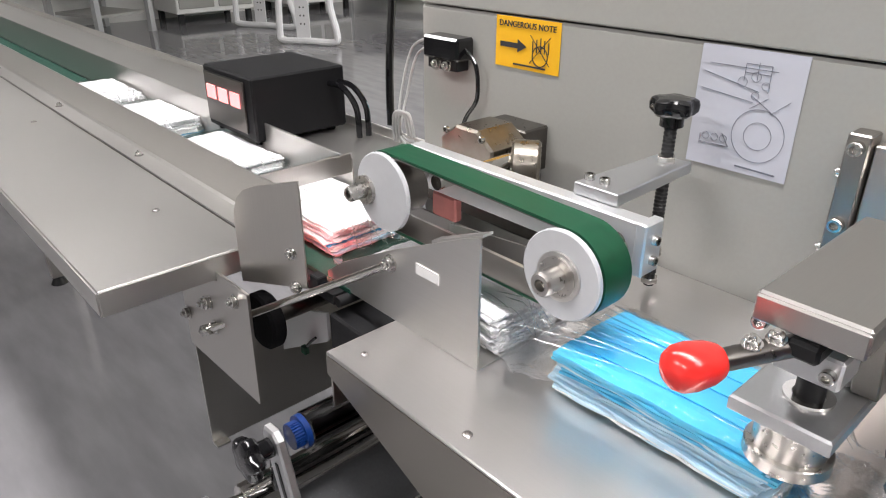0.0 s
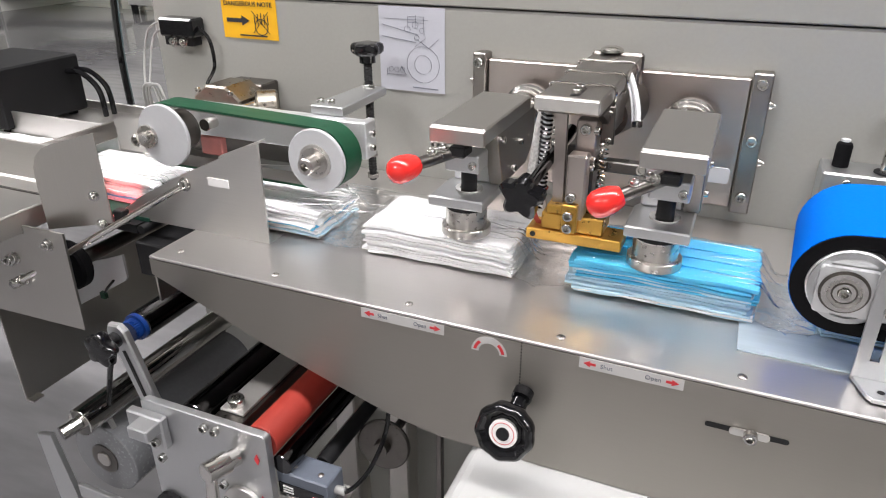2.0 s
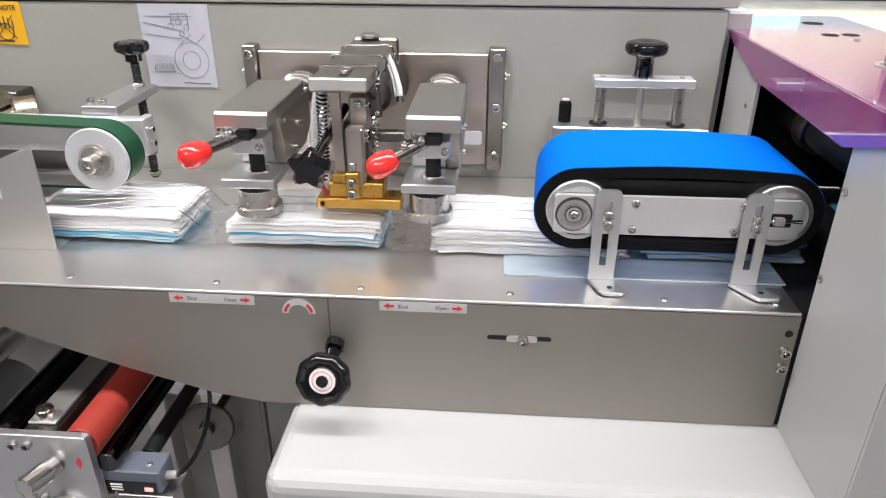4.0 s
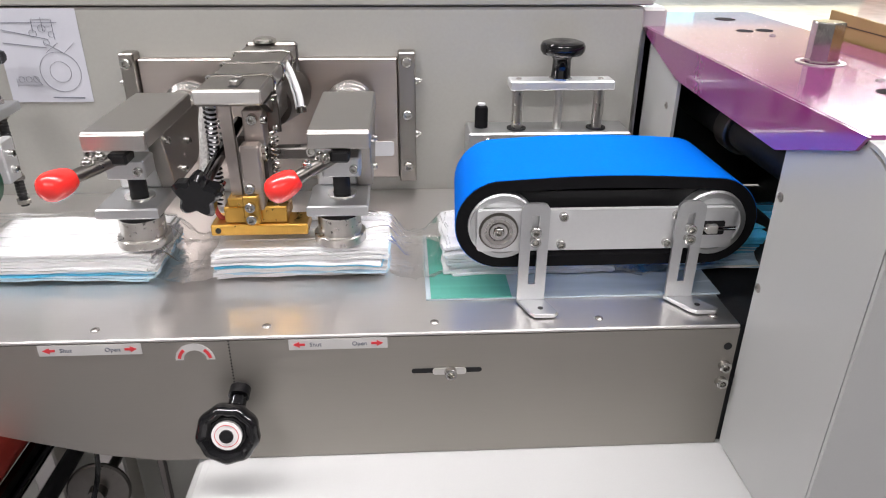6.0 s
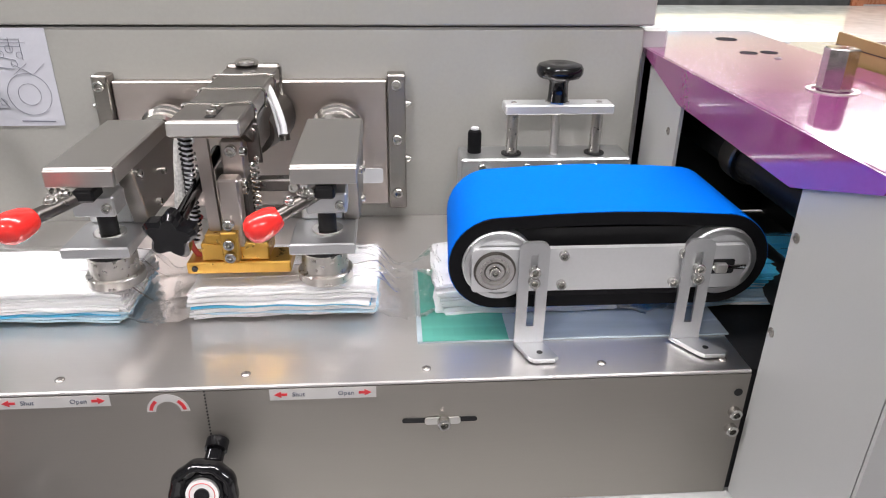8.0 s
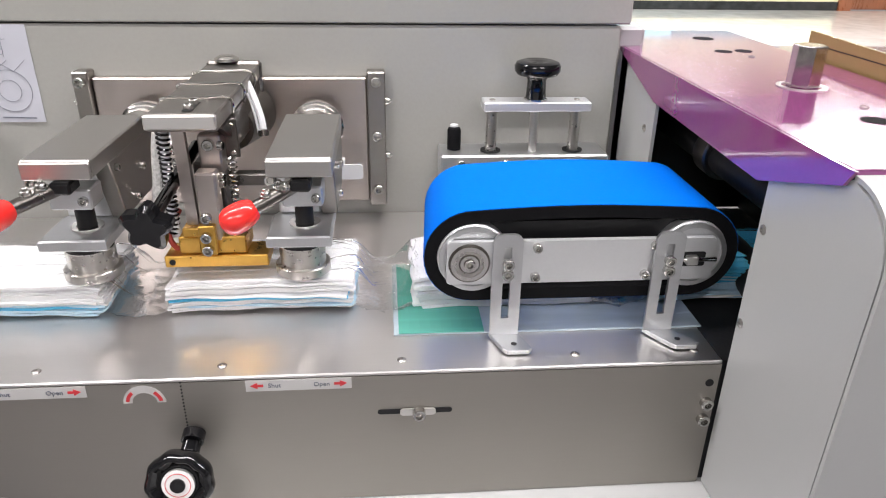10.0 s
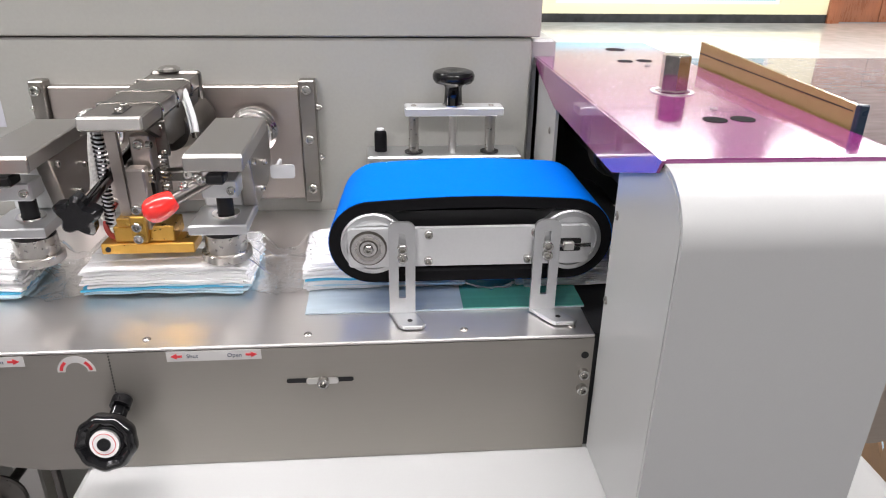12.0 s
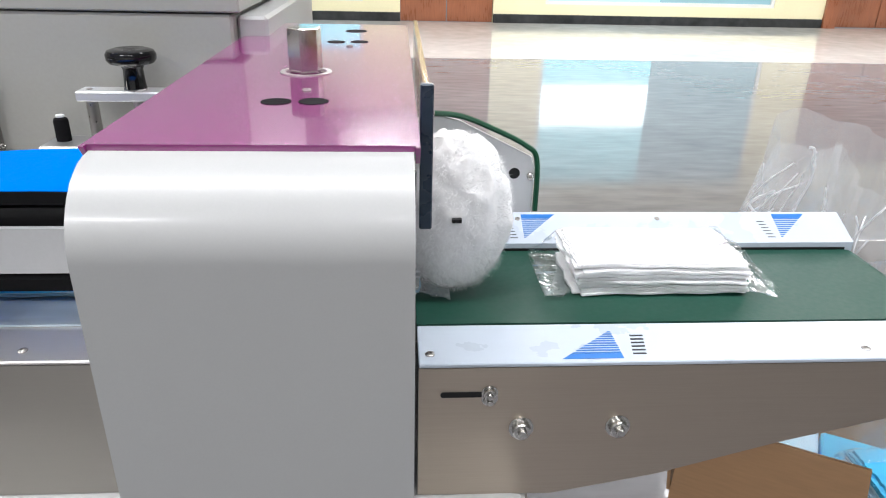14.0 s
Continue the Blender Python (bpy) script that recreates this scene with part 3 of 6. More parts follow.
def machine_bed():
    b = thing("machine_bed", (0.30, 0.60, 0.70), "long brushed stainless steel bed of a packing machine", "machine bed")
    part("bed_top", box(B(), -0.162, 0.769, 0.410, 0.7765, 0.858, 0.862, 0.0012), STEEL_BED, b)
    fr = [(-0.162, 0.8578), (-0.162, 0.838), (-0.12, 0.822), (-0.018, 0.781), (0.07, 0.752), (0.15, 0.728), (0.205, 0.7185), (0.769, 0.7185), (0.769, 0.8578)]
    # same steel as the top; the front's shade is in its colour
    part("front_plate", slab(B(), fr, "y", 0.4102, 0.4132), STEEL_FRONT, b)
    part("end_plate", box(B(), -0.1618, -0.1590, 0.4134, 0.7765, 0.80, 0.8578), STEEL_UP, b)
    part("inner_web", box(B(), 0.21, 0.215, 0.4134, 0.77, 0.7195, 0.8575), STEEL_DARK, b)
    for x in (0.002, 0.1639, 0.3208, 0.4784, 0.6365, 0.7487):
        screw(b, (x, 0.4275, 0.862), (0, 0, 1), 0.0042, "pan")
    screw(b, (-0.135, 0.433, 0.862), (0, 0, 1), 0.0036, "pan")
    for z in (0.816, 0.797):
        screw(b, (0.7605, 0.4102, z), (0, -1, 0), 0.0058, "socket", "bolt")
    part("hole", cyl(B(), (0.7605, 0.4101, 0.838), (0.7605, 0.4095, 0.838), 0.004, 14), BLACK_MATT, b)
    part("slot", slab(B(), round_rect(0.456, 0.523, 0.8165, 0.8215, 0.0024), "y", 0.4094, 0.4101), BLACK_MATT, b)
    part("slot_clamp", slab(B(), round_rect(0.476, 0.508, 0.8155, 0.8225, 0.003), "y", 0.4076, 0.4093), STEEL, b)
    screw(b, (0.493, 0.4076, 0.819), (0, -1, 0), 0.0060, "socket", "bolt")
    dots = B()
    for k in range(15):
        cyl(dots, (0.2885, 0.4101, 0.858 - k * 0.0035), (0.2885, 0.4095, 0.858 - k * 0.0035), 0.0008, 8)
    part("scale_marks", dots, BLACK_MATT, b)


def shut_open_label(x0, x1):
    s = thing("direction_label", (x0, 0.4101, 0.845), "white sticker with red arrows and small lettering", "sticker", "stickers on the steel front")
    y = 0.4099
    part("sheet", box(B(), x0, x1, y - 0.0003, y, 0.8465, 0.8580), LABEL_WHITE, s)
    for xa, d in ((x0 + 0.004, 1), (x1 - 0.004, -1)):
        zc = 0.8523
        part("arrow", slab(B(), [(xa, zc), (xa + d * 0.006, zc + 0.0032), (xa + d * 0.006, zc + 0.0012), (xa + d * 0.011, zc + 0.0012), (xa + d * 0.011, zc - 0.0012), (xa + d * 0.006, zc - 0.0012), (xa + d * 0.006, zc - 0.0032)], "y", y - 0.0009, y - 0.0004), RED_INK, s)
    letters("writing", "Shut", 0.0062, (x0 + 0.019, y - 0.0005, 0.8502), GREY_INK, s)
    letters("writing", "Open", 0.0062, (x1 - 0.033, y - 0.0005, 0.8502), GREY_INK, s)


def turn_label():
    s = thing("turn_label", (0.2565, 0.4101, 0.845), "arched white sticker with two red arrow heads", "sticker", "stickers on the steel front")
    y = 0.4099
    pts = arc(0.2565, 0.8385, 0.018, 0, 180, 14) + arc(0.2565, 0.8385, 0.0105, 180, 0, 14)
    part("sheet", slab(B(), pts, "y", y - 0.0003, y), LABEL_WHITE, s)
    for a0, a1 in ((8, 50), (172, 130)):
        part("arrow", slab(B(), arc(0.2565, 0.8385, 0.0158, a0, a1, 5) + arc(0.2565, 0.8385, 0.0128, a1, a0, 5), "y", y - 0.0009, y - 0.0004), RED_INK, s)


def lower_cabinet():
    c = thing("lower_cabinet", (0.65, 0.6, 0), "pale grey enamelled base cabinet with rounded edges", "machine cabinet")
    part("body", box(B(), 0.236, 1.082, 0.294, 1.00, 0.03, 0.7175, 0.018, 4), CREAM_PAINT, c)
    part("plinth", box(B(), 0.27, 1.05, 0.33, 0.97, 0.0, 0.03), BLACK_MATT, c)


def sealing_guard():
    g = thing("sealing_guard", (0.87, 0.55, 0.7176), "pale enamelled guard hood with a glossy purple top", "machine guard")
    xl, xr = 0.7735, 0.968
    zt = 1.075
    prof = [(0.313, zt - 0.002)] + arc(0.313, zt - 0.054, 0.052, 90, 180, 10)[1:] + [(0.2635, 0.80), (0.2665, 0.35), (0.270, 0.35), (0.2670, 0.80)] + arc(0.313, zt - 0.054, 0.0485, 180, 90, 10)
    front = slab(B(), prof, "x", xl, xr)
    for f in front.faces:
        f.smooth = abs(f.normal.x) < 0.5
    part("front_panel", front, CREAM_PAINT, g)
    for nm, xa, xb in (("side_panel", xl, xl + 0.004), ("side_panel", xr - 0.004, xr)):
        sp = [(0.41, 0.7195), (0.41, 1.038), (0.335, 1.058), (0.313, zt - 0.005)] + arc(0.313, zt - 0.055, 0.047, 90, 180, 8)[1:] + [(0.2685, 0.7195)]
        part(nm, slab(B(), sp, "x", xa, xb), CREAM_PAINT, g)
        part("rear_panel", slab(B(), [(0.665, 0.862), (0.80, 0.862), (0.80, 1.070), (0.665, 1.046)], "x", xa, xb), CREAM_PAINT, g)
    part("top", box(B(), xl - 0.0009, xr + 0.0009, 0.313, 0.935, zt - 0.003, zt + 0.002), PURPLE, g, "glossy purple top")
    flap = [(0.309, zt + 0.0016), (0.318, 1.064), (0.421, 1.031), (0.664, 1.037), (0.80, 1.072), (0.935, zt + 0.0016)]
    part("flap", slab(B(), flap, "x", xl - 0.004, xl - 0.001), PURPLE, g, "purple side flap")
    part("flap", slab(B(), flap, "x", xr + 0.001, xr + 0.004), PURPLE, g, "purple side flap")
    # black sheets added inside the pale hood so its hollow reads dark
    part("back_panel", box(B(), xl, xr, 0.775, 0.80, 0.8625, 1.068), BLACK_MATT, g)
    part("inner_black_sheet", box(B(), xl + 0.03, xr - 0.006, 0.29, 0.31, 0.8625, 1.06), BLACK_MATT, g)
    hexp = [(0.874 + 0.0155 * math.cos(radians(60 * k + 20)), 0.558 + 0.0155 * math.sin(radians(60 * k + 20))) for k in range(6)]
    part("hex_spindle", slab(B(), hexp, "z", zt + 0.0021, zt + 0.042, 0.001), CHROME, g, "bright hexagonal spindle end")
    part("spindle_ring", ring(B(), (0.874, 0.558, zt + 0.002), (0, 0, 1), 0.019, 0.0235, 0.001, 32), STEEL, g)
    for x, y, r in ((0.866, 0.432, 0.0115), (0.894, 0.434, 0.0115), (0.904, 0.86, 0.014), (0.886, 0.757, 0.0105), (0.913, 0.76, 0.0105)):
        part("hole", cyl(B(), (x, y, zt + 0.0021), (x, y, zt + 0.0024), r, 28), BLACK_RUBBER, g)
    for x, y in ((0.884, 0.475), (0.904, 0.72)):
        screw(g, (x, y, zt + 0.0021), (0, 0, 1), 0.004, "pan")
    for y, z in ((0.402, 0.995), (0.404, 0.905), (0.69, 1.0)):
        screw(g, (xl - 0.0002, y, z), (-1, 0, 0), 0.0045, "pan")
    # guard sheet along the exit side
    part("exit_sheet", slab(B(), [(0.395, 1.045), (0.395, 1.098), (0.73, 1.106), (0.73, 1.045)], "x", xr + 0.0085, xr + 0.0125), AMBER, g, "bronze tinted guard sheet")
    part("edge_strip", box(B(), xr + 0.006, xr + 0.0155, 0.388, 0.395, 0.99, 1.1, 0.001), NAVY_EDGE, g)
    part("scribed_line", box(B(), xr + 0.0082, xr + 0.0084, 0.40, 0.73, 1.0915, 1.0925), BLACK_MATT, g)
    part("gap_seal", box(B(), xr + 0.0005, xr + 0.004, 0.405, 0.411, 0.72, 1.03), NAVY_EDGE, g)
    # black block and sheets close off the hollow, so the exit looks dark
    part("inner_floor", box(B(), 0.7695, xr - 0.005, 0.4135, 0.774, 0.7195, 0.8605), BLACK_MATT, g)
    part("exit_black_sheet", box(B(), xr - 0.012, xr - 0.005, 0.64, 0.774, 0.8625, 1.068), BLACK_MATT, g)
    part("exit_black_sheet", box(B(), xr - 0.012, xr - 0.005, 0.411, 0.6395, 0.935, 1.068), BLACK_MATT, g)
    part("shaft", cyl(B(), (0.835, 0.44, 0.992), (0.835, 0.775, 0.992), 0.021, 24, None, 0.002), BLACK_MATT, g, "dark sealing shaft")
    part("shaft_collar", cyl(B(), (0.835, 0.60, 0.992), (0.835, 0.63, 0.992), 0.027, 24, None, 0.002), STEEL_DARK, g)
    part("lower_jaw", cyl(B(), (0.85, 0.44, 0.885), (0.85, 0.77, 0.885), 0.022, 24, None, 0.002), BLACK_MATT, g)


# ---- film press with the green belt ----
def press_roller_unit():
    u = thing("belt_press", (-0.12, 0.56, 0.862), "pressing unit with a green belt over two white rollers", "belt press")
    c1, c2 = Vector((-0.222, 0, 0.966)), Vector((0.002, 0, 0.962))
    r1, r2 = 0.0405, 0.0380
    y0, y1 = 0.529, 0.564
    for nm, c, r, m in (("roller", c1, r1 - 0.012, STEEL_DARK), ("roller", c2, r2, WHITE_NYLON)):
        part(nm, cyl(B(), (c.x, y0, c.z), (c.x, y1, c.z), r - 0.0025, 48, None, 0.002), m, u)
        part("cheek", cyl(B(), (c.x, y0 - 0.006, c.z), (c.x, y0 - 0.0005, c.z), (r1 if c is c1 else r2) - 0.0005, 48, None, 0.001), NYLON_GREY, u, "worn white nylon cheek disc")
    path = []
    for k in range(25):
        a = radians(90 + 7.5 * k)
        path.append((c1.x + (r1 + 0.0) * math.cos(a), c1.z + r1 * math.sin(a)))
    for k in range(25):
        a = radians(-90 + 7.5 * k)
        path.append((c2.x + r2 * math.cos(a), c2.z + r2 * math.sin(a)))
    bm = B()
    n = len(path)
    inner = [(c1.x + (p[0] - c1.x) * 0.94, c1.z + (p[1] - c1.z) * 0.94) if k < 25 else (c2.x + (p[0] - c2.x) * 0.93, c2.z + (p[1] - c2.z) * 0.93) for k, p in enumerate(path)]
    rows = [[bm.verts.new((p[0], y, p[1])) for p in pp] for pp, y in ((path, y0 + 0.001), (path, y1 - 0.001), (inner, y1 - 0.001), (inner, y0 + 0.001))]
    for i in range(4):
        for k in range(n):
            bm.faces.new((rows[i][k], rows[i][(k + 1) % n], rows[(i + 1) % 4][(k + 1) % n], rows[(i + 1) % 4][k])).smooth = i % 2 == 0
    part("belt", bm, GREEN_STRIP, u, "green press belt")
    lining = B()

    def shrunk(f):
        return [(c1.x + (p[0] - c1.x) * f, c1.z + (p[1] - c1.z) * f) if k < 25 else (c2.x + (p[0] - c2.x) * f, c2.z + (p[1] - c2.z) * f) for k, p in enumerate(path)]
    rows = [[lining.verts.new((p[0], y, p[1])) for p in pp] for pp, y in ((shrunk(0.925), y0 + 0.001), (shrunk(0.925), y1 - 0.001), (shrunk(0.905), y1 - 0.001), (shrunk(0.905), y0 + 0.001))]
    for i in range(4):
        for k in range(n):
            lining.faces.new((rows[i][k], rows[i][(k + 1) % n], rows[(i + 1) % 4][(k + 1) % n], rows[(i + 1) % 4][k])).smooth = i % 2 == 0
    part("belt_lining", lining, STEEL_MID, u, "smooth grey inner face of the belt")
    for c, r in ((Vector((-0.246, 0, 0.963)), 0.008), (c2, 0.010)):
        part("axle", turned(B(), (c.x, 0.62, c.z), (0, -1, 0), [(0, r), (0.096, r), (0.096, r + 0.007), (0.101, r + 0.007), (0.101, r), (0.118, r), (0.120, r - 0.0015), (0.120, r * 0.5), (0.112, r * 0.45)], 22), SATIN, u, "bright axle end")
    part("washer", ring(B(), (c2.x, 0.5226, c2.z), (0, -1, 0), 0.0165, 0.0205, 0.002, 32), STEEL, u)
    part("side_bar", box(B(), -0.27, 0.018, 0.599, 0.617, 0.946, 0.989, 0.0015), ALU_LIGHT, u, "aluminium side bar")
    part("end_block", box(B(), 0.0182, 0.0285, 0.595, 0.621, 0.944, 0.991, 0.0015), ALU_LIGHT, u)
    part("slot", cyl(B(), (0.0, 0.5985, 0.967), (0.0, 0.593, 0.967), 0.009, 20), STEEL_DARK, u)
    part("arm", slab(B(), [(-0.058, 0.612), (-0.012, 0.612), (-0.016, 0.735), (-0.052, 0.735)], "z", 0.9895, 1.001, 0.001), ALU, u, "aluminium swing arm")
    for x in (-0.052, -0.036):
        screw(u, (x, 0.626, 1.001), (0, 0, 1), 0.0048, "socket", "bolt")
    for z in (0.975, 0.957):
        screw(u, (0.0285, 0.608, z), (1, 0, 0), 0.0042, "socket", "bolt")
    part("threaded_rod", cyl(B(), (-0.033, 0.718, 0.87), (-0.033, 0.718, 1.046), 0.0052, 14), BLACK_MATT, u)
    prof = []
    for k in range(40):
        prof += [(k * 0.004, 0.0053), (k * 0.004 + 0.002, 0.0062)]
    part("thread", turned(B(), (-0.033, 0.718, 0.883), (0, 0, 1), prof, 12), BLACK_MATT, u)
    for z in (0.873, 1.0012, 0.983, 0.905):
        part("nut", slab(B(), [(-0.033 + 0.009 * math.cos(radians(60 * k)), 0.718 + 0.009 * math.sin(radians(60 * k))) for k in range(6)], "z", z, z + 0.006, 0.0006), SCREW, u)
    kn = B()
    lobed(kn, (-0.033, 0.718, 1.046), (0, 0, 1), 0.0205, 0.003, 5, [(0, 0.62), (0.001, 0.85), (0.004, 0.98), (0.010, 1.0), (0.014, 0.94), (0.0158, 0.8), (0.016, 0.4)])
    cyl(kn, (-0.033, 0.718, 1.036), (-0.033, 0.718, 1.046), 0.011, 18)
    part("knob", kn, BLACK_GLOSS, u, "black star knob")
    part("cross_shaft", cyl(B(), (-0.205, 0.58, 0.967), (-0.205, 0.70, 0.967), 0.008, 18), CHROME, u)


def gear_motor():
    m = thing("gear_motor", (-0.27, 0.72, 0.93), "bare steel gear motor behind the press belt", "motor")
    cx, cz = -0.262, 0.962
    pts = [(cx + 0.034 * math.cos(radians(45 * k + 22.5)) * 1.35, cz + 0.034 * math.sin(radians(45 * k + 22.5))) for k in range(8)]
    part("body", slab(B(), pts, "y", 0.675, 0.735, 0.003), BRONZE, m)
    part("flange", cyl(B(), (cx + 0.05, 0.70, cz - 0.005), (cx + 0.075, 0.72, cz - 0.005), 0.029, 28, None, 0.003), BRONZE, m)
    part("mount", box(B(), -0.298, -0.226, 0.7352, 0.778, 0.93, 0.985, 0.002), STEEL_DARK, m)
    part("bracket", box(B(), -0.34, -0.1, 0.655, 0.67, 0.90, 0.94, 0.002), STEEL_DARK, m)
    for dx, dz in ((-0.03, 0.024), (0.028, 0.024), (0.03, -0.022)):
        screw(m, (cx + dx, 0.675, cz + dz), (0, -1, 0), 0.004, "socket", "bolt")
    part("pink_block", box(B(), -0.235, -0.198, 0.60, 0.611, 0.918, 0.945, 0.002), DULL_RED, m, "dusty red plastic block")


def film_former():
    f = thing("film_former", (-0.12, 0.5, 0.862), "bent stainless film forming plate with a white label", "guide plate")
    pl = [(-0.050, 0.8623), (-0.050, 0.986), (-0.066, 0.981), (-0.165, 0.935), (-0.245, 0.893), (-0.275, 0.872), (-0.275, 0.862)]
    part("plate", slab(B(), pl, "y", 0.4885, 0.4910), STEEL, f)
    part("top_fold", slab(B(), [(-0.050, 0.986), (-0.050, 0.9885), (-0.11, 0.9635), (-0.11, 0.961)], "y", 0.491, 0.503), STEEL, f)
    part("label", slab(B(), [(-0.128, 0.926), (-0.098, 0.926), (-0.098, 0.936), (-0.128, 0.9365)], "y", 0.4876, 0.4884), WHITE_STICKER, f, "small white label")
    screw(f, (-0.165, 0.4885, 0.922), (0, -1, 0.1), 0.0065, "hex", "bolt")
    part("far_plate", slab(B(), [(-0.050, 0.8623), (-0.050, 0.91), (-0.25, 0.89), (-0.25, 0.8623)], "y", 0.6400, 0.6425), STEEL, f)
    part("bottom_fold", box(B(), -0.16, -0.05, 0.4912, 0.64, 0.8622, 0.8632), STEEL, f)
    part("guide_rail", box(B(), -0.33, 0.0, 0.588, 0.594, 0.905, 0.911, 0.001), STEEL, f)


# ---- sealing heads ----
def head_unit(tip):
    h = thing("press_wheel_unit", (0.195, 0.53, 0.897), "pressing wheel head with a red-tipped lever", "press wheel", "wheel heads over the film")
    # folded cover
    cv = B()
    box(cv, 0.1665, 0.2230, 0.477, 0.625, 1.0315, 1.0355, 0.0015)
    box(cv, 0.1665, 0.2230, 0.4755, 0.4785, 1.0185, 1.0335, 0.001)
    box(cv, 0.2210, 0.2232, 0.479, 0.625, 1.020, 1.0333)
    part("cover", cv, STEEL_COVER, h, "folded stainless cover")
    part("arm_body", slab(B(), [(0.522, 1.0185), (0.545, 0.957), (0.625, 0.957), (0.655, 0.975), (0.655, 1.0185)], "x", 0.205, 0.2205, 0.001), STEEL_MID, h)
    part("arm_back", box(B(), 0.17, 0.2028, 0.57, 0.66, 0.962, 1.0155, 0.002), STEEL_DARK, h)
    part("shaft", cyl(B(), (0.187, 0.62, 0.99), (0.187, 0.745, 0.99), 0.0215, 28), CHROME, h)
    part("collar", turned(B(), (0.187, 0.7465, 0.99), (0, -1, 0), [(0, 0.0315), (0.008, 0.0315), (0.010, 0.029), (0.016, 0.029), (0.018, 0.0265), (0.03, 0.0265), (0.031, 0.022)], 36), CHROME, h, "bright shaft collar")
    part("clamp_block", box(B(), 0.176, 0.212, 0.492, 0.520, 0.985, 1.004, 0.0015), ALU, h)
    part("bracket", box(B(), 0.164, 0.2045, 0.546, 0.564, 0.9567, 1.018, 0.002), ALU_LIGHT, h)
    rod = part("screw_rod", cyl(B(), (0.191, 0.522, 0.955), (0.191, 0.522, 0.9995), 0.0085, 20), BLACK_MATT, h, "black adjusting screw")
    part("rod_ring", ring(B(), (0.191, 0.522, 0.9568), (0, 0, 1), 0.0095, 0.0145, 0.002, 28), CHROME, rod)
    part("foot_plate", slab(B(), [(0.1585, 0.490), (0.2175, 0.490), (0.2175, 0.56), (0.1655, 0.56), (0.1585, 0.545)], "z", 0.9455, 0.9565, 0.0015), ALU, h)
    hub = part("wheel_hub", turned(B(), (0.186, 0.528, 0.9453), (0, 0, -1), [(0, 0.0245), (0.004, 0.0215), (0.030, 0.0215), (0.031, 0.020)], 36), BLACK_MATT, h)
    part("pressing_wheel", turned(B(), (0.186, 0.528, 0.9345), (0, 0, -1), [(0, 0.0214), (0.0008, 0.0222), (0.0195, 0.0222), (0.0197, 0.0257), (0.0205, 0.0265), (0.0285, 0.0265), (0.0295, 0.0255)], 40), SATIN, hub, "bright knurled pressing wheel")
    root, tip = Vector((0.190, 0.488, 1.008)), Vector(tip)
    way = (tip - root).normalized()
    lever = part("lever", cyl(B(), root, tip - way * 0.006, 0.0064, 16), STEEL_DARK, h)
    part("lever_grip", turned(B(), tip - way * 0.020, way, [(0, 0.0084), (0.002, 0.0100), (0.008, 0.0122), (0.017, 0.0134), (0.024, 0.0128), (0.029, 0.0098), (0.0318, 0.0050), (0.0325, 0.0005)], 28), RED_PLASTIC, lever, "red dipped lever grip")
    for q in (0.016, 0.030):
        screw(h, root + way * q + Vector((0, 0, 0.0062)), (0, -0.2, 1), 0.0042, "hex", "nut")
    part("cam", box(B(), 0.186, 0.2035, 0.476, 0.498, 1.0045, 1.0155, 0.002), BLACK_MATT, h)
    screw(h, (0.168, 0.488, 1.012), (0, -1, 0.3), 0.0045, "socket", "bolt")
    screw(h, (0.182, 0.478, 1.009), (-0.5, -1, 0.4), 0.004, "hex", "nut")
    screw(h, (0.206, 0.492, 0.994), (0, -1, 0), 0.0042, "socket", "bolt")
    for y, z in ((0.535, 1.01), (0.60, 0.99), (0.575, 0.967)):
        screw(h, (0.2206, y, z), (1, 0, 0), 0.0036, "socket", "bolt")
    return h


def heads():
    head_unit((0.157, 0.430, 1.003))
    h = head_unit((0.1395, 0.462, 0.986))
    h.location.x += 0.199


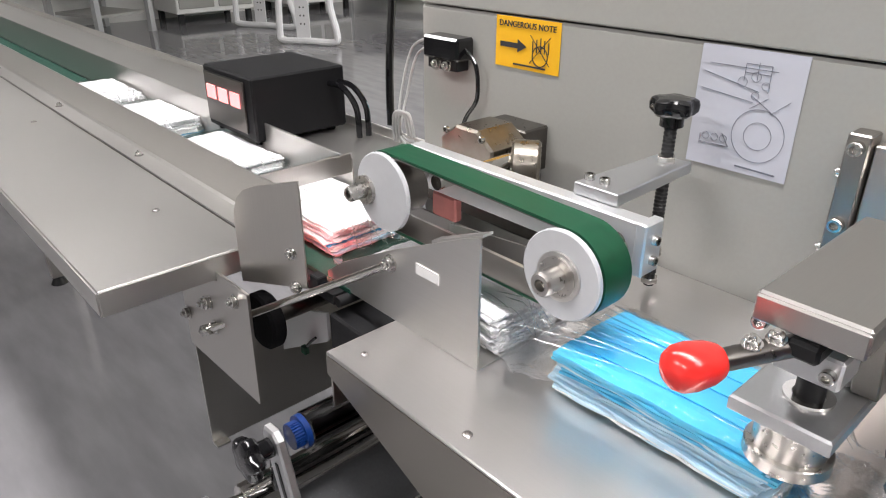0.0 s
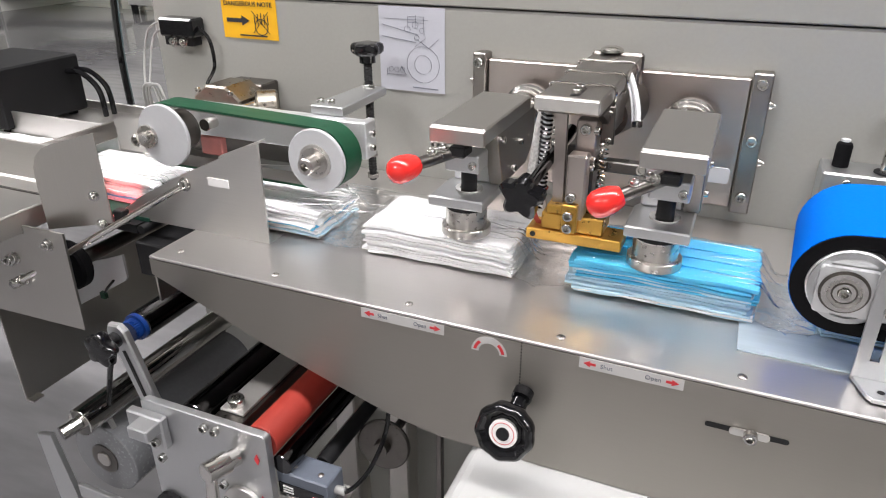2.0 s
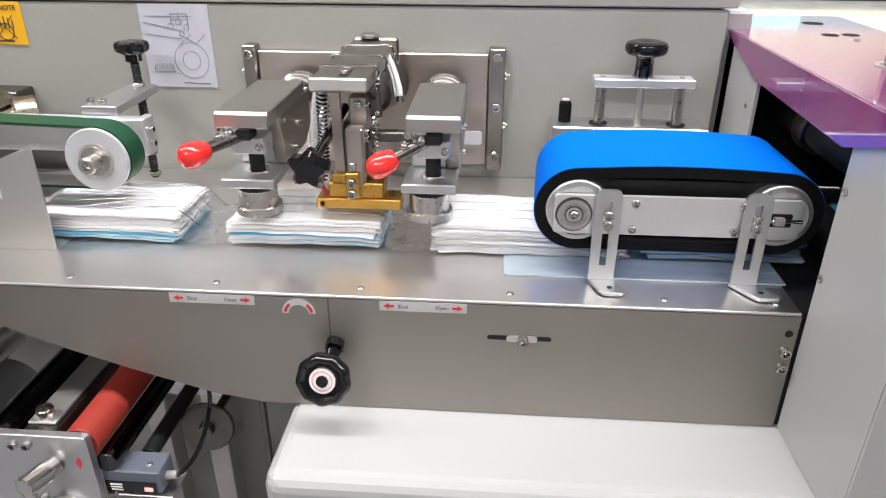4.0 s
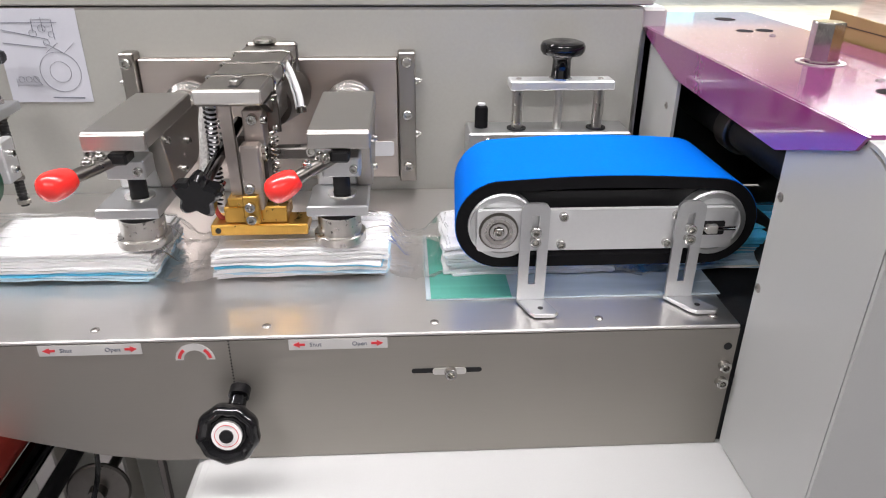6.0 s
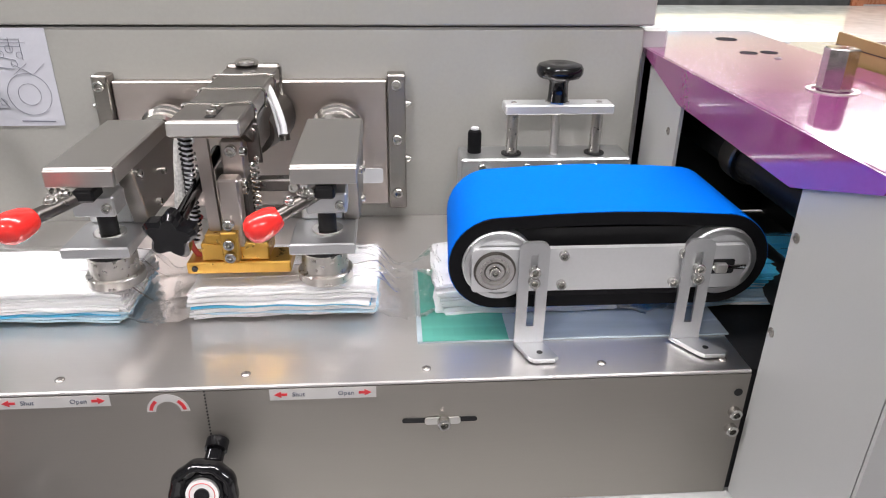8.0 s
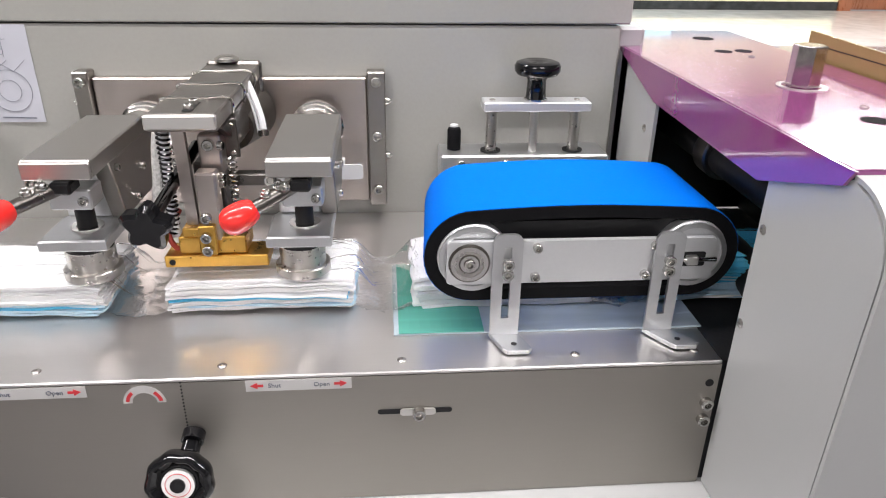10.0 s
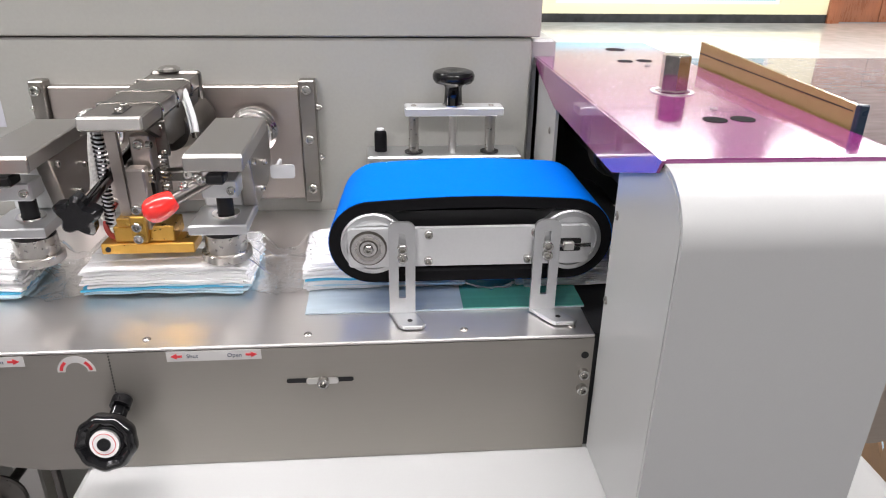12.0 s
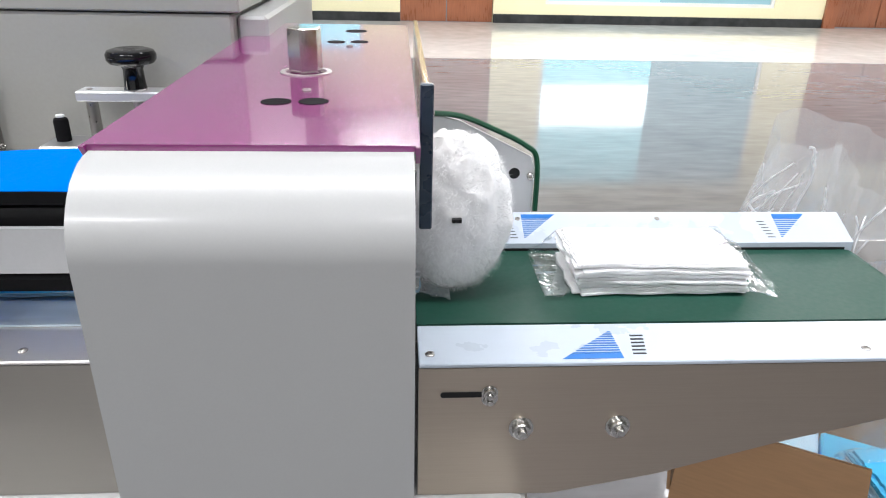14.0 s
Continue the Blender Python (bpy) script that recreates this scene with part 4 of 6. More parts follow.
def heater_arm():
    h = thing("heater_arm", (0.295, 0.55, 0.905), "central heater arm with a gold sealing block and star knob", "sealing arm")
    # long arm on top, with three bright wire clips
    arm = B()
    slab(arm, [(0.2575, 0.518), (0.3185, 0.518), (0.320, 0.745), (0.260, 0.745)], "z", 1.040, 1.056, 0.0015)
    part("arm_top", arm, STEEL_MID, h)
    part("front_lip", box(B(), 0.2572, 0.3190, 0.511, 0.5178, 1.0435, 1.0565, 0.0012), STEEL, h)
    for y in (0.575, 0.636, 0.70):
        part("wire_clip", tube(B(), [(0.2570, y, 1.050), (0.2577, y, 1.0565), (0.290, y, 1.0567), (0.3195, y, 1.0565), (0.3205, y, 1.038)], 0.0015, 6, 4), CHROME, h)
    part("end_cap", box(B(), 0.260, 0.322, 0.7455, 0.757, 1.02, 1.0595, 0.003), STEEL_DARK, h)
    part("domed_cap", turned(B(), (0.283, 0.7513, 1.0596), (0, 0, 1), [(0, 0.014), (0.003, 0.0135), (0.0055, 0.009), (0.0065, 0.003)], 24), CHROME, h, "bright domed cap")
    part("slot", box(B(), 0.287, 0.296, 0.527, 0.562, 1.0562, 1.0566), BLACK_MATT, h)
    for y in (0.535, 0.553):
        screw(h, (0.2915, y, 1.0562), (0, 0, 1), 0.0045, "socket", "bolt")
    part("side_plate", slab(B(), [(0.3075, 1.0395), (0.3245, 1.0395), (0.3255, 1.001), (0.3115, 1.001), (0.3075, 1.012)], "y", 0.566, 0.571, 0.001), STEEL_DARK, h)
    for x, z in ((0.3195, 1.033), (0.3205, 1.006)):
        screw(h, (x, 0.566, z), (0, -1, 0), 0.0028, "socket", "bolt")
    part("arm_side", slab(B(), [(0.53, 1.0395), (0.60, 1.005), (0.72, 1.0), (0.74, 1.0395)], "x", 0.3125, 0.3195), STEEL_DARK, h)
    # dark cone added for the arm's shadow and reflection on the mounting plate
    part("shade_cone", cyl(B(), (0.300, 0.7545, 0.998), (0.300, 0.655, 1.005), 0.034, 30, 0.024), STEEL_DARK, h)
    part("side_plate", slab(B(), [(0.2735, 1.0435), (0.2850, 1.0435), (0.2870, 0.938), (0.2765, 0.938)], "y", 0.531, 0.538), STEEL_PLATE, h)
    part("upper_block", box(B(), 0.2920, 0.3125, 0.545, 0.575, 0.990, 1.0295, 0.0015), STEEL_PLATE, h)
    part("link", box(B(), 0.2905, 0.3100, 0.522, 0.54, 0.932, 1.0, 0.002), STEEL_PLATE, h)
    part("link_back", box(B(), 0.282, 0.31, 0.555, 0.61, 0.94, 1.0, 0.002), STEEL_DARK, h)
    part("cross_bar", box(B(), 0.305, 0.36, 0.565, 0.58, 0.972, 0.984, 0.0015), STEEL_DARK, h)
    screw(h, (0.3022, 0.545, 1.021), (0, -1, 0), 0.0055, "socket", "bolt")
    for x, z in ((0.3125, 1.022), (0.3105, 0.992), (0.3105, 0.985), (0.2815, 0.957), (0.3115, 0.948), (0.2755, 1.018), (0.2750, 1.006)):
        screw(h, (x, 0.537, z), (1 if x > 0.3 else -1, -0.2, 0), 0.0042, "socket", "bolt")
    # gold block
    gd = B()
    box(gd, 0.2535, 0.351, 0.519, 0.552, 0.9065, 0.9185, 0.0012)
    part("seal_bar", gd, GOLD, h, "gold anodised sealing bar")
    part("seal_block", box(B(), 0.268, 0.331, 0.523, 0.56, 0.9186, 0.9365, 0.0012), GOLD, h, "gold anodised sealing block")
    part("seal_step", box(B(), 0.273, 0.29, 0.522, 0.56, 0.9366, 0.946, 0.0012), GOLD, h)
    part("clevis", box(B(), 0.2895, 0.3055, 0.5145, 0.5228, 0.921, 0.951, 0.0012), GOLD, h)
    for z in (0.9275, 0.9405, 0.957):
        screw(h, (0.2975, 0.5143 if z < 0.95 else 0.5218, z), (0, -1, 0), 0.0052, "socket", "bolt")
    part("hole", cyl(B(), (0.261, 0.5188, 0.9125), (0.261, 0.518, 0.9125), 0.003, 12), BLACK_MATT, h)
    # star knob on a slanting spindle
    ax = Vector((-0.06, -1.0, -0.17)).normalized()
    tip = Vector((0.2645, 0.463, 0.975))
    spindle = part("spindle", cyl(B(), tip - ax * 0.15, tip - ax * 0.008, 0.0058, 16), DARK_ROLL, h)
    a, u, w = frame_of(ax)
    kn = B()
    prof = [(-0.009, 0.7), (-0.006, 0.95), (0.005, 1.0), (0.009, 0.8)]
    rings = []
    for d, s in prof:
        rings.append([kn.verts.new(tip + a * d + (u * math.cos(radians(10 * k)) + w * math.sin(radians(10 * k))) * s * (0.0195 + 0.0038 * math.cos(radians(50 * k)))) for k in range(36)])
    for i in range(3):
        for k in range(36):
            kn.faces.new((rings[i][k], rings[i][(k + 1) % 36], rings[i + 1][(k + 1) % 36], rings[i + 1][k])).smooth = True
    kn.faces.new(rings[0][::-1])
    kn.faces.new(rings[-1])
    part("star_knob", kn, BLACK_GLOSS, spindle, "black star knob")
    # cables
    part("braided_cable", tube(B(), [(0.2600, 0.548, 1.040), (0.2560, 0.545, 1.020), (0.2520, 0.545, 0.985), (0.2500, 0.543, 0.958), (0.2600, 0.545, 0.93)], 0.0058, 10), BRAID, h, "white braided cable sleeve")
    part("coiled_lead", tube(B(), [(0.2635, 0.541, 1.038), (0.2625, 0.540, 1.00), (0.2605, 0.540, 0.965), (0.2640, 0.540, 0.932)], 0.0040, 10), WHITE_NYLON, h, "white lead inside a black coil")
    part("coil", tube(B(), [(0.2632 - 0.00003 * k + 0.0052 * math.cos(k * 1.6), 0.5405 + 0.0052 * math.sin(k * 1.6), 1.036 - k * 0.00118) for k in range(88)], 0.0014, 5, 2), BLACK_GLOSS, h, "black coil round the lead")
    part("spring", tube(B(), [(0.318 + 0.004 * math.cos(k * 1.6), 0.560 + 0.004 * math.sin(k * 1.6), 1.003 - k * 0.0012) for k in range(40)], 0.0011, 5, 2), CHROME, h)
    part("red_wire", tube(B(), [(0.262, 0.56, 0.95), (0.255, 0.54, 0.935), (0.262, 0.535, 0.92), (0.272, 0.54, 0.918)], 0.0028), RED_ROLLER, h, "red heater wire")
    hose = part("hose", tube(B(), [(0.316, 0.685, 1.049), (0.3225, 0.668, 1.044), (0.331, 0.650, 1.031), (0.336, 0.640, 1.018), (0.3375, 0.635, 1.009)], 0.0036, 10), WHITE_NYLON, h, "white hose")
    part("hose_end", cyl(B(), (0.3375, 0.635, 1.009), (0.338, 0.634, 1.003), 0.0056, 14), SCREW, hose)
    part("wire", tube(B(), [(0.314, 0.672, 1.046), (0.324, 0.655, 1.034), (0.3305, 0.641, 1.016), (0.3325, 0.636, 1.006)], 0.0016, 8), WHITE_NYLON, h)
    h.location += Vector((0.002, 0.0, 0.007))


def wall_plate():
    w = thing("mounting_plate", (0.287, 0.76, 0.97), "ground steel mounting plate with bolted side strips", "mounting plate")
    part("plate", box(B(), 0.1235, 0.446, 0.7625, 0.7775, 0.885, 1.044, 0.0015), STEEL_PLATE, w)
    for xa, xb in ((0.1045, 0.1230), (0.4465, 0.4685)):
        part("side_strip", box(B(), xa, xb, 0.754, 0.7775, 0.8815, 1.0525, 0.0015), STEEL_MID, w)
        for z in (1.041, 0.974, 0.904):
            screw(w, ((xa + xb) / 2, 0.754, z), (0, -1, 0), 0.0065, "socket", "bolt")
    for x, d in ((0.1045, -1), (0.4685, 1)):
        for z in (1.015, 0.945):
            screw(w, (x, 0.766, z), (d, 0, 0), 0.0045, "hex", "set_bolt")
    part("white_tag", slab(B(), round_rect(0.408, 0.440, 0.933, 0.9515, 0.004), "y", 0.7095, 0.7115), WHITE_NYLON, w, "white plastic tag")
    part("tag_stem", box(B(), 0.412, 0.416, 0.7116, 0.762, 0.938, 0.944), WHITE_NYLON, w)


def handwheel():
    h = thing("handwheel", (0.288, 0.37, 0.782), "black lobed handwheel with a white and red dial", "handwheel")
    ax = Vector((-0.03, -0.97, 0.24)).normalized()
    c = Vector((0.2875, 0.372, 0.783))
    a, u, w = frame_of(ax)
    kn = B()
    rings = []
    for d, s in ((-0.012, 0.50), (-0.012, 0.74), (-0.0095, 0.90), (-0.004, 0.985), (0.002, 1.0), (0.0062, 0.955), (0.0082, 0.87), (0.0078, 0.78), (0.0045, 0.66), (0.0015, 0.56)):
        rings.append([kn.verts.new(c + a * d + (u * math.cos(radians(3 * k)) + w * math.sin(radians(3 * k))) * s * (0.0288 + 0.0007 * math.cos(radians(27 * k)))) for k in range(120)])
    for i in range(len(rings) - 1):
        for k in range(120):
            kn.faces.new((rings[i][k], rings[i][(k + 1) % 120], rings[i + 1][(k + 1) % 120], rings[i + 1][k])).smooth = True
    kn.faces.new(rings[0][::-1])
    kn.faces.new(rings[-1])
    part("rim", kn, BLACK_GLOSS, h)
    dial = part("dial", cyl(B(), c + a * 0.0021, c + a * 0.0058, 0.0138, 40), WHITE_STICKER, h, "white dial ring")
    part("dial_mark", ring(B(), c + a * 0.0058, a, 0.0104, 0.0109, 0.0004, 36), RED_INK, dial)
    part("hub", cyl(B(), c + a * 0.0059, c + a * 0.0075, 0.0064, 28), BLACK_GLOSS, dial)
    part("shaft", cyl(B(), (0.2935, 0.4101, 0.803), c - a * 0.009, 0.0078, 24, 0.0088), BLACK_GLOSS, h)
    part("shaft_boss", cyl(B(), (0.2936, 0.4101, 0.8045), (0.2932, 0.401, 0.8015), 0.0098, 24), BLACK_GLOSS, h)


# ---- blue top belt ----
def blue_belt_unit():
    u = thing("top_belt_unit", (0.65, 0.54, 0.862), "wide blue top belt on black rollers between slotted brackets", "belt unit")
    xl, xr, zc, R = 0.5455, 0.7505, 0.9412, 0.0405
    y0, y1 = 0.472, 0.602

    def loop(r, lift=0.004):
        pts = [(xl + r * math.cos(radians(90 + 10 * k)), zc + r * math.sin(radians(90 + 10 * k))) for k in range(19)]
        pts += [(xr + r * math.cos(radians(-90 + 10 * k)), zc + r * math.sin(radians(-90 + 10 * k))) for k in range(19)]
        n = 8
        top = [(xr + (xl - xr) * k / n, zc + r + lift * math.sin(math.pi * k / n)) for k in range(1, n)]
        return pts + top

    def band(ro, ri, ya, yb):
        bm = B()
        A, C = loop(ro), loop(ri)
        n = len(A)
        # the tracking roller stands slightly askew, so the far edge is a little shorter
        rows = [[bm.verts.new((p[0] + (0.007 * (xr - p[0]) / (xr - xl) if y == yb else 0.0), y, p[1])) for p in pp] for pp, y in ((A, ya), (A, yb), (C, yb), (C, ya))]
        for i in range(4):
            for k in range(n):
                bm.faces.new((rows[i][k], rows[i][(k + 1) % n], rows[(i + 1) % 4][(k + 1) % n], rows[(i + 1) % 4][k])).smooth = i % 2 == 0
        return bm
    part("belt", band(R + 0.0052, R + 0.0046, y0 + 0.0012, y1), BLUE_BELT, u, "sky blue belt cover")
    part("foam_layer", band(R + 0.0044, R - 0.0070, y0, y1 - 0.001), BLACK_RUBBER, u, "black rubber belt core")
    part("inner_core", box(B(), xl, xr, y0 + 0.01, y1 - 0.01, zc - 0.031, zc + 0.031), BLACK_MATT, u)
    for x in (xl, xr):
        part("roller", cyl(B(), (x, y0 - 0.002, zc), (x, y1, zc), R - 0.0075, 40, None, 0.001), ALU_LIGHT, u, "aluminium roller")
        part("roller_rim", ring(B(), (x, y0 - 0.002, zc), (0, -1, 0), R - 0.013, R - 0.0085, 0.003, 40), ALU, u)
    bar = slab(B(), round_rect(0.5205, 0.769, 0.9185, 0.9605, 0.003), "y", 0.4625, 0.4685, 0.0008)
    part("side_bar", bar, ALU_LIGHT, u, "aluminium side bar")
    part("side_bar", slab(B(), round_rect(0.5205, 0.769, 0.9185, 0.9605, 0.003), "y", 0.6115, 0.617), ALU_LIGHT, u)
    cx = 0.5408
    seat = part("bearing_recess", cyl(B(), (cx, 0.4623, 0.9400), (cx, 0.4617, 0.9400), 0.0190, 36), STEEL_DARK, u)
    part("bearing", ring(B(), (cx, 0.4618, 0.9400), (0, -1, 0), 0.0132, 0.0170, 0.0022, 36), CHROME, seat, "bright ball bearing")
    part("bearing_cage", ring(B(), (cx, 0.4618, 0.9400), (0, -1, 0), 0.0098, 0.0131, 0.0014, 30), SATIN, seat)
    part("bearing_inner", ring(B(), (cx, 0.4618, 0.9400), (0, -1, 0), 0.0052, 0.0084, 0.0022, 24), CHROME, seat)
    screw(u, (cx, 0.4618, 0.9400), (0, -1, 0), 0.0048, "socket", "bolt")
    part("tension_slot", slab(B(), round_rect(0.734, 0.760, 0.9325, 0.947, 0.002), "y", 0.4617, 0.4624), BLACK_MATT, u)
    part("tension_rod", cyl(B(), (0.732, 0.4605, 0.9398), (0.770, 0.4605, 0.9398), 0.0022, 10), CHROME, u)
    part("tension_nut", box(B(), 0.741, 0.752, 0.4565, 0.4645, 0.9352, 0.944, 0.001), STEEL, u)
    for x, z in ((0.6020, 0.9545), (0.6015, 0.9255), (0.7110, 0.9545), (0.7045, 0.9255)):
        screw(u, (x, 0.4625, z), (0, -1, 0), 0.0044, "socket", "bolt")
    for bx in (0.5745, 0.7230):
        br = B()
        w = 0.0135
        lo, hi = 0.8855, 0.958
        s = 0.0035
        # the slotted upright is built from two legs, a head and a root
        box(br, bx - w, bx - s, 0.4555, 0.4592, 0.868, hi)
        box(br, bx + s, bx + w, 0.4555, 0.4592, 0.868, hi)
        box(br, bx - s, bx + s, 0.4555, 0.4592, 0.868, lo)
        slab(br, [(bx + w, hi)] + arc(bx + w - 0.008, 0.9622, 0.008, 0, 90, 4) + arc(bx - w + 0.008, 0.9622, 0.008, 90, 180, 4) + [(bx - w, hi)], "y", 0.4555, 0.4592)
        off = 0.0095 if bx < 0.6 else 0.018
        slab(br, [(bx - w, 0.4592), (bx - w + off, 0.432)] + [(bx - w + off + 0.004, 0.4275), (bx + w + off - 0.004, 0.4275)] + [(bx + w + off, 0.432), (bx + w, 0.4592)], "z", 0.8635, 0.8678, 0.0006)
        part("slotted_bracket", br, ALU, u, "satin slotted angle bracket")
        part("foot_hole", cyl(B(), (bx + off * 0.75, 0.439, 0.8679), (bx + off * 0.75, 0.439, 0.8682), 0.0028, 12), BLACK_MATT, u)
        for z in (0.9425, 0.9325):
            screw(u, (bx + 0.0005, 0.4555, z), (0, -1, 0), 0.0052, "socket", "bolt")


def belt_lift():
    u = thing("belt_lift", (0.65, 0.74, 0.862), "height adjuster with guide rods, crossbar and black mushroom knob", "adjuster")
    part("crossbar", box(B(), 0.5865, 0.7185, 0.727, 0.7575, 1.010, 1.0215, 0.0015), ALU_LIGHT, u, "aluminium crossbar")
    for x in (0.5985, 0.703):
        part("guide_rod", cyl(B(), (x, 0.742, 0.945), (x, 0.742, 1.0098), 0.0068, 20), SATIN, u)
        part("rod_ring", ring(B(), (x, 0.742, 0.9575), (0, 0, 1), 0.0078, 0.0125, 0.0018, 24), BLACK_MATT, u)
        screw(u, (x, 0.742, 1.0215), (0, 0, 1), 0.0038, "pan")
    part("screw_spindle", cyl(B(), (0.6515, 0.742, 0.95), (0.6515, 0.742, 1.0098), 0.0055, 16), STEEL, u)
    part("knob", turned(B(), (0.6515, 0.742, 1.0216), (0, 0, 1), [(0, 0.0085), (0.002, 0.0125), (0.010, 0.0118), (0.024, 0.0112), (0.028, 0.0135), (0.031, 0.0245), (0.035, 0.0275), (0.041, 0.0278), (0.045, 0.0255), (0.047, 0.019), (0.0455, 0.008), (0.045, 0.002)], 40), BLACK_GLOSS, u, "black mushroom knob")
    part("nut", ring(B(), (0.6515, 0.742, 1.0216), (0, 0, 1), 0.008, 0.0145, 0.002, 6), SCREW, u)
    part("base_block", box(B(), 0.535, 0.745, 0.722, 0.7765, 0.863, 0.957, 0.002), ALU, u, "aluminium guide block")
    part("spring_pin", turned(B(), (0.5535, 0.752, 0.9571), (0, 0, 1), [(0, 0.0085), (0.024, 0.0085), (0.027, 0.0075), (0.029, 0.004)], 20), BLACK_RUBBER, u, "black rubber post")
    part("pin_tip", cyl(B(), (0.5535, 0.752, 0.9861), (0.5535, 0.752, 0.9885), 0.005, 16), WHITE_NYLON, u)
    for x in (0.56, 0.615, 0.655, 0.70):
        screw(u, (x, 0.722, 0.9475), (0, -1, 0), 0.0045, "socket", "bolt")


def carrying_belt():
    """The thin lower belt that comes up through the bed; its green patch is cut into narrow cross slices that travel."""
    c = thing("carrying_belt", (0.62, 0.53, 0.8622), "milky translucent carrying belt with a green patch, on the steel bed", "belt")
    part("milky_band", box(B(), 0.472, 0.772, 0.467, 0.612, 0.8624, 0.8640), FROST_BLUE, c, "milky blue plastic band")
    mesh = mesh_of("green_slice", box(B(), -0.0051, 0.0051, -0.0725, 0.0725, -0.0004, 0.0004), FROST)
    for k in range(13):
        ob = new("green_slice", mesh)
        ob.parent = c
        SLICES.append((ob, c, -0.070 + 0.01015 * (k + 0.5)))


SLICES = []


# ---- infeed conveyor ----
def infeed_conveyor():
    c = thing("infeed_conveyor", (-1.4, 0.5, 0), "long stainless infeed conveyor with a green belt in a trough", "conveyor")
    x0, x1 = -3.6, -0.355
    part("side_table", box(B(), x0, x1, 0.283, 0.4835, 0.886, 0.889, 0.001), STEEL_DULL, c, "brushed side panel")
    part("table_lip", box(B(), x0, x1, 0.2812, 0.2829, 0.862, 0.8875), STEEL_DULL, c)
    part("end_lip", box(B(), x1 + 0.0001, x1 + 0.0022, 0.283, 0.4835, 0.862, 0.8875), STEEL_DULL, c)
    part("seam", box(B(), x0, -0.37, 0.4505, 0.4525, 0.8891, 0.8897), STEEL_DARK, c)
    part("near_guide", box(B(), x0, -0.335, 0.4840, 0.4868, 0.866, 0.945, 0.0008), STEEL_DULL, c)
    part("near_strip", slab(B(), [(0.4535, 0.8893), (0.4838, 0.8893), (0.4838, 0.8935), (0.4800, 0.8910), (0.4535, 0.8907)], "x", x0, -0.362), STEEL_DULL, c)
    part("far_guide", box(B(), x0, -0.41, 0.618, 0.621, 0.866, 0.934, 0.001), STEEL_DULL, c)
    part("far_table", box(B(), x0, -0.33, 0.6215, 0.783, 0.894, 0.898, 0.001), STEEL_DULL, c)
    part("far_rail", box(B(), x0, -0.45, 0.7832, 0.787, 0.862, 0.912, 0.001), STEEL_DULL, c)
    part("trough_belt", box(B(), x0, -0.235, 0.4875, 0.617, 0.860, 0.8652), GREEN_BELT, c, "green belt")
    part("belt_nose", cyl(B(), (-0.238, 0.474, 0.8545), (-0.238, 0.617, 0.8545), 0.006, 14), BLACK_MATT, c)
    part("belt_bed", box(B(), -0.40, -0.245, 0.474, 0.617, 0.848, 0.8595), BLACK_MATT, c)
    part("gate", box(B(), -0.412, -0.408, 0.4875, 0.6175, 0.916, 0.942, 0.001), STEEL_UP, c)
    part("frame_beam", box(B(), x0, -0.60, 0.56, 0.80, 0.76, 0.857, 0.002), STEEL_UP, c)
    for x in (-0.74, -1.13, -1.6):
        screw(c, (x, 0.468, 0.8908), (0, 0, 1), 0.0048, "hex", "bolt")
    for x in (-0.517, -1.05, -1.6):
        screw(c, (x, 0.404, 0.8892), (0, 0, 1), 0.0048, "pan")
        screw(c, (x, 0.33, 0.8892), (0, 0, 1), 0.0048, "pan") if x < -0.6 else None
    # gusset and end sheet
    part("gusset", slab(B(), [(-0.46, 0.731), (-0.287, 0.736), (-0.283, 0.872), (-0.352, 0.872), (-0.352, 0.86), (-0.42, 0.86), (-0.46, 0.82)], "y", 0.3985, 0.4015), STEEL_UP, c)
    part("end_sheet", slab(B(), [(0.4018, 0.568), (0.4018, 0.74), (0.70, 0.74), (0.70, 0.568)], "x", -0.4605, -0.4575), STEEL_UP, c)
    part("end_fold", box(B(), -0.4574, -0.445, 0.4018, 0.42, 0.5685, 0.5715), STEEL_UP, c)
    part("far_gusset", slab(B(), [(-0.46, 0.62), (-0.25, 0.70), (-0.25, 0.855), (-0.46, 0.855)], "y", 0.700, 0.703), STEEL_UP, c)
    for x, z in ((-0.452, 0.778), (-0.394, 0.816), (-0.381, 0.822), (-0.312, 0.853), (-0.375, 0.793)):
        screw(c, (x, 0.3985, z), (0, -1, 0.1), 0.0062, "hex", "bolt")
    part("strut", cyl(B(), (-0.380, 0.390, 0.790), (-0.165, 0.482, 0.921), 0.0042, 14), CHROME, c, "bright strut rod")
    part("strut_nut", cyl(B(), (-0.386, 0.3885, 0.787), (-0.374, 0.3925, 0.7937), 0.0072, 6), SCREW, c)
    part("drive_roller", cyl(B(), (-0.347, 0.437, 0.796), (-0.347, 0.455, 0.796), 0.034, 32, None, 0.003), BLACK_RUBBER, c)
    part("drive_shaft", cyl(B(), (-0.347, 0.4552, 0.796), (-0.347, 0.70, 0.796), 0.010, 16), STEEL_DARK, c)
    part("plug_lead", tube(B(), [(-0.36, 0.515, 0.735), (-0.372, 0.512, 0.722), (-0.38, 0.512, 0.712)], 0.002, 6), BLACK_GLOSS, c)
    part("plug", box(B(), -0.388, -0.378, 0.508, 0.515, 0.702, 0.713, 0.001), GREEN_STRIP, c, "small green connector")
    part("white_tray", slab(B(), [(-0.52, 0.630), (-0.343, 0.735), (-0.338, 0.742), (-0.338, 0.778), (-0.41, 0.752), (-0.52, 0.70)], "y", 0.520, 0.524), WHITE_NYLON, c, "white plastic tray")
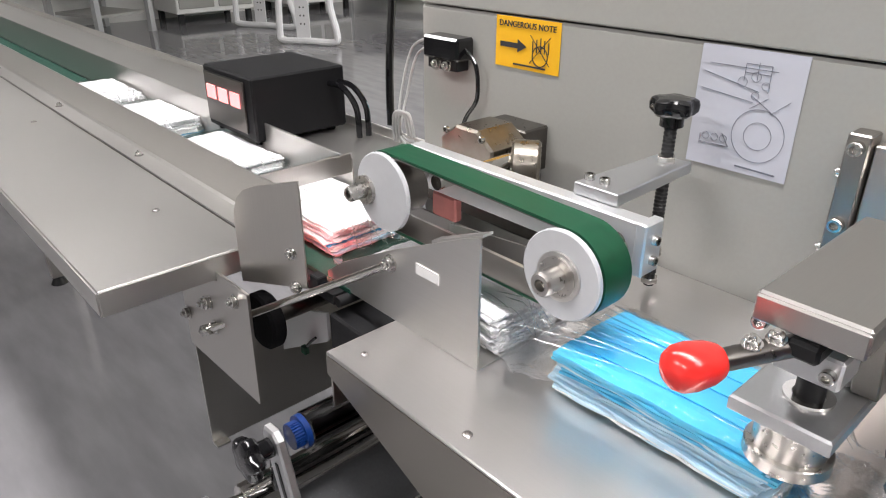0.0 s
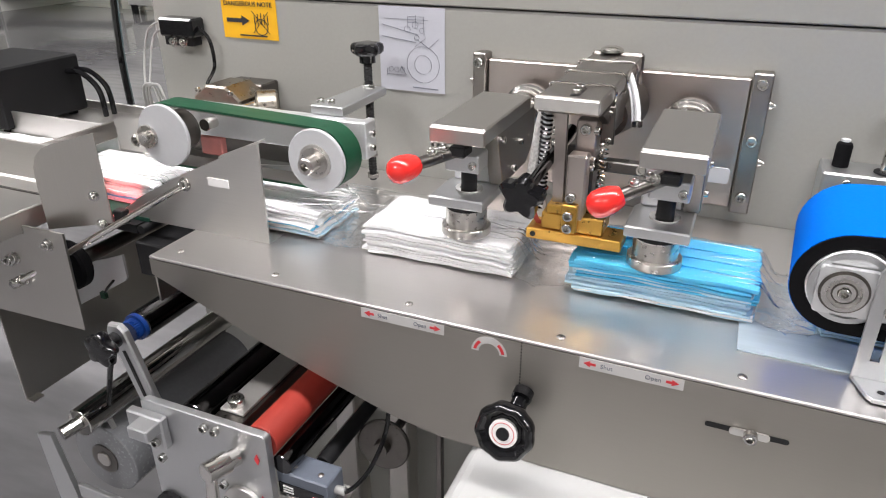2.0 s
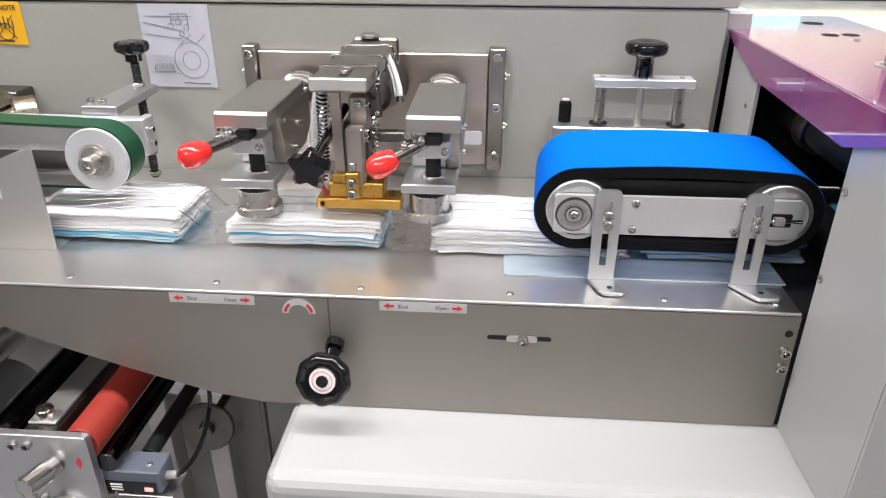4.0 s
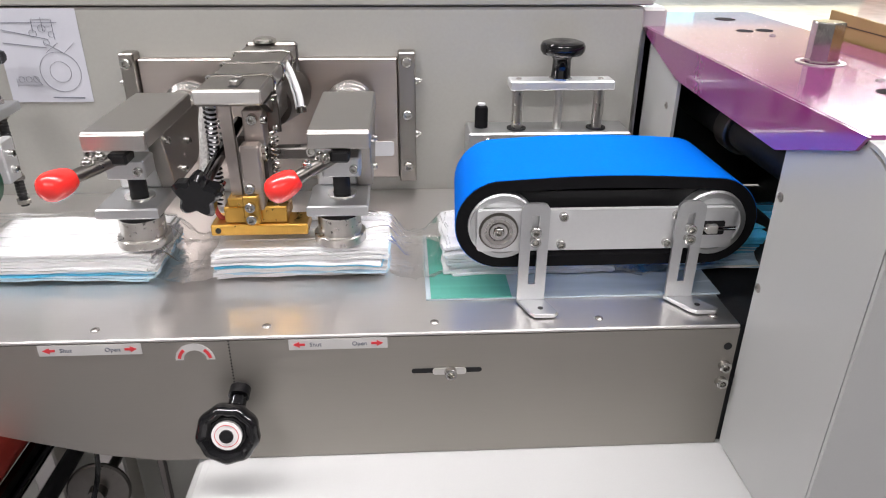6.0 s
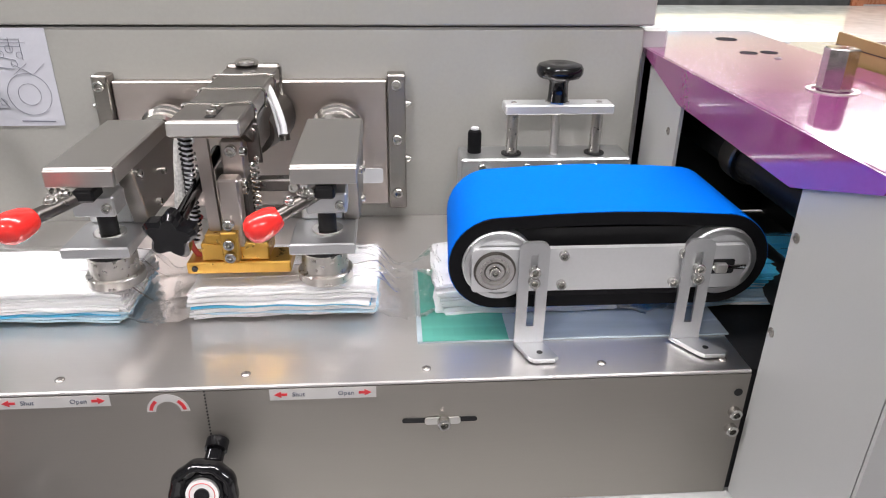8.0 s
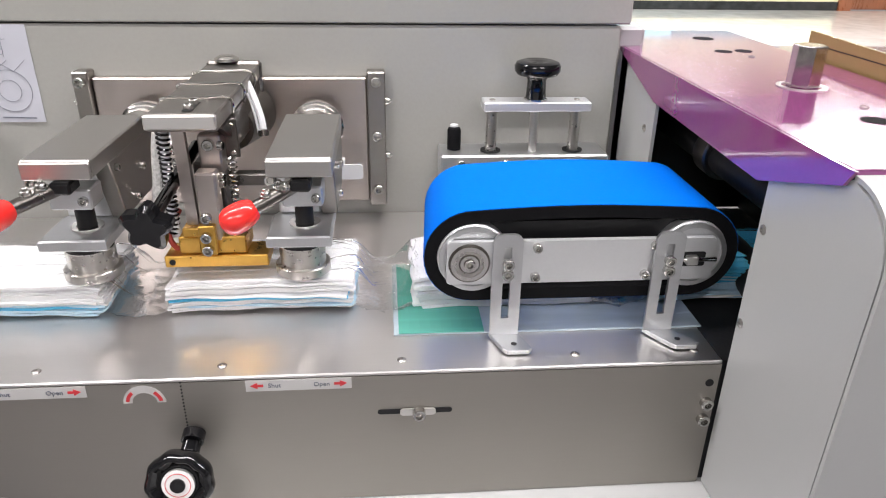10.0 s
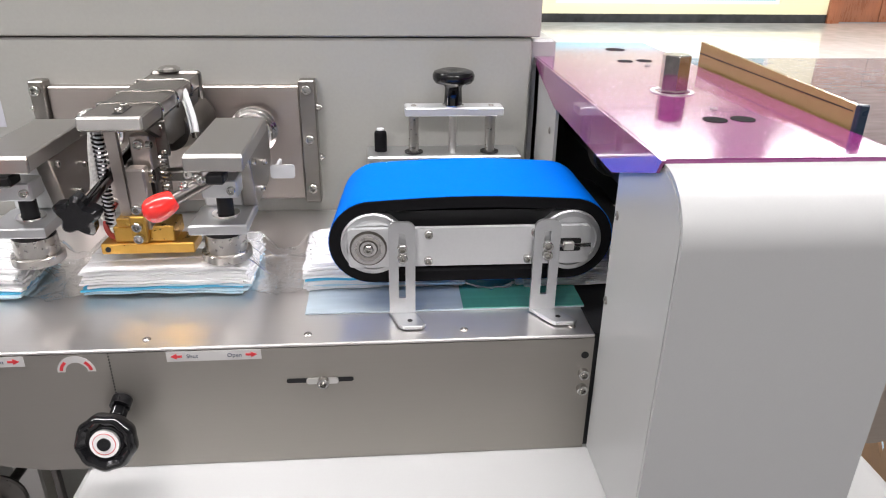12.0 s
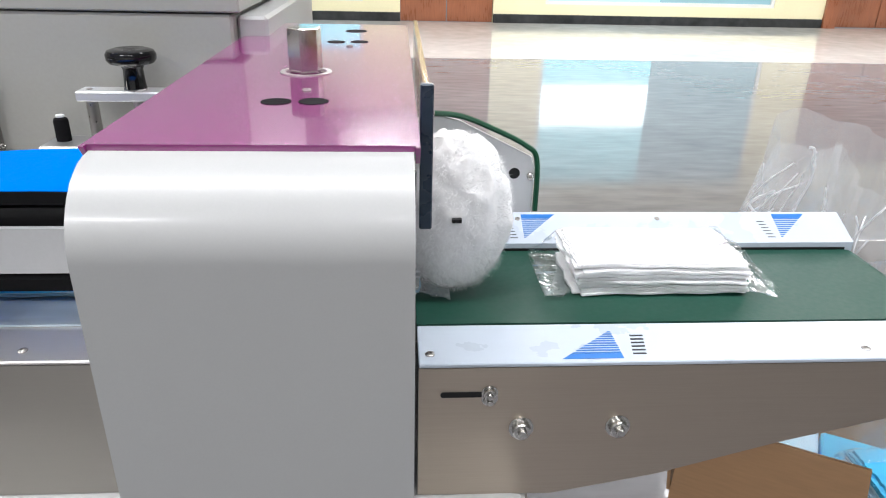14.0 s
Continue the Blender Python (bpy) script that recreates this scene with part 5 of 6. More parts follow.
    part("cross_beam", box(B(), -0.25, -0.165, 0.47, 0.69, 0.79, 0.838, 0.002), BLACK_MATT, c)
    # curved end shield
    sh = B()
    p0, p1 = Vector((-0.333, 0.4205, 0)), Vector((-0.262, 0.4565, 0))
    prof = [(0, 0.862), (1, 0.868), (1, 0.984)] + [(0.36, 0.972), (0.20, 0.967), (0.08, 0.957), (0.015, 0.943), (0, 0.93)]
    t = Vector((0.45, -0.89, 0)) * 0.0025
    lo = [sh.verts.new((p0 + (p1 - p0) * k) + Vector((0, 0, z))) for k, z in prof]
    hi = [sh.verts.new((p0 + (p1 - p0) * k) + Vector((0, 0, z)) + t) for k, z in prof]
    sh.faces.new(lo)
    sh.faces.new(hi[::-1])
    for k in range(len(prof)):
        j = (k + 1) % len(prof)
        sh.faces.new((lo[k], lo[j], hi[j], hi[k]))
    part("end_shield", sh, STEEL_UP, c, "rounded stainless end shield")
    screw(c, (-0.275, 0.4475, 0.905), (0.45, -0.89, 0), 0.005, "hex", "bolt")
    screw(c, (-0.272, 0.448, 0.868), (0.45, -0.89, 0), 0.005, "hex", "bolt")
    for x in (-2.3, -3.4):
        for y in (0.60, 0.76):
            part("leg", box(B(), x - 0.02, x + 0.02, y - 0.02, y + 0.02, 0.03, 0.7398, 0.002), STEEL_UP, c)
            part("foot", cyl(B(), (x, y, 0.0), (x, y, 0.03), 0.028, 20, 0.014), BLACK_MATT, c)


def eye_lamp():
    """The red light of the photo eye beside the infeed."""
    e = thing("photo_eye", (-0.255, 0.462, 0.872), "small red lit photo eye at the end of the infeed", "sensor")
    part("body", box(B(), -0.262, -0.246, 0.458, 0.470, 0.866, 0.884, 0.001), BLACK_MATT, e)
    part("lens", cyl(B(), (-0.2622, 0.464, 0.875), (-0.2640, 0.464, 0.875), 0.004, 14), LED_RED, e, "red lit lens")
    data = bpy.data.lights.new("photo_eye_light", "SPOT")
    data.energy, data.color, data.spot_size, data.spot_blend, data.shadow_soft_size = 0.6, (1.0, 0.10, 0.10), radians(100), 0.6, 0.004
    lo = new("photo_eye_light", data)
    lo.matrix_world = look((-0.268, 0.464, 0.872), (-0.36, 0.56, 0.858))


def counter_box():
    b = thing("counter_box", (-0.71, 0.68, 0.898), "black control box with three glowing red displays", "control box")
    part("case", box(B(), -0.787, -0.630, 0.604, 0.764, 0.905, 1.0, 0.003), BLACK_BOX, b)
    part("front_panel", box(B(), -0.779, -0.652, 0.6005, 0.6038, 0.915, 0.992, 0.001), STEEL_DARK, b)
    for k in range(3):
        x = -0.770 + k * 0.039
        part("display", box(B(), x, x + 0.028, 0.5985, 0.6002, 0.952, 0.973), LED_RED, b, "glowing red digit window")
    for x in (-0.77, -0.65):
        for y in (0.62, 0.745):
            part("foot", cyl(B(), (x, y, 0.898), (x, y, 0.905), 0.008, 14), BLACK_RUBBER, b)
    for dy in (0.0, 0.018):
        part("cable", tube(B(), [(-0.63, 0.735 + dy, 0.975), (-0.60, 0.74 + dy, 0.972), (-0.575, 0.745 + dy, 0.945), (-0.57, 0.745 + dy, 0.90)], 0.0045), BLACK_GLOSS, b, "black cable")


def mains_cable():
    c = thing("hanging_cable", (-0.60, 0.83, 0.898), "thick black cable hanging down behind the conveyor", "cable")
    part("sheath", tube(B(), [(-0.60, 0.83, 0.898), (-0.605, 0.835, 1.0), (-0.60, 0.85, 1.2), (-0.59, 0.88, 1.6), (-0.58, 0.9, 2.2), (-0.58, 0.92, CEILING - 0.01)], 0.0065), BLACK_GLOSS, c)


# ---- film unwinder under the bed ----
def film_unwinder():
    u = thing("film_unwinder", (-0.05, 0.45, 0.5), "aluminium film unwinding frame with black and red rollers", "unwinder")
    fp = [(-0.137, 0.50), (0.036, 0.50), (0.036, 0.715)] + arc(0.030, 0.714, 0.006, 0, 90, 4) + [(-0.131, 0.720), (-0.137, 0.716)]
    part("front_plate", slab(B(), fp, "y", 0.334, 0.344, 0.001), ALU, u, "thick aluminium side plate")
    part("rear_plate", slab(B(), fp, "y", 0.685, 0.695, 0.001), ALU, u)
    part("clamp", box(B(), -0.150, -0.098, 0.322, 0.3338, 0.664, 0.708, 0.002), ALU, u)
    part("clamp_top", box(B(), -0.126, -0.098, 0.300, 0.3218, 0.692, 0.708, 0.0015), ALU, u)
    part("clamp_bore", cyl(B(), (-0.125, 0.3217, 0.678), (-0.125, 0.321, 0.678), 0.0085, 20), BLACK_MATT, u)
    for x, z in ((-0.108, 0.676), (-0.103, 0.656), (-0.045, 0.708), (-0.030, 0.708), (-0.03, 0.632), (-0.026, 0.614)):
        screw(u, (x, 0.3338 if x > -0.09 else 0.3216, z), (0, -1, 0), 0.0052, "socket", "bolt")
    rl = (("dark_roller", -0.072, 0.700, 0.0215, DARK_ROLL, ""), ("red_roller", 0.0205, 0.700, 0.0205, RED_ROLLER, "red silicone roller"), ("dark_roller", 0.0435, 0.675, 0.0125, DARK_ROLL, ""))
    for nm, x, z, r, m, lb in rl:
        part(nm, cyl(B(), (x, 0.346, z), (x, 0.684, z), r, 32, None, 0.001), m, u, lb)
    part("stay_bar", cyl(B(), (0.066, 0.39, 0.6475), (0.066, 0.684, 0.6475), 0.0095, 20, None, 0.001), BLACK_MATT, u)
    part("steel_shoe", box(B(), -0.045, -0.012, 0.36, 0.60, 0.712, 0.7155, 0.001), STEEL, u)
    screw(u, (-0.030, 0.372, 0.7155), (0, 0, 1), 0.0095, "socket", "bolt")
    part("shoe_block", box(B(), -0.046, -0.008, 0.345, 0.68, 0.675, 0.7118, 0.001), STEEL_DARK, u)
    # pivoting arm with the guide roller
    arm = slab(B(), [(-0.188, 0.788), (-0.184, 0.7965), (-0.168, 0.798), (-0.160, 0.791), (-0.101, 0.60), (-0.128, 0.60)], "y", 0.352, 0.3615, 0.002)
    part("pivot_arm", arm, ALU, u, "aluminium pivot arm")
    part("arm_groove", slab(B(), [(-0.168, 0.765), (-0.163, 0.766), (-0.130, 0.655), (-0.135, 0.654)], "y", 0.3512, 0.3519), BLACK_MATT, u)
    part("guide_roller", cyl(B(), (-0.178, 0.3897, 0.775), (-0.178, 0.69, 0.775), 0.0178, 32, None, 0.001), DARK_ROLL, u, "dark polished guide roller")
    kr = B()
    for k in range(26):
        t = 2 * math.pi * k / 26
        p = Vector((-0.178 + 0.0118 * math.cos(t), 0.374, 0.775 + 0.0118 * math.sin(t)))
        cyl(kr, p, p + Vector((0, 0.010, 0)), 0.0013, 5)
    cyl(kr, (-0.178, 0.374, 0.775), (-0.178, 0.383, 0.775), 0.0118, 26)
    cyl(kr, (-0.178, 0.3841, 0.775), (-0.178, 0.3895, 0.775), 0.0168, 32)
    part("roller_collar", kr, BLUE_PLASTIC, u, "blue knurled collar")["kind"] = "stuff"
    kn = B()
    lobed(kn, (-0.172, 0.338, 0.780), (0, -1, 0), 0.0195, 0.0032, 5, [(0, 0.62), (0.001, 0.85), (0.004, 0.98), (0.010, 1.0), (0.014, 0.92), (0.0158, 0.75), (0.016, 0.35)])
    cyl(kn, (-0.174, 0.337, 0.779), (-0.174, 0.352, 0.779), 0.0095, 18)
    part("lobed_knob", kn, BLACK_GLOSS, u, "black lobed knob")
    # low rear roller on its fork
    part("idle_roller", cyl(B(), (-0.305, 0.368, 0.602), (-0.305, 0.69, 0.602), 0.0205, 28, None, 0.001), CHROME, u)
    part("idle_axle", cyl(B(), (-0.312, 0.345, 0.600), (-0.305, 0.37, 0.602), 0.0095, 18), SCREW, u)
    part("fork", slab(B(), [(-0.352, 0.592), (-0.326, 0.598), (-0.302, 0.47), (-0.25, 0.40), (-0.34, 0.40)], "y", 0.338, 0.346, 0.001), ALU, u)
    part("fork_tie", box(B(), -0.30, -0.135, 0.338, 0.345, 0.50, 0.522, 0.001), ALU, u)
    # quick clamp handle and bush
    part("bush", cyl(B(), (-0.004, 0.3338, 0.612), (-0.004, 0.328, 0.612), 0.026, 30, None, 0.001), STEEL, u)
    part("clamp_stud", turned(B(), (-0.006, 0.334, 0.680), (-0.25, -0.9, 0.1), [(0, 0.010), (0.012, 0.010), (0.013, 0.0125), (0.040, 0.0115), (0.041, 0.009)], 22), CHROME, u, "bright clamping stud")
    part("clamp_lever", cyl(B(), (-0.020, 0.306, 0.672), (-0.022, 0.302, 0.60), 0.0062, 14, 0.008), CHROME, u)
    for z in (0.685, 0.625):
        part("mark", slab(B(), [(0.018, z), (0.022, z + 0.008), (0.025, z), (0.022, z - 0.008)], "y", 0.3332, 0.3337), RED_INK, u)
    part("dark_bearing", cyl(B(), (-0.118, 0.3338, 0.56), (-0.118, 0.328, 0.56), 0.024, 26), BLACK_MATT, u)
    part("black_hose", tube(B(), [(-0.20, 0.365, 0.76), (-0.215, 0.375, 0.73), (-0.235, 0.38, 0.70), (-0.28, 0.40, 0.62)], 0.0035), BLACK_GLOSS, u)
    part("cable_loop", tube(B(), [(-0.29, 0.40, 0.60), (-0.30, 0.42, 0.54), (-0.26, 0.44, 0.50), (-0.20, 0.45, 0.49), (-0.15, 0.42, 0.50)], 0.004), CABLE_GREY, u)
    part("post", box(B(), -0.12, -0.08, 0.696, 0.736, 0.0, 0.60, 0.003), STEEL_UP, u)
    part("post", box(B(), -0.02, 0.02, 0.696, 0.736, 0.0, 0.60, 0.003), STEEL_UP, u)


def film_roll():
    r = thing("film_roll", (-0.318, 0.55, 0.51), "dark grey roll of clear wrapping film on the unwinder shaft", "film roll")
    part("roll", turned(B(), (-0.318, 0.40, 0.51), (0, 1, 0), [(0, 0.024), (0.0005, 0.056), (0.002, 0.058), (0.27, 0.058), (0.2715, 0.056), (0.272, 0.024)], 56), ROLL_FILM, r)
    part("core", ring(B(), (-0.318, 0.398, 0.51), (0, 1, 0), 0.0125, 0.0238, 0.276, 32), STEEL_DARK, r)
    part("shaft", cyl(B(), (-0.318, 0.396, 0.51), (-0.318, 0.69, 0.51), 0.0122, 20, None, 0.001), SATIN, r)


def mark_sensor():
    s = thing("mark_sensor", (0.075, 0.36, 0.64), "grey colour mark sensor with a lit window and cable", "sensor")
    part("case", box(B(), 0.040, 0.118, 0.345, 0.385, 0.640, 0.677, 0.002), SLATE, s)
    face = part("face", box(B(), 0.043, 0.112, 0.3435, 0.3449, 0.642, 0.660), BLACK_GLOSS, s)
    part("window", box(B(), 0.096, 0.107, 0.3422, 0.3434, 0.646, 0.652), LED_RED, face, "lit red window")
    for k in range(3):
        part("writing_bar", box(B(), 0.050, 0.066, 0.3426, 0.3434, 0.6455 + k * 0.0045, 0.6475 + k * 0.0045), WHITE_STICKER, face)
    part("bracket", box(B(), 0.036, 0.128, 0.35, 0.40, 0.6275, 0.6298, 0.001), STEEL, s)
    part("lens_tube", cyl(B(), (0.068, 0.365, 0.63), (0.068, 0.365, 0.64), 0.012, 18), BLACK_MATT, s)
    for x in (0.06, 0.1):
        screw(s, (x, 0.36, 0.677), (0, 0, 1), 0.004, "pan")
    part("cable", tube(B(), [(0.118, 0.365, 0.655), (0.135, 0.37, 0.655), (0.152, 0.40, 0.675), (0.158, 0.44, 0.72), (0.15, 0.46, 0.80)], 0.003), BLACK_GLOSS, s, "black cable")
    part("cable_gland", cyl(B(), (0.117, 0.365, 0.655), (0.131, 0.3665, 0.655), 0.006, 14), CABLE_GREY, s)
    s.scale = (0.84, 0.84, 0.84)
    s.location += Vector((-0.012, 0.0, -0.008))
    part("stay", box(B(), 0.036, 0.040, 0.35, 0.60, 0.60, 0.6275), STEEL, s)


def guide_disc():
    d = thing("guide_disc", (0.13, 0.48, 0.62), "dark round guide disc under the bed", "disc")
    part("disc", turned(B(), (0.105, 0.47, 0.628), (0.1, -1, 0.15), [(0, 0.032), (0.003, 0.034), (0.006, 0.034), (0.008, 0.032), (0.008, 0.010), (0.02, 0.009)], 36), STEEL_DARK, d)
    part("axle", cyl(B(), (0.105, 0.47, 0.628), (0.098, 0.778, 0.60), 0.006, 14), STEEL_DARK, d)
    part("lever", box(B(), 0.182, 0.189, 0.45, 0.458, 0.58, 0.76, 0.001), STEEL_DARK, d)


# ---- output conveyor ----
def output_conveyor():
    c = thing("output_conveyor", (1.3, 0.53, 0), "stainless outfeed conveyor with a green belt and film-covered rails", "conveyor")
    x0, x1 = 0.975, 1.52
    part("belt", box(B(), x0, x1 - 0.03, 0.463, 0.627, 0.856, 0.8632), GREEN_BELT, c, "dark green belt")
    part("belt_nose", cyl(B(), (x1 - 0.03, 0.463, 0.8445), (x1 - 0.03, 0.627, 0.8445), 0.0187, 24), GREEN_BELT, c)
    part("near_rail", box(B(), x0, 1.60, 0.3965, 0.4615, 0.858, 0.8625, 0.001), RAIL_FILM, c, "near rail under white protective film")
    part("far_rail", slab(B(), [(0.6285, 0.8535), (0.6285, 0.872), (0.672, 0.8925), (0.675, 0.8925), (0.675, 0.8535)], "x", x0, 1.50), RAIL_FILM, c, "far rail under white protective film")
    part("belt_gap", box(B(), x0, 1.49, 0.6272, 0.6284, 0.8585, 0.866), BLACK_MATT, c)
    fr = [(x0, 0.8578), (x0, 0.7185), (1.10, 0.7165), (1.20, 0.737), (1.315, 0.772), (1.45, 0.806), (1.60, 0.836), (1.60, 0.8578)]
    part("front_plate", slab(B(), fr, "y", 0.3968, 0.3998), STEEL_WARM, c)
    part("rear_plate", slab(B(), fr, "y", 0.665, 0.668), STEEL, c)
    part("slot", slab(B(), round_rect(0.994, 1.040, 0.828, 0.8335, 0.0025), "y", 0.3960, 0.3967), BLACK_MATT, c)
    for z in (0.8325, 0.8265):
        screw(c, (1.037, 0.3967, z), (0, -1, 0), 0.0055, "hex", "bolt")
    for x in (1.067, 1.155):
        screw(c, (x, 0.3967, 0.794), (0, -1, 0.1), 0.0085, "hex", "bolt")
    for x in (0.985, 1.38):
        screw(c, (x, 0.412, 0.8625), (0, 0, 1), 0.0042, "pan")
    for x in (1.10, 1.27):
        screw(c, (x, 0.664, 0.8885), (0, -0.4, 0.9), 0.0032, "pan")
    # the film's print: a blue striped triangle with plain bars for the maker's name
    for xa, ya, flip, sc in ((1.10, 0.4015, 1, 1.0), (1.455, 0.670, -1, 0.75), (1.145, 0.670, -1, 0.75)):
        w0, hgt = 0.054 * sc, 0.047 * sc * (1 if ya < 0.5 else -1)

        def lift(y):
            return 0.8627 if ya < 0.5 else 0.8727 + (y - 0.63) * 0.47
        for k in range(11):
            d0 = 0.0 if k == 0 else (2.2 + k - 1) / 12.2
            d1 = 2.0 / 12.2 if k == 0 else d0 + 0.45 / 12.2
            pts = [(xa + flip * w0 * d0, ya + hgt * d0), (xa + flip * w0, ya + hgt * d0), (xa + flip * w0, ya + hgt * d1), (xa + flip * w0 * d1, ya + hgt * d1)]
            bm = B()
            vs = [bm.verts.new((x, y, lift(y) + h)) for h in (0.0, 0.0004) for x, y in pts]
            for f in ((3, 2, 1, 0), (4, 5, 6, 7), (0, 1, 5, 4), (1, 2, 6, 5), (2, 3, 7, 6), (3, 0, 4, 7)):
                bm.faces.new([vs[i] for i in f])
            part("printed_stripe", bm, BLUE_INK, c)
        for k in range(6):
            xk = xa + flip * (0.064 * sc + 0.0012 * k)
            yk = ya + 0.006 + 0.006 * k * sc if ya < 0.5 else ya - 0.034 + 0.006 * k * sc
            part("printed_bar", box(B(), min(xk, xk + flip * 0.012 * sc), max(xk, xk + flip * 0.012 * sc), yk, yk + 0.0018 * sc, lift(yk), lift(yk) + 0.0006), INK, c)
    part("bracket", box(B(), 1.0, 1.06, 0.42, 0.64, 0.7177, 0.80, 0.002), STEEL_UP, c)


def brush_wheel():
    b = thing("brush_pad", (1.015, 0.53, 0.87), "fluffy white brush pad hanging over the outfeed belt", "brush")
    rng = random.Random(5)
    cx, cy, cz = 1.0125, 0.527, 0.9515
    core = B()
    bmesh.ops.create_uvsphere(core, u_segments=72, v_segments=44, radius=1.0)
    for v in core.verts:
        n = v.co.copy()
        w = 1.0 + 0.10 * noise.noise(n * 2.6) + 0.06 * noise.noise(n * 6.0) + 0.03 * noise.noise(n * 13.0)
        v.co = (cx + n.x * 0.0545 * w, cy + n.y * 0.030 * w, cz + n.z * 0.0775 * w)
    for f in core.faces:
        f.smooth = True
    part("felt_core", core, BRISTLE, b)
    bm = B()
    for k in range(30000):
        n = Vector((rng.gauss(0, 1), rng.gauss(0, 1), rng.gauss(0, 1))).normalized()
        if n.y > 0.5:
            continue
        p = Vector((cx + n.x * 0.054, cy + n.y * 0.0295, cz + n.z * 0.077))
        out = Vector((n.x / 0.0545, n.y / 0.030, n.z / 0.0775)).normalized()
        d = (out * 0.8 + Vector((rng.uniform(-1, 1), rng.uniform(-0.8, 0.8), rng.uniform(-1.1, 0.8)))).normalized() * rng.uniform(0.002, 0.009) * rng.uniform(0.5, 1.0) * (1.6 if n.z < -0.6 else 1.0)
        s = out.cross(Vector((rng.uniform(-1, 1), rng.uniform(-1, 1), 0.3))).normalized() * 0.00018
        bm.faces.new([bm.verts.new(p - s), bm.verts.new(p + s), bm.verts.new(p + d)])
    fur = part("bristles", bm, BRISTLE, b)
    fur["kind"] = "stuff"
    part("stud", box(B(), 1.0075, 1.0165, 0.4905, 0.4965, 0.9535, 0.957), BLACK_MATT, b)
    part("hanger", slab(B(), [(0.972, 1.0), (1.005, 1.006), (1.03, 1.0), (1.117, 0.957), (1.121, 0.94), (1.121, 0.885), (0.972, 0.885)], "y", 0.690, 0.696, 0.001), WHITE_NYLON, b, "white side plate")
    part("hanger_arm", box(B(), 0.995, 1.02, 0.555, 0.6895, 0.945, 0.965, 0.001), ALU_LIGHT, b)
    part("hanger_hole", cyl(B(), (1.097, 0.6898, 0.937), (1.097, 0.689, 0.937), 0.0068, 16), BLACK_MATT, b)
    part("green_belt", tube(B(), [(1.0, 0.688, 1.009), (1.03, 0.688, 1.006), (1.065, 0.688, 0.993), (1.108, 0.688, 0.972), (1.123, 0.688, 0.953), (1.125, 0.688, 0.89)], 0.0033, 8), GREEN_STRIP, b, "round green belt")
    screw(b, (1.116, 0.69, 0.934), (0, -1, 0), 0.0042, "socket", "bolt")


def poly_bag():
    """A limp clear bag gathered in long folds, its mouth hanging over the end of the outfeed."""
    b = thing("clear_bag", (1.66, 0.765, 0.485), "crumpled clear plastic bag rising from the cardboard box", "plastic bag")
    cols, rows = 132, 36

    def at(i, j):
        v, a = j / rows, 2 * math.pi * i / cols
        p = Vector((math.cos(a) * 2.0, math.sin(a) * 2.0, v * 0.7))
        fold = (1 - abs(noise.noise(p * 1.5))) ** 2 * 0.05 + (1 - abs(noise.noise(p * 3.6 + Vector((7, 0, 0))))) ** 4 * 0.018
        r = (0.25 + 0.04 * math.sin(3 * a + 1)) * (1.0 - 0.12 * v * v) - fold * (0.3 + 0.7 * v)
        z = 0.485 + 0.455 * v + (0.022 * math.sin(4 * a + 0.6) + 0.03 * noise.noise(p * 1.6)) * v * v
        return (1.66 + r * math.cos(a), 0.765 + 0.72 * r * math.sin(a), z)
    for nm, j0, j1 in (("film", 0, 28), ("rim", 28, rows)):
        bm = B()
        vs = [[bm.verts.new(at(i, j)) for i in range(cols)] for j in range(j0, j1 + 1)]
        for j in range(j1 - j0):
            for i in range(cols):
                bm.faces.new((vs[j][i], vs[j][(i + 1) % cols], vs[j + 1][(i + 1) % cols], vs[j + 1][i])).smooth = True
        part(nm, bm, BAG, b)
    rng = random.Random(12)
    # thin white tubes along the folds stand in for glints on the film
    for k in range(64):
        i0, drift = rng.randrange(56, 108), rng.uniform(-9, 9)
        j0 = rng.randrange(14, 27)
        n = rng.randrange(7, 13)
        pts = [at(i0 + drift * q / n, min(rows, j0 + q)) for q in range(n)]
        part("crease", tube(B(), pts, rng.uniform(0.0007, 0.0022), 5, 2), BAG_GLINT, b)
    return b


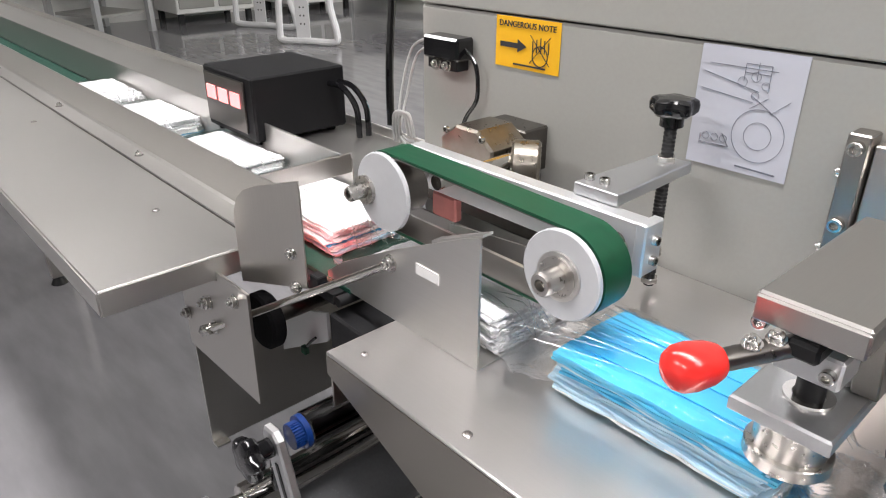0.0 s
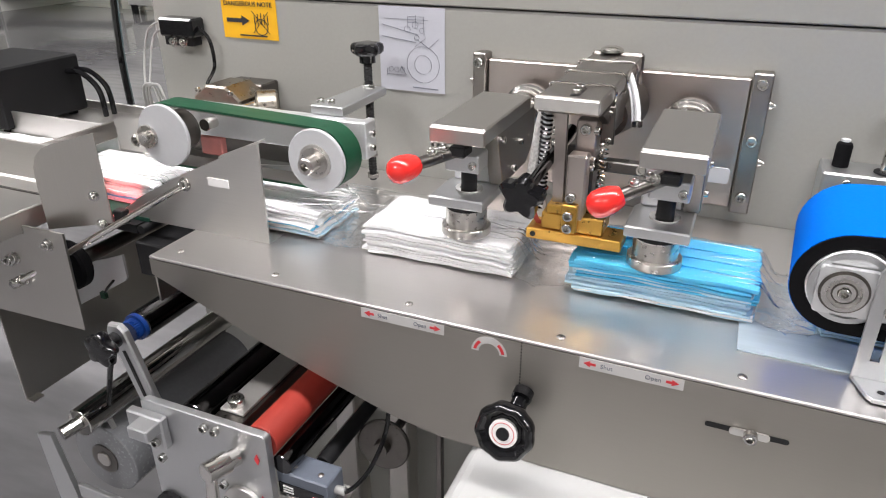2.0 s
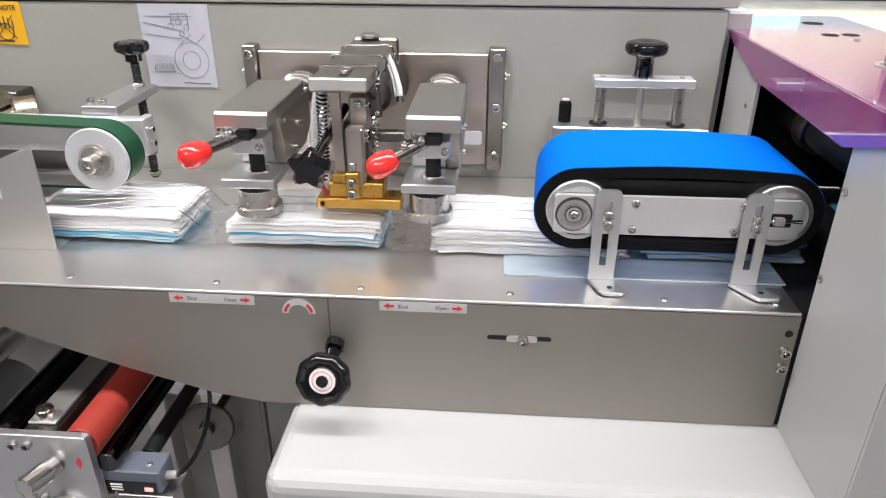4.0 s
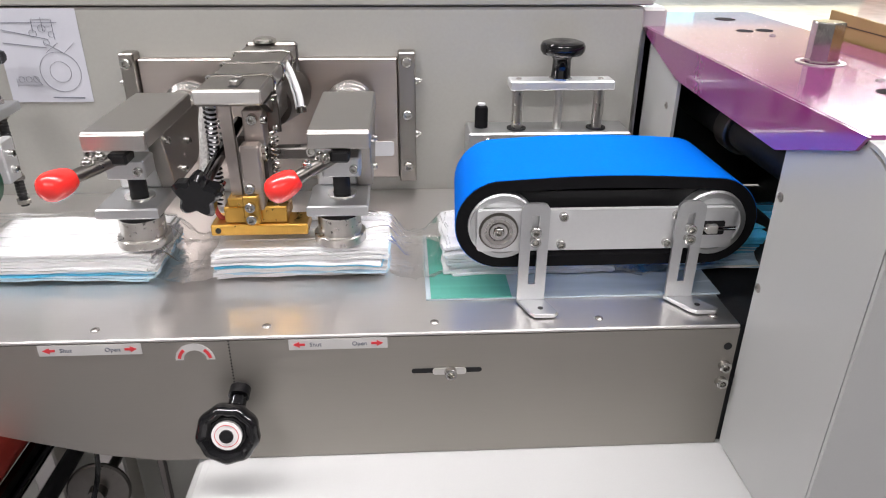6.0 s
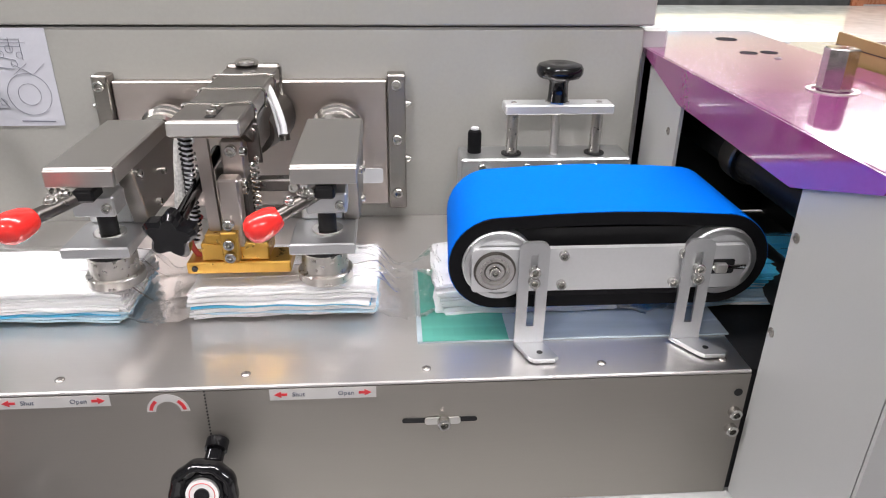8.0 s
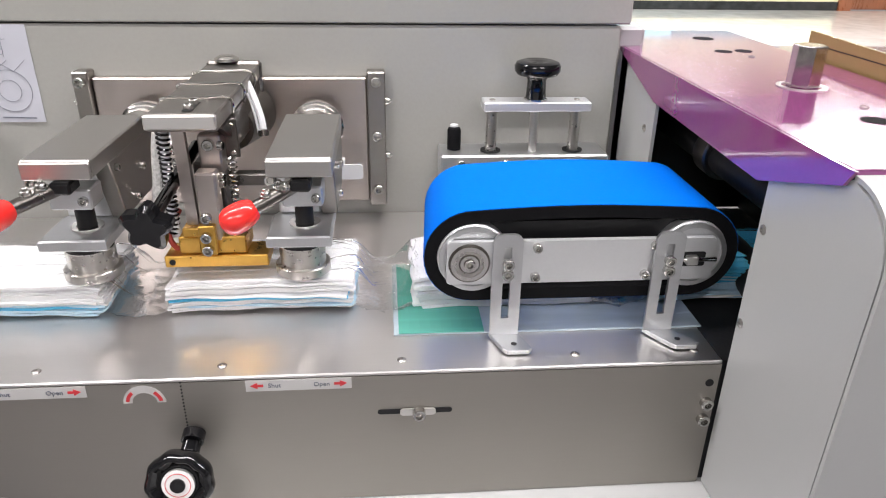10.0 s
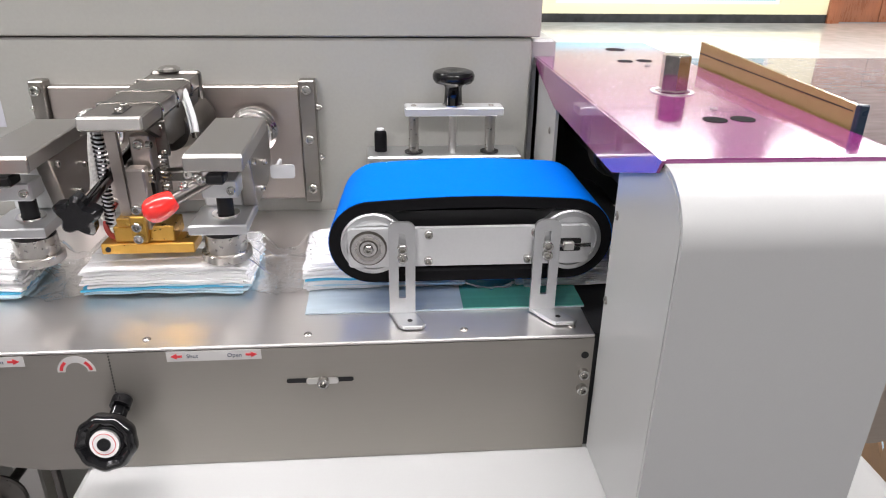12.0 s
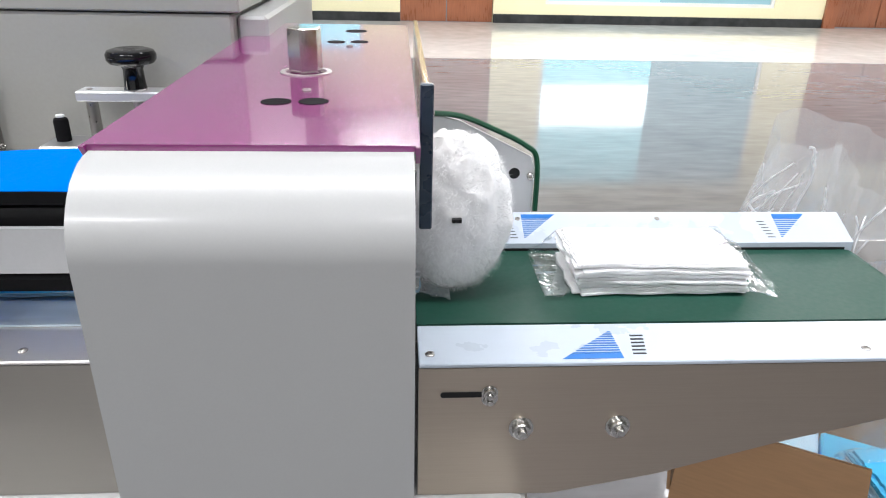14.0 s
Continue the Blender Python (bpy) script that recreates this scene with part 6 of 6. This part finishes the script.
def carton():
    """An open carton turned a little on the floor, filled with packs that dropped off the belt."""
    c = thing("cardboard_box", (1.30, 0.47, 0.0), "open brown cardboard box with hand slots under the outfeed belt", "cardboard box")
    turn = pose(1.30, 0.56, 0, 0, 0, -30)
    t, W, D, H = 0.005, 0.42, 0.52, 0.56

    def put(nm, bm, m, label=""):
        bm.transform(turn)
        return part(nm, bm, m, c, label)
    put("base", box(B(), 0, W, 0, D, 0.0, t), CARD)
    put("side", box(B(), 0, t, t, 0.10, t, H), CARD)
    put("side", box(B(), 0, t, 0.19, D - t, t, H), CARD)
    put("side", box(B(), 0, t, 0.10, 0.19, t, 0.465), CARD)
    put("side", box(B(), 0, t, 0.10, 0.19, 0.487, H), CARD)
    put("side", box(B(), W - t, W, t, D - t, t, H), CARD)
    put("side", box(B(), 0, W, 0, t, t, H), CARD)
    put("side", box(B(), 0, W, D - t, D, t, H), CARD)

    def flap(a, b, up, out, lean):
        """A flap hinged on the rim from a to b, raised by up and leaning out."""
        bm = B()
        a, b, out = Vector(a), Vector(b), Vector(out)
        k = (b - a) * 0.08
        top = Vector((0, 0, up)) + out * lean
        q = [a, b, b + top - k, a + top + k * 0.3]
        vs = [bm.verts.new(p + out * o) for o in (0.0, 0.004) for p in q]
        for f in ((3, 2, 1, 0), (4, 5, 6, 7), (0, 1, 5, 4), (1, 2, 6, 5), (2, 3, 7, 6), (3, 0, 4, 7)):
            bm.faces.new([vs[i] for i in f])
        return bm
    put("flap", flap((0.0, 0, H), (0.21, 0, H), 0.13, (0, -1, 0), 0.02), CARD, "torn card flap standing up")
    put("flap", flap((0, 0.0, H), (0, D - 0.01, H), 0.09, (-1, 0, 0), 0.01), CARD)
    put("flap", flap((W, 0.01, H), (W, D - 0.01, H), 0.02, (1, 0, 0), 0.13), CARD)
    rng = random.Random(31)
    put("liner", slab(B(), [(0.21, 0.0), (0.455, 0.0), (0.45, 0.0), (0.45, 0.02), (0.43, 0.06), (0.25, 0.05), (0.22, 0.02)], "z", H - 0.02, H + 0.004), MASK_WHITE, "white plastic liner over the rim")
    put("lower_packs", box(B(), 0.02, 0.40, 0.02, 0.50, 0.006, 0.2628, 0.006), MASK_PALE, "pale blue packs deep in the box")
    for i in range(6, 9):
        for u, v in ((0.11, 0.09), (0.11, 0.25), (0.11, 0.42), (0.305, 0.09), (0.305, 0.25), (0.305, 0.42)):
            z = 0.006 + i * 0.043
            du, dv = rng.uniform(-0.008, 0.008), rng.uniform(-0.02, 0.02)
            put("pack", box(B(), u - 0.088 + du, u + 0.088 + du, v - 0.05 + dv, v + 0.05 + dv, z, z + 0.0425, 0.004), MASK_BLUE if (i + int(u * 10)) % 3 else MASK_PALE)


# ---- things far off on the floor ----
def white_frame(xa, ya, xb, yb):
    """A white enamelled tube loop with a slotted middle plate, one leg frame of far shelving."""
    c = thing("white_stand", ((xa + xb) / 2, (ya + yb) / 2, 0), "white enamelled tube stand with a slotted plate, across the floor", "stand", "white stands across the hall")
    a, b = Vector((xa, ya, 0)), Vector((xb, yb, 0))
    d = b - a
    up = Vector((0, 0, 1))
    pts = [a + up * 0.95 - d * 0.08, a + up * 0.5 + d * 0.02, a + up * 0.12, a + d * 0.06 + up * 0.035, a + d * 0.5 + up * 0.035, a + d * 0.94 + up * 0.035, b + up * 0.12, b - d * 0.10 + up * 0.45, b - d * 0.02 + up * 0.95]
    part("tube_loop", tube(B(), pts, 0.035, 10, 6), WHITE_ENAMEL, c)
    n = d.normalized()
    m = a + d * 0.42
    pl = B()
    q = [m - n * 0.075, m + n * 0.075]
    side = Vector((-n.y, n.x, 0)) * 0.006
    vs = [pl.verts.new(p + side * k + up * z) for z in (0.06, 0.95) for p, k in ((q[0], 1), (q[1], 1), (q[1], -1), (q[0], -1))]
    for f in ((0, 1, 2, 3), (7, 6, 5, 4), (0, 4, 5, 1), (1, 5, 6, 2), (2, 6, 7, 3), (3, 7, 4, 0)):
        pl.faces.new([vs[i] for i in f])
    part("middle_plate", pl, WHITE_ENAMEL, c)
    sl = B()
    for k in range(9):
        z = 0.2 + 0.08 * k
        if k % 4 != 3:
            for off in (-0.02, 0.02):
                p = m + n * off + up * z
                cyl(sl, p - side * 1.2, p + side * 1.2, 0.009, 6)
    part("slots", sl, BLACK_MATT, c)


def far_machine(x, y, w, d, h, turn=0):
    m = thing("work_bench", (x, y, 0), "pale grey metal workbench with dark drawers far off", "workbench", "benches across the hall")
    part("worktop", box(B(), x - w / 2, x + w / 2, y - d / 2, y + d / 2, h - 0.04, h, 0.004), CREAM_PAINT, m)
    for a in (-1, 1):
        for b in (-1, 1):
            part("leg", box(B(), x + a * (w / 2 - 0.06) - 0.03, x + a * (w / 2 - 0.06) + 0.03, y + b * (d / 2 - 0.06) - 0.03, y + b * (d / 2 - 0.06) + 0.03, 0, h - 0.041), CREAM_PAINT, m)
    part("lower_shelf", box(B(), x - w / 2 + 0.1, x + w / 2 - 0.1, y - d / 2 + 0.1, y + d / 2 - 0.1, 0.2, 0.23), GREY_PAINT, m)
    part("drawer_box", box(B(), x - w / 4, x + w / 4, y - d / 2 + 0.02, y + d / 2 - 0.1, h - 0.32, h - 0.042, 0.004), BLACK_BOX, m)
    m.rotation_euler = (0, 0, radians(turn))


def far_cabinet(x, y, h):
    m = thing("metal_cabinet", (x, y, 0), "beige metal cabinet on dark feet, far across the hall", "cabinet", "cabinets across the hall")
    part("body", box(B(), x - 0.35, x + 0.35, y - 0.5, y + 0.5, 0.12, h, 0.01), WALL_WHITE, m)
    for k in (-0.24, 0.26):
        part("door", box(B(), x + 0.351, x + 0.366, y + k - 0.23, y + k + 0.21, 0.18, h - 0.06, 0.004), GREY_PAINT, m)
    for a in (-0.3, 0.3):
        for b in (-0.44, 0.44):
            part("foot", box(B(), x + a - 0.03, x + a + 0.03, y + b - 0.03, y + b + 0.03, 0, 0.12), BLACK_MATT, m)


def levelling_foot():
    f = thing("levelling_foot", (-2.5, 0.69, 0), "brass levelling foot of a machine leg", "machine foot")
    part("pad", cyl(B(), (-2.5, 0.69, 0), (-2.5, 0.69, 0.03), 0.07, 24, 0.05), GOLD, f)
    part("stem", cyl(B(), (-2.5, 0.69, 0.03), (-2.5, 0.69, 0.7), 0.02, 14), STEEL, f)


# ---- the mask stacks that travel ----
def mask_mesh(i, material):
    """One flat pleated face mask, 175 by 95 mm, with uneven welded edges."""
    rng = random.Random(100 + i)
    bm = B()
    nx, ny = 14, 40
    L, W, T = 0.087, 0.047, 0.0023
    ph = rng.uniform(0, 6)
    top, bot = [], []
    for a in range(nx + 1):
        u = -1 + 2 * a / nx
        rt, rb = [], []
        for c in range(ny + 1):
            v = -1 + 2 * c / ny
            x = u * (L + (0.0010 * math.sin(c * 0.35 + ph) + 0.0009 * rng.uniform(-1, 1)) * (abs(u) > 0.99))
            y = v * (W + (0.0012 * math.sin(a * 1.3 + ph * 2)) * (abs(v) > 0.99))
            s = ((v + 1) * 2.0 + 1e-6) % 1.0
            if s < 0.06 and abs(v) < 0.8:
                y -= 0.0032
            s = 1 - s
            pleat = 0.0020 * s * (0.35 + 0.65 * (1 - u * u)) if abs(v) < 0.8 else 0.0
            wave = 0.0007 * math.sin(3 * u + ph) * math.cos(2.2 * v + ph) - 0.0012 * max(0, abs(u) - 0.8) * 5 * rng.uniform(0.2, 1)
            rt.append(bm.verts.new((x, y, T / 2 + pleat + wave)))
            rb.append(bm.verts.new((x, y, -T / 2 + wave)))
        top.append(rt)
        bot.append(rb)
    for a in range(nx):
        for c in range(ny):
            bm.faces.new((top[a][c], top[a + 1][c], top[a + 1][c + 1], top[a][c + 1])).smooth = True
            bm.faces.new((bot[a][c], bot[a][c + 1], bot[a + 1][c + 1], bot[a + 1][c])).smooth = True
    for a in range(nx):
        bm.faces.new((top[a][0], bot[a][0], bot[a + 1][0], top[a + 1][0]))
        bm.faces.new((top[a][ny], top[a + 1][ny], bot[a + 1][ny], bot[a][ny]))
    for c in range(ny):
        bm.faces.new((top[0][c], top[0][c + 1], bot[0][c + 1], bot[0][c]))
        bm.faces.new((top[nx][c], bot[nx][c], bot[nx][c + 1], top[nx][c + 1]))
    return mesh_of("mask", bm, material)


PITCH = 0.24
STACK_Y, STACK_Z = 0.5625, 0.8646
MASK_KINDS = {"w": [mask_mesh(i, MASK_WHITE) for i in range(3)], "b": [mask_mesh(5 + i, MASK_BLUE) for i in range(3)], "l": [mask_mesh(10 + i, MASK_PALE) for i in range(2)], "p": [mask_mesh(15 + i, MASK_PINK) for i in range(2)]}
LAYERS = {
    4: ("llllbblbblbbbbbb", "stack of sky blue masks in clear film"),
    3: ("lllllblblbbbbbbb", "stack of sky blue masks in clear film"),
    2: ("lllwllblblbbbbbb", "stack of sky blue masks in clear film"),
    1: ("lwlllllblblbbbbb", "stack of sky blue masks in clear film"),
    0: ("wwwwwwwwwwwwwwww", "stack of white masks in clear film"),
    -1: ("wwlwwwbbwwwwwwww", "stack of white masks with blue ones in clear film"),
    -2: ("lllblwwwwwwwwwww", "stack of white masks over pale blue ones in clear film"),
    -3: ("lllbwwwwwwwwwwww", "stack of white masks over pale blue ones in clear film"),
    -4: ("wwwwwwwwwwwwwwww", "stack of white masks in clear film"),
}


def film_sleeve(seed):
    """The clear film round one stack, pinched and creased between stacks."""
    rng = random.Random(seed)
    bm = B()
    n, m = 40, 28
    rows = []
    for i in range(n + 1):
        u = -1 + 2 * i / n
        x = u * PITCH / 2
        k = max(0.0, min(1.0, (abs(x) - 0.088) / 0.024))
        k = k * k * (3 - 2 * k)
        hw = 0.050 + 0.006 * k + 0.002 * math.sin(i * 1.7 + seed)
        h = 0.0375 * (1 - k) + 0.010 * k
        row = []
        for c in range(m):
            a = 2 * math.pi * c / m
            cx, sx = math.cos(a), math.sin(a)
            e = 0.35
            y = hw * math.copysign(abs(cx) ** e, cx)
            z = h / 2 + h / 2 * math.copysign(abs(sx) ** e, sx)
            crease = (0.0010 + 0.0022 * k) * (math.sin(9 * u * 3 + 2.1 * c + seed) * 0.5 + rng.uniform(-0.5, 0.5))
            if z < 0.002:
                crease = 0
            row.append(bm.verts.new((x, y * (1 - 0.02 * rng.uniform(0, 1)), z + max(-z, crease))))
        rows.append(row)
    for i in range(n):
        for c in range(m):
            bm.faces.new((rows[i][c], rows[i][(c + 1) % m], rows[i + 1][(c + 1) % m], rows[i + 1][c])).smooth = True
    me = bpy.data.meshes.new("film")
    bm.to_mesh(me)
    bm.free()
    me.materials.append(FILM)
    return me


def film_crease(seed):
    """Taut folds that run through the film from the end of a stack to the next."""
    rng = random.Random(seed)
    bm = B()
    for k in range(9):
        y0 = rng.uniform(-0.046, 0.046)
        y1 = max(-0.05, min(0.05, y0 * 0.6 + rng.uniform(-0.025, 0.025)))
        xa, xb = 0.060 + rng.uniform(-0.03, 0.025), 0.116 + rng.uniform(-0.012, 0.004)
        w = rng.uniform(0.0004, 0.0011)
        rows = []
        for i in range(9):
            f = i / 8
            x = xa + (xb - xa) * f
            d = max(0.0, min(1.0, (x - 0.088) / 0.024))
            z = 0.0395 - 0.026 * d * d * (3 - 2 * d) + 0.001 * math.sin(5 * f + k)
            y = y0 + (y1 - y0) * f + 0.0012 * math.sin(4 * f + k * 2)
            q = w * math.sin(math.pi * (0.06 + 0.88 * f))
            rows.append([bm.verts.new((x, y - q, z - q * 0.6)), bm.verts.new((x, y, z + q * 0.6)), bm.verts.new((x, y + q, z - q * 0.6))])
        for i in range(8):
            for c in range(2):
                bm.faces.new((rows[i][c], rows[i][c + 1], rows[i + 1][c + 1], rows[i + 1][c])).smooth = True
    me = bpy.data.meshes.new("crease")
    bm.to_mesh(me)
    bm.free()
    me.materials.append(CREASE)
    return me


def wrapping_film():
    """The taut film that leaves the forming plate before it closes round the stacks."""
    w = thing("wrapping_film", (-0.045, 0.5625, 0.9095), "clear film drawn taut from the forming plate", "film")
    bm = B()
    nx, ny = 24, 18
    rows = []
    for i in range(nx + 1):
        f = i / nx
        row = []
        for c in range(ny + 1):
            v = -1 + 2 * c / ny
            y = 0.5625 + v * (0.064 - 0.012 * f)
            z = 0.9105 - 0.012 * (abs(v) ** 3) * (1 - 0.3 * f) + 0.0012 * math.sin(11 * v + 2 * f) * (1 - f)
            row.append(bm.verts.new((-0.047 + 0.16 * f, y, z)))
        rows.append(row)
    for i in range(nx):
        for c in range(ny):
            bm.faces.new((rows[i][c], rows[i + 1][c], rows[i + 1][c + 1], rows[i][c + 1])).smooth = True
    part("sheet", bm, FILM, w)
    rng = random.Random(77)
    for k in range(9):
        va, vb = -0.95 + 0.2 * k + rng.uniform(-0.06, 0.06), -0.55 + 0.13 * k + rng.uniform(-0.05, 0.05)
        fa, fb = rng.uniform(0.0, 0.15), rng.uniform(0.6, 0.98)
        q = rng.uniform(0.00035, 0.0008)
        bm = B()
        rr = []
        for i in range(11):
            g = i / 10
            f = fa + (fb - fa) * g
            v = va + (vb - va) * g
            y = 0.5625 + v * (0.064 - 0.012 * f)
            z = 0.9115 - 0.012 * (abs(v) ** 3) * (1 - 0.3 * f)
            e = q * math.sin(math.pi * (0.05 + 0.9 * g))
            rr.append([bm.verts.new((-0.047 + 0.16 * f, y - e, z - e)), bm.verts.new((-0.047 + 0.16 * f, y, z + e * 0.5)), bm.verts.new((-0.047 + 0.16 * f, y + e, z - e))])
        for i in range(10):
            for c in range(2):
                bm.faces.new((rr[i][c], rr[i + 1][c], rr[i + 1][c + 1], rr[i][c + 1])).smooth = True
        part("fold", bm, CREASE, w)


# left edge of the stack 0 along the line, by time
TRAVEL = [(0.0, -0.232), (0.5, -0.165), (1.0, -0.081), (1.5, 0.001), (2.0, 0.065), (2.5, 0.150), (3.0, 0.233), (3.5, 0.304), (4.0, 0.391), (4.3, 0.438), (4.6, 0.484), (4.8, 0.4955), (5.2, 0.496), (10.3, 0.496), (10.55, 0.499), (10.75, 0.513), (11.0, 0.547), (11.5, 0.628), (12.0, 0.710), (12.5, 0.793), (13.0, 0.880), (13.5, 0.960), (14.0, 1.042)]


def carried_to(u):
    """From the line's even travel to the place: closer up in the infeed, faster on the outfeed belt."""
    if u < -0.3:
        return u - 0.08 * min(1.0, (-0.3 - u) / 0.65) ** 1.5
    return u if u < 0.96 else 0.96 + (u - 0.96) * 2.17


STACKS = {}


def mask_stacks():
    films = [film_sleeve(s) for s in (3, 8, 21)]
    creases = [film_crease(s) for s in (4, 9, 22)]
    for k, (layers, label) in LAYERS.items():
        rng = random.Random(50 + k)
        x = carried_to(TRAVEL[0][1] + k * PITCH) + 0.0875
        s = thing("mask_stack", (x, STACK_Y, STACK_Z), label, "mask stack", "mask stacks on the line")
        for i, ch in enumerate(layers):
            ob = new("mask", rng.choice(MASK_KINDS[ch]))
            ob.parent = s
            ob.location = (rng.uniform(-0.005, 0.005), rng.uniform(-0.0045, 0.0045), 0.0022 + i * (0.00233 if k > 0 else 0.00208))
            ob.rotation_euler = (rng.uniform(-0.008, 0.008), rng.uniform(-0.006, 0.006), rng.uniform(-0.03, 0.03))
        fo = new("film", films[k % 3])
        fo.parent = s
        fo.scale = (1.0, 1.0, 1.15 if k > 0 else 1.0)
        co = new("crease", creases[k % 3])
        co.parent = s
        co["kind"] = "stuff"
        fo["label"] = "clear creased wrapping film"
        STACKS[k] = s


def slice_rows(off):
    """Where a green slice lies: under the bed, up through the slot, along with the stacks, then down inside the guard."""
    def at_time(t):
        for (ta, ua), (tb, ub) in zip(TRAVEL, TRAVEL[1:]):
            if t <= tb:
                return ua + (ub - ua) * (t - ta) / (tb - ta)
        return TRAVEL[-1][1]
    rows = []
    for q in range(57):
        t = q * 0.25
        x = at_time(t) + off
        up = max(0.0, min(1.0, (x - 0.468) / 0.008)) * max(0.0, min(1.0, (0.80 - x) / 0.02))
        rows.append((t, pose(max(0.42, min(x, 0.82)) - 0.62, 0.5395 - 0.53, 0.8500 - 0.8622 + 0.0147 * up)))
    return rows


def motions():
    for ob, belt, off in SLICES:
        walk(ob, slice_rows(off))
    for k, s in STACKS.items():
        rest = 0.400 + 0.046 * (4 - k)
        rows = []
        for t, u in TRAVEL:
            x = carried_to(u + k * PITCH) + 0.0875
            f = max(0.0, min(1.0, (x - 1.56) / 0.16))
            drop = max(0.0, 2 * f - 1)
            rows.append((t, pose(min(x, 1.56) + 0.09 * min(1.0, 2 * f), STACK_Y, STACK_Z + (rest - STACK_Z) * drop)))
        walk(s, rows)


# ---- assemble ----
far_wall()
ceiling_lamps()
main_cabinet()
warning_label()
drawing_sheet()
wall_sensor()
machine_bed()
shut_open_label(0.118, 0.210)
shut_open_label(0.343, 0.434)
turn_label()
lower_cabinet()
sealing_guard()
press_roller_unit()
gear_motor()
film_former()
wall_plate()
heads()
heater_arm()
handwheel()
blue_belt_unit()
belt_lift()
carrying_belt()
infeed_conveyor()
eye_lamp()
counter_box()
mains_cable()
film_unwinder()
film_roll()
mark_sensor()
guide_disc()
output_conveyor()
brush_wheel()
poly_bag()
carton()
for q in ((-6.35, 3.87, -5.80, 4.20), (-7.75, 4.10, -7.0, 4.45), (-5.2, 5.6, -4.5, 5.9)):
    white_frame(*q)
for bx, by, w in ((-8.3, 2.75, 0.9), (-8.3, 7.2, 1.8), (-5.2, 9.2, 1.6)):
    far_machine(bx, by, w, 0.8, 0.78, 20)
for bx, by, h in ((-8.6, 4.1, 1.1), (-8.6, 5.6, 1.2), (-6.8, 7.6, 1.0)):
    far_cabinet(bx, by, h)
levelling_foot()
wrapping_film()
mask_stacks()
motions()
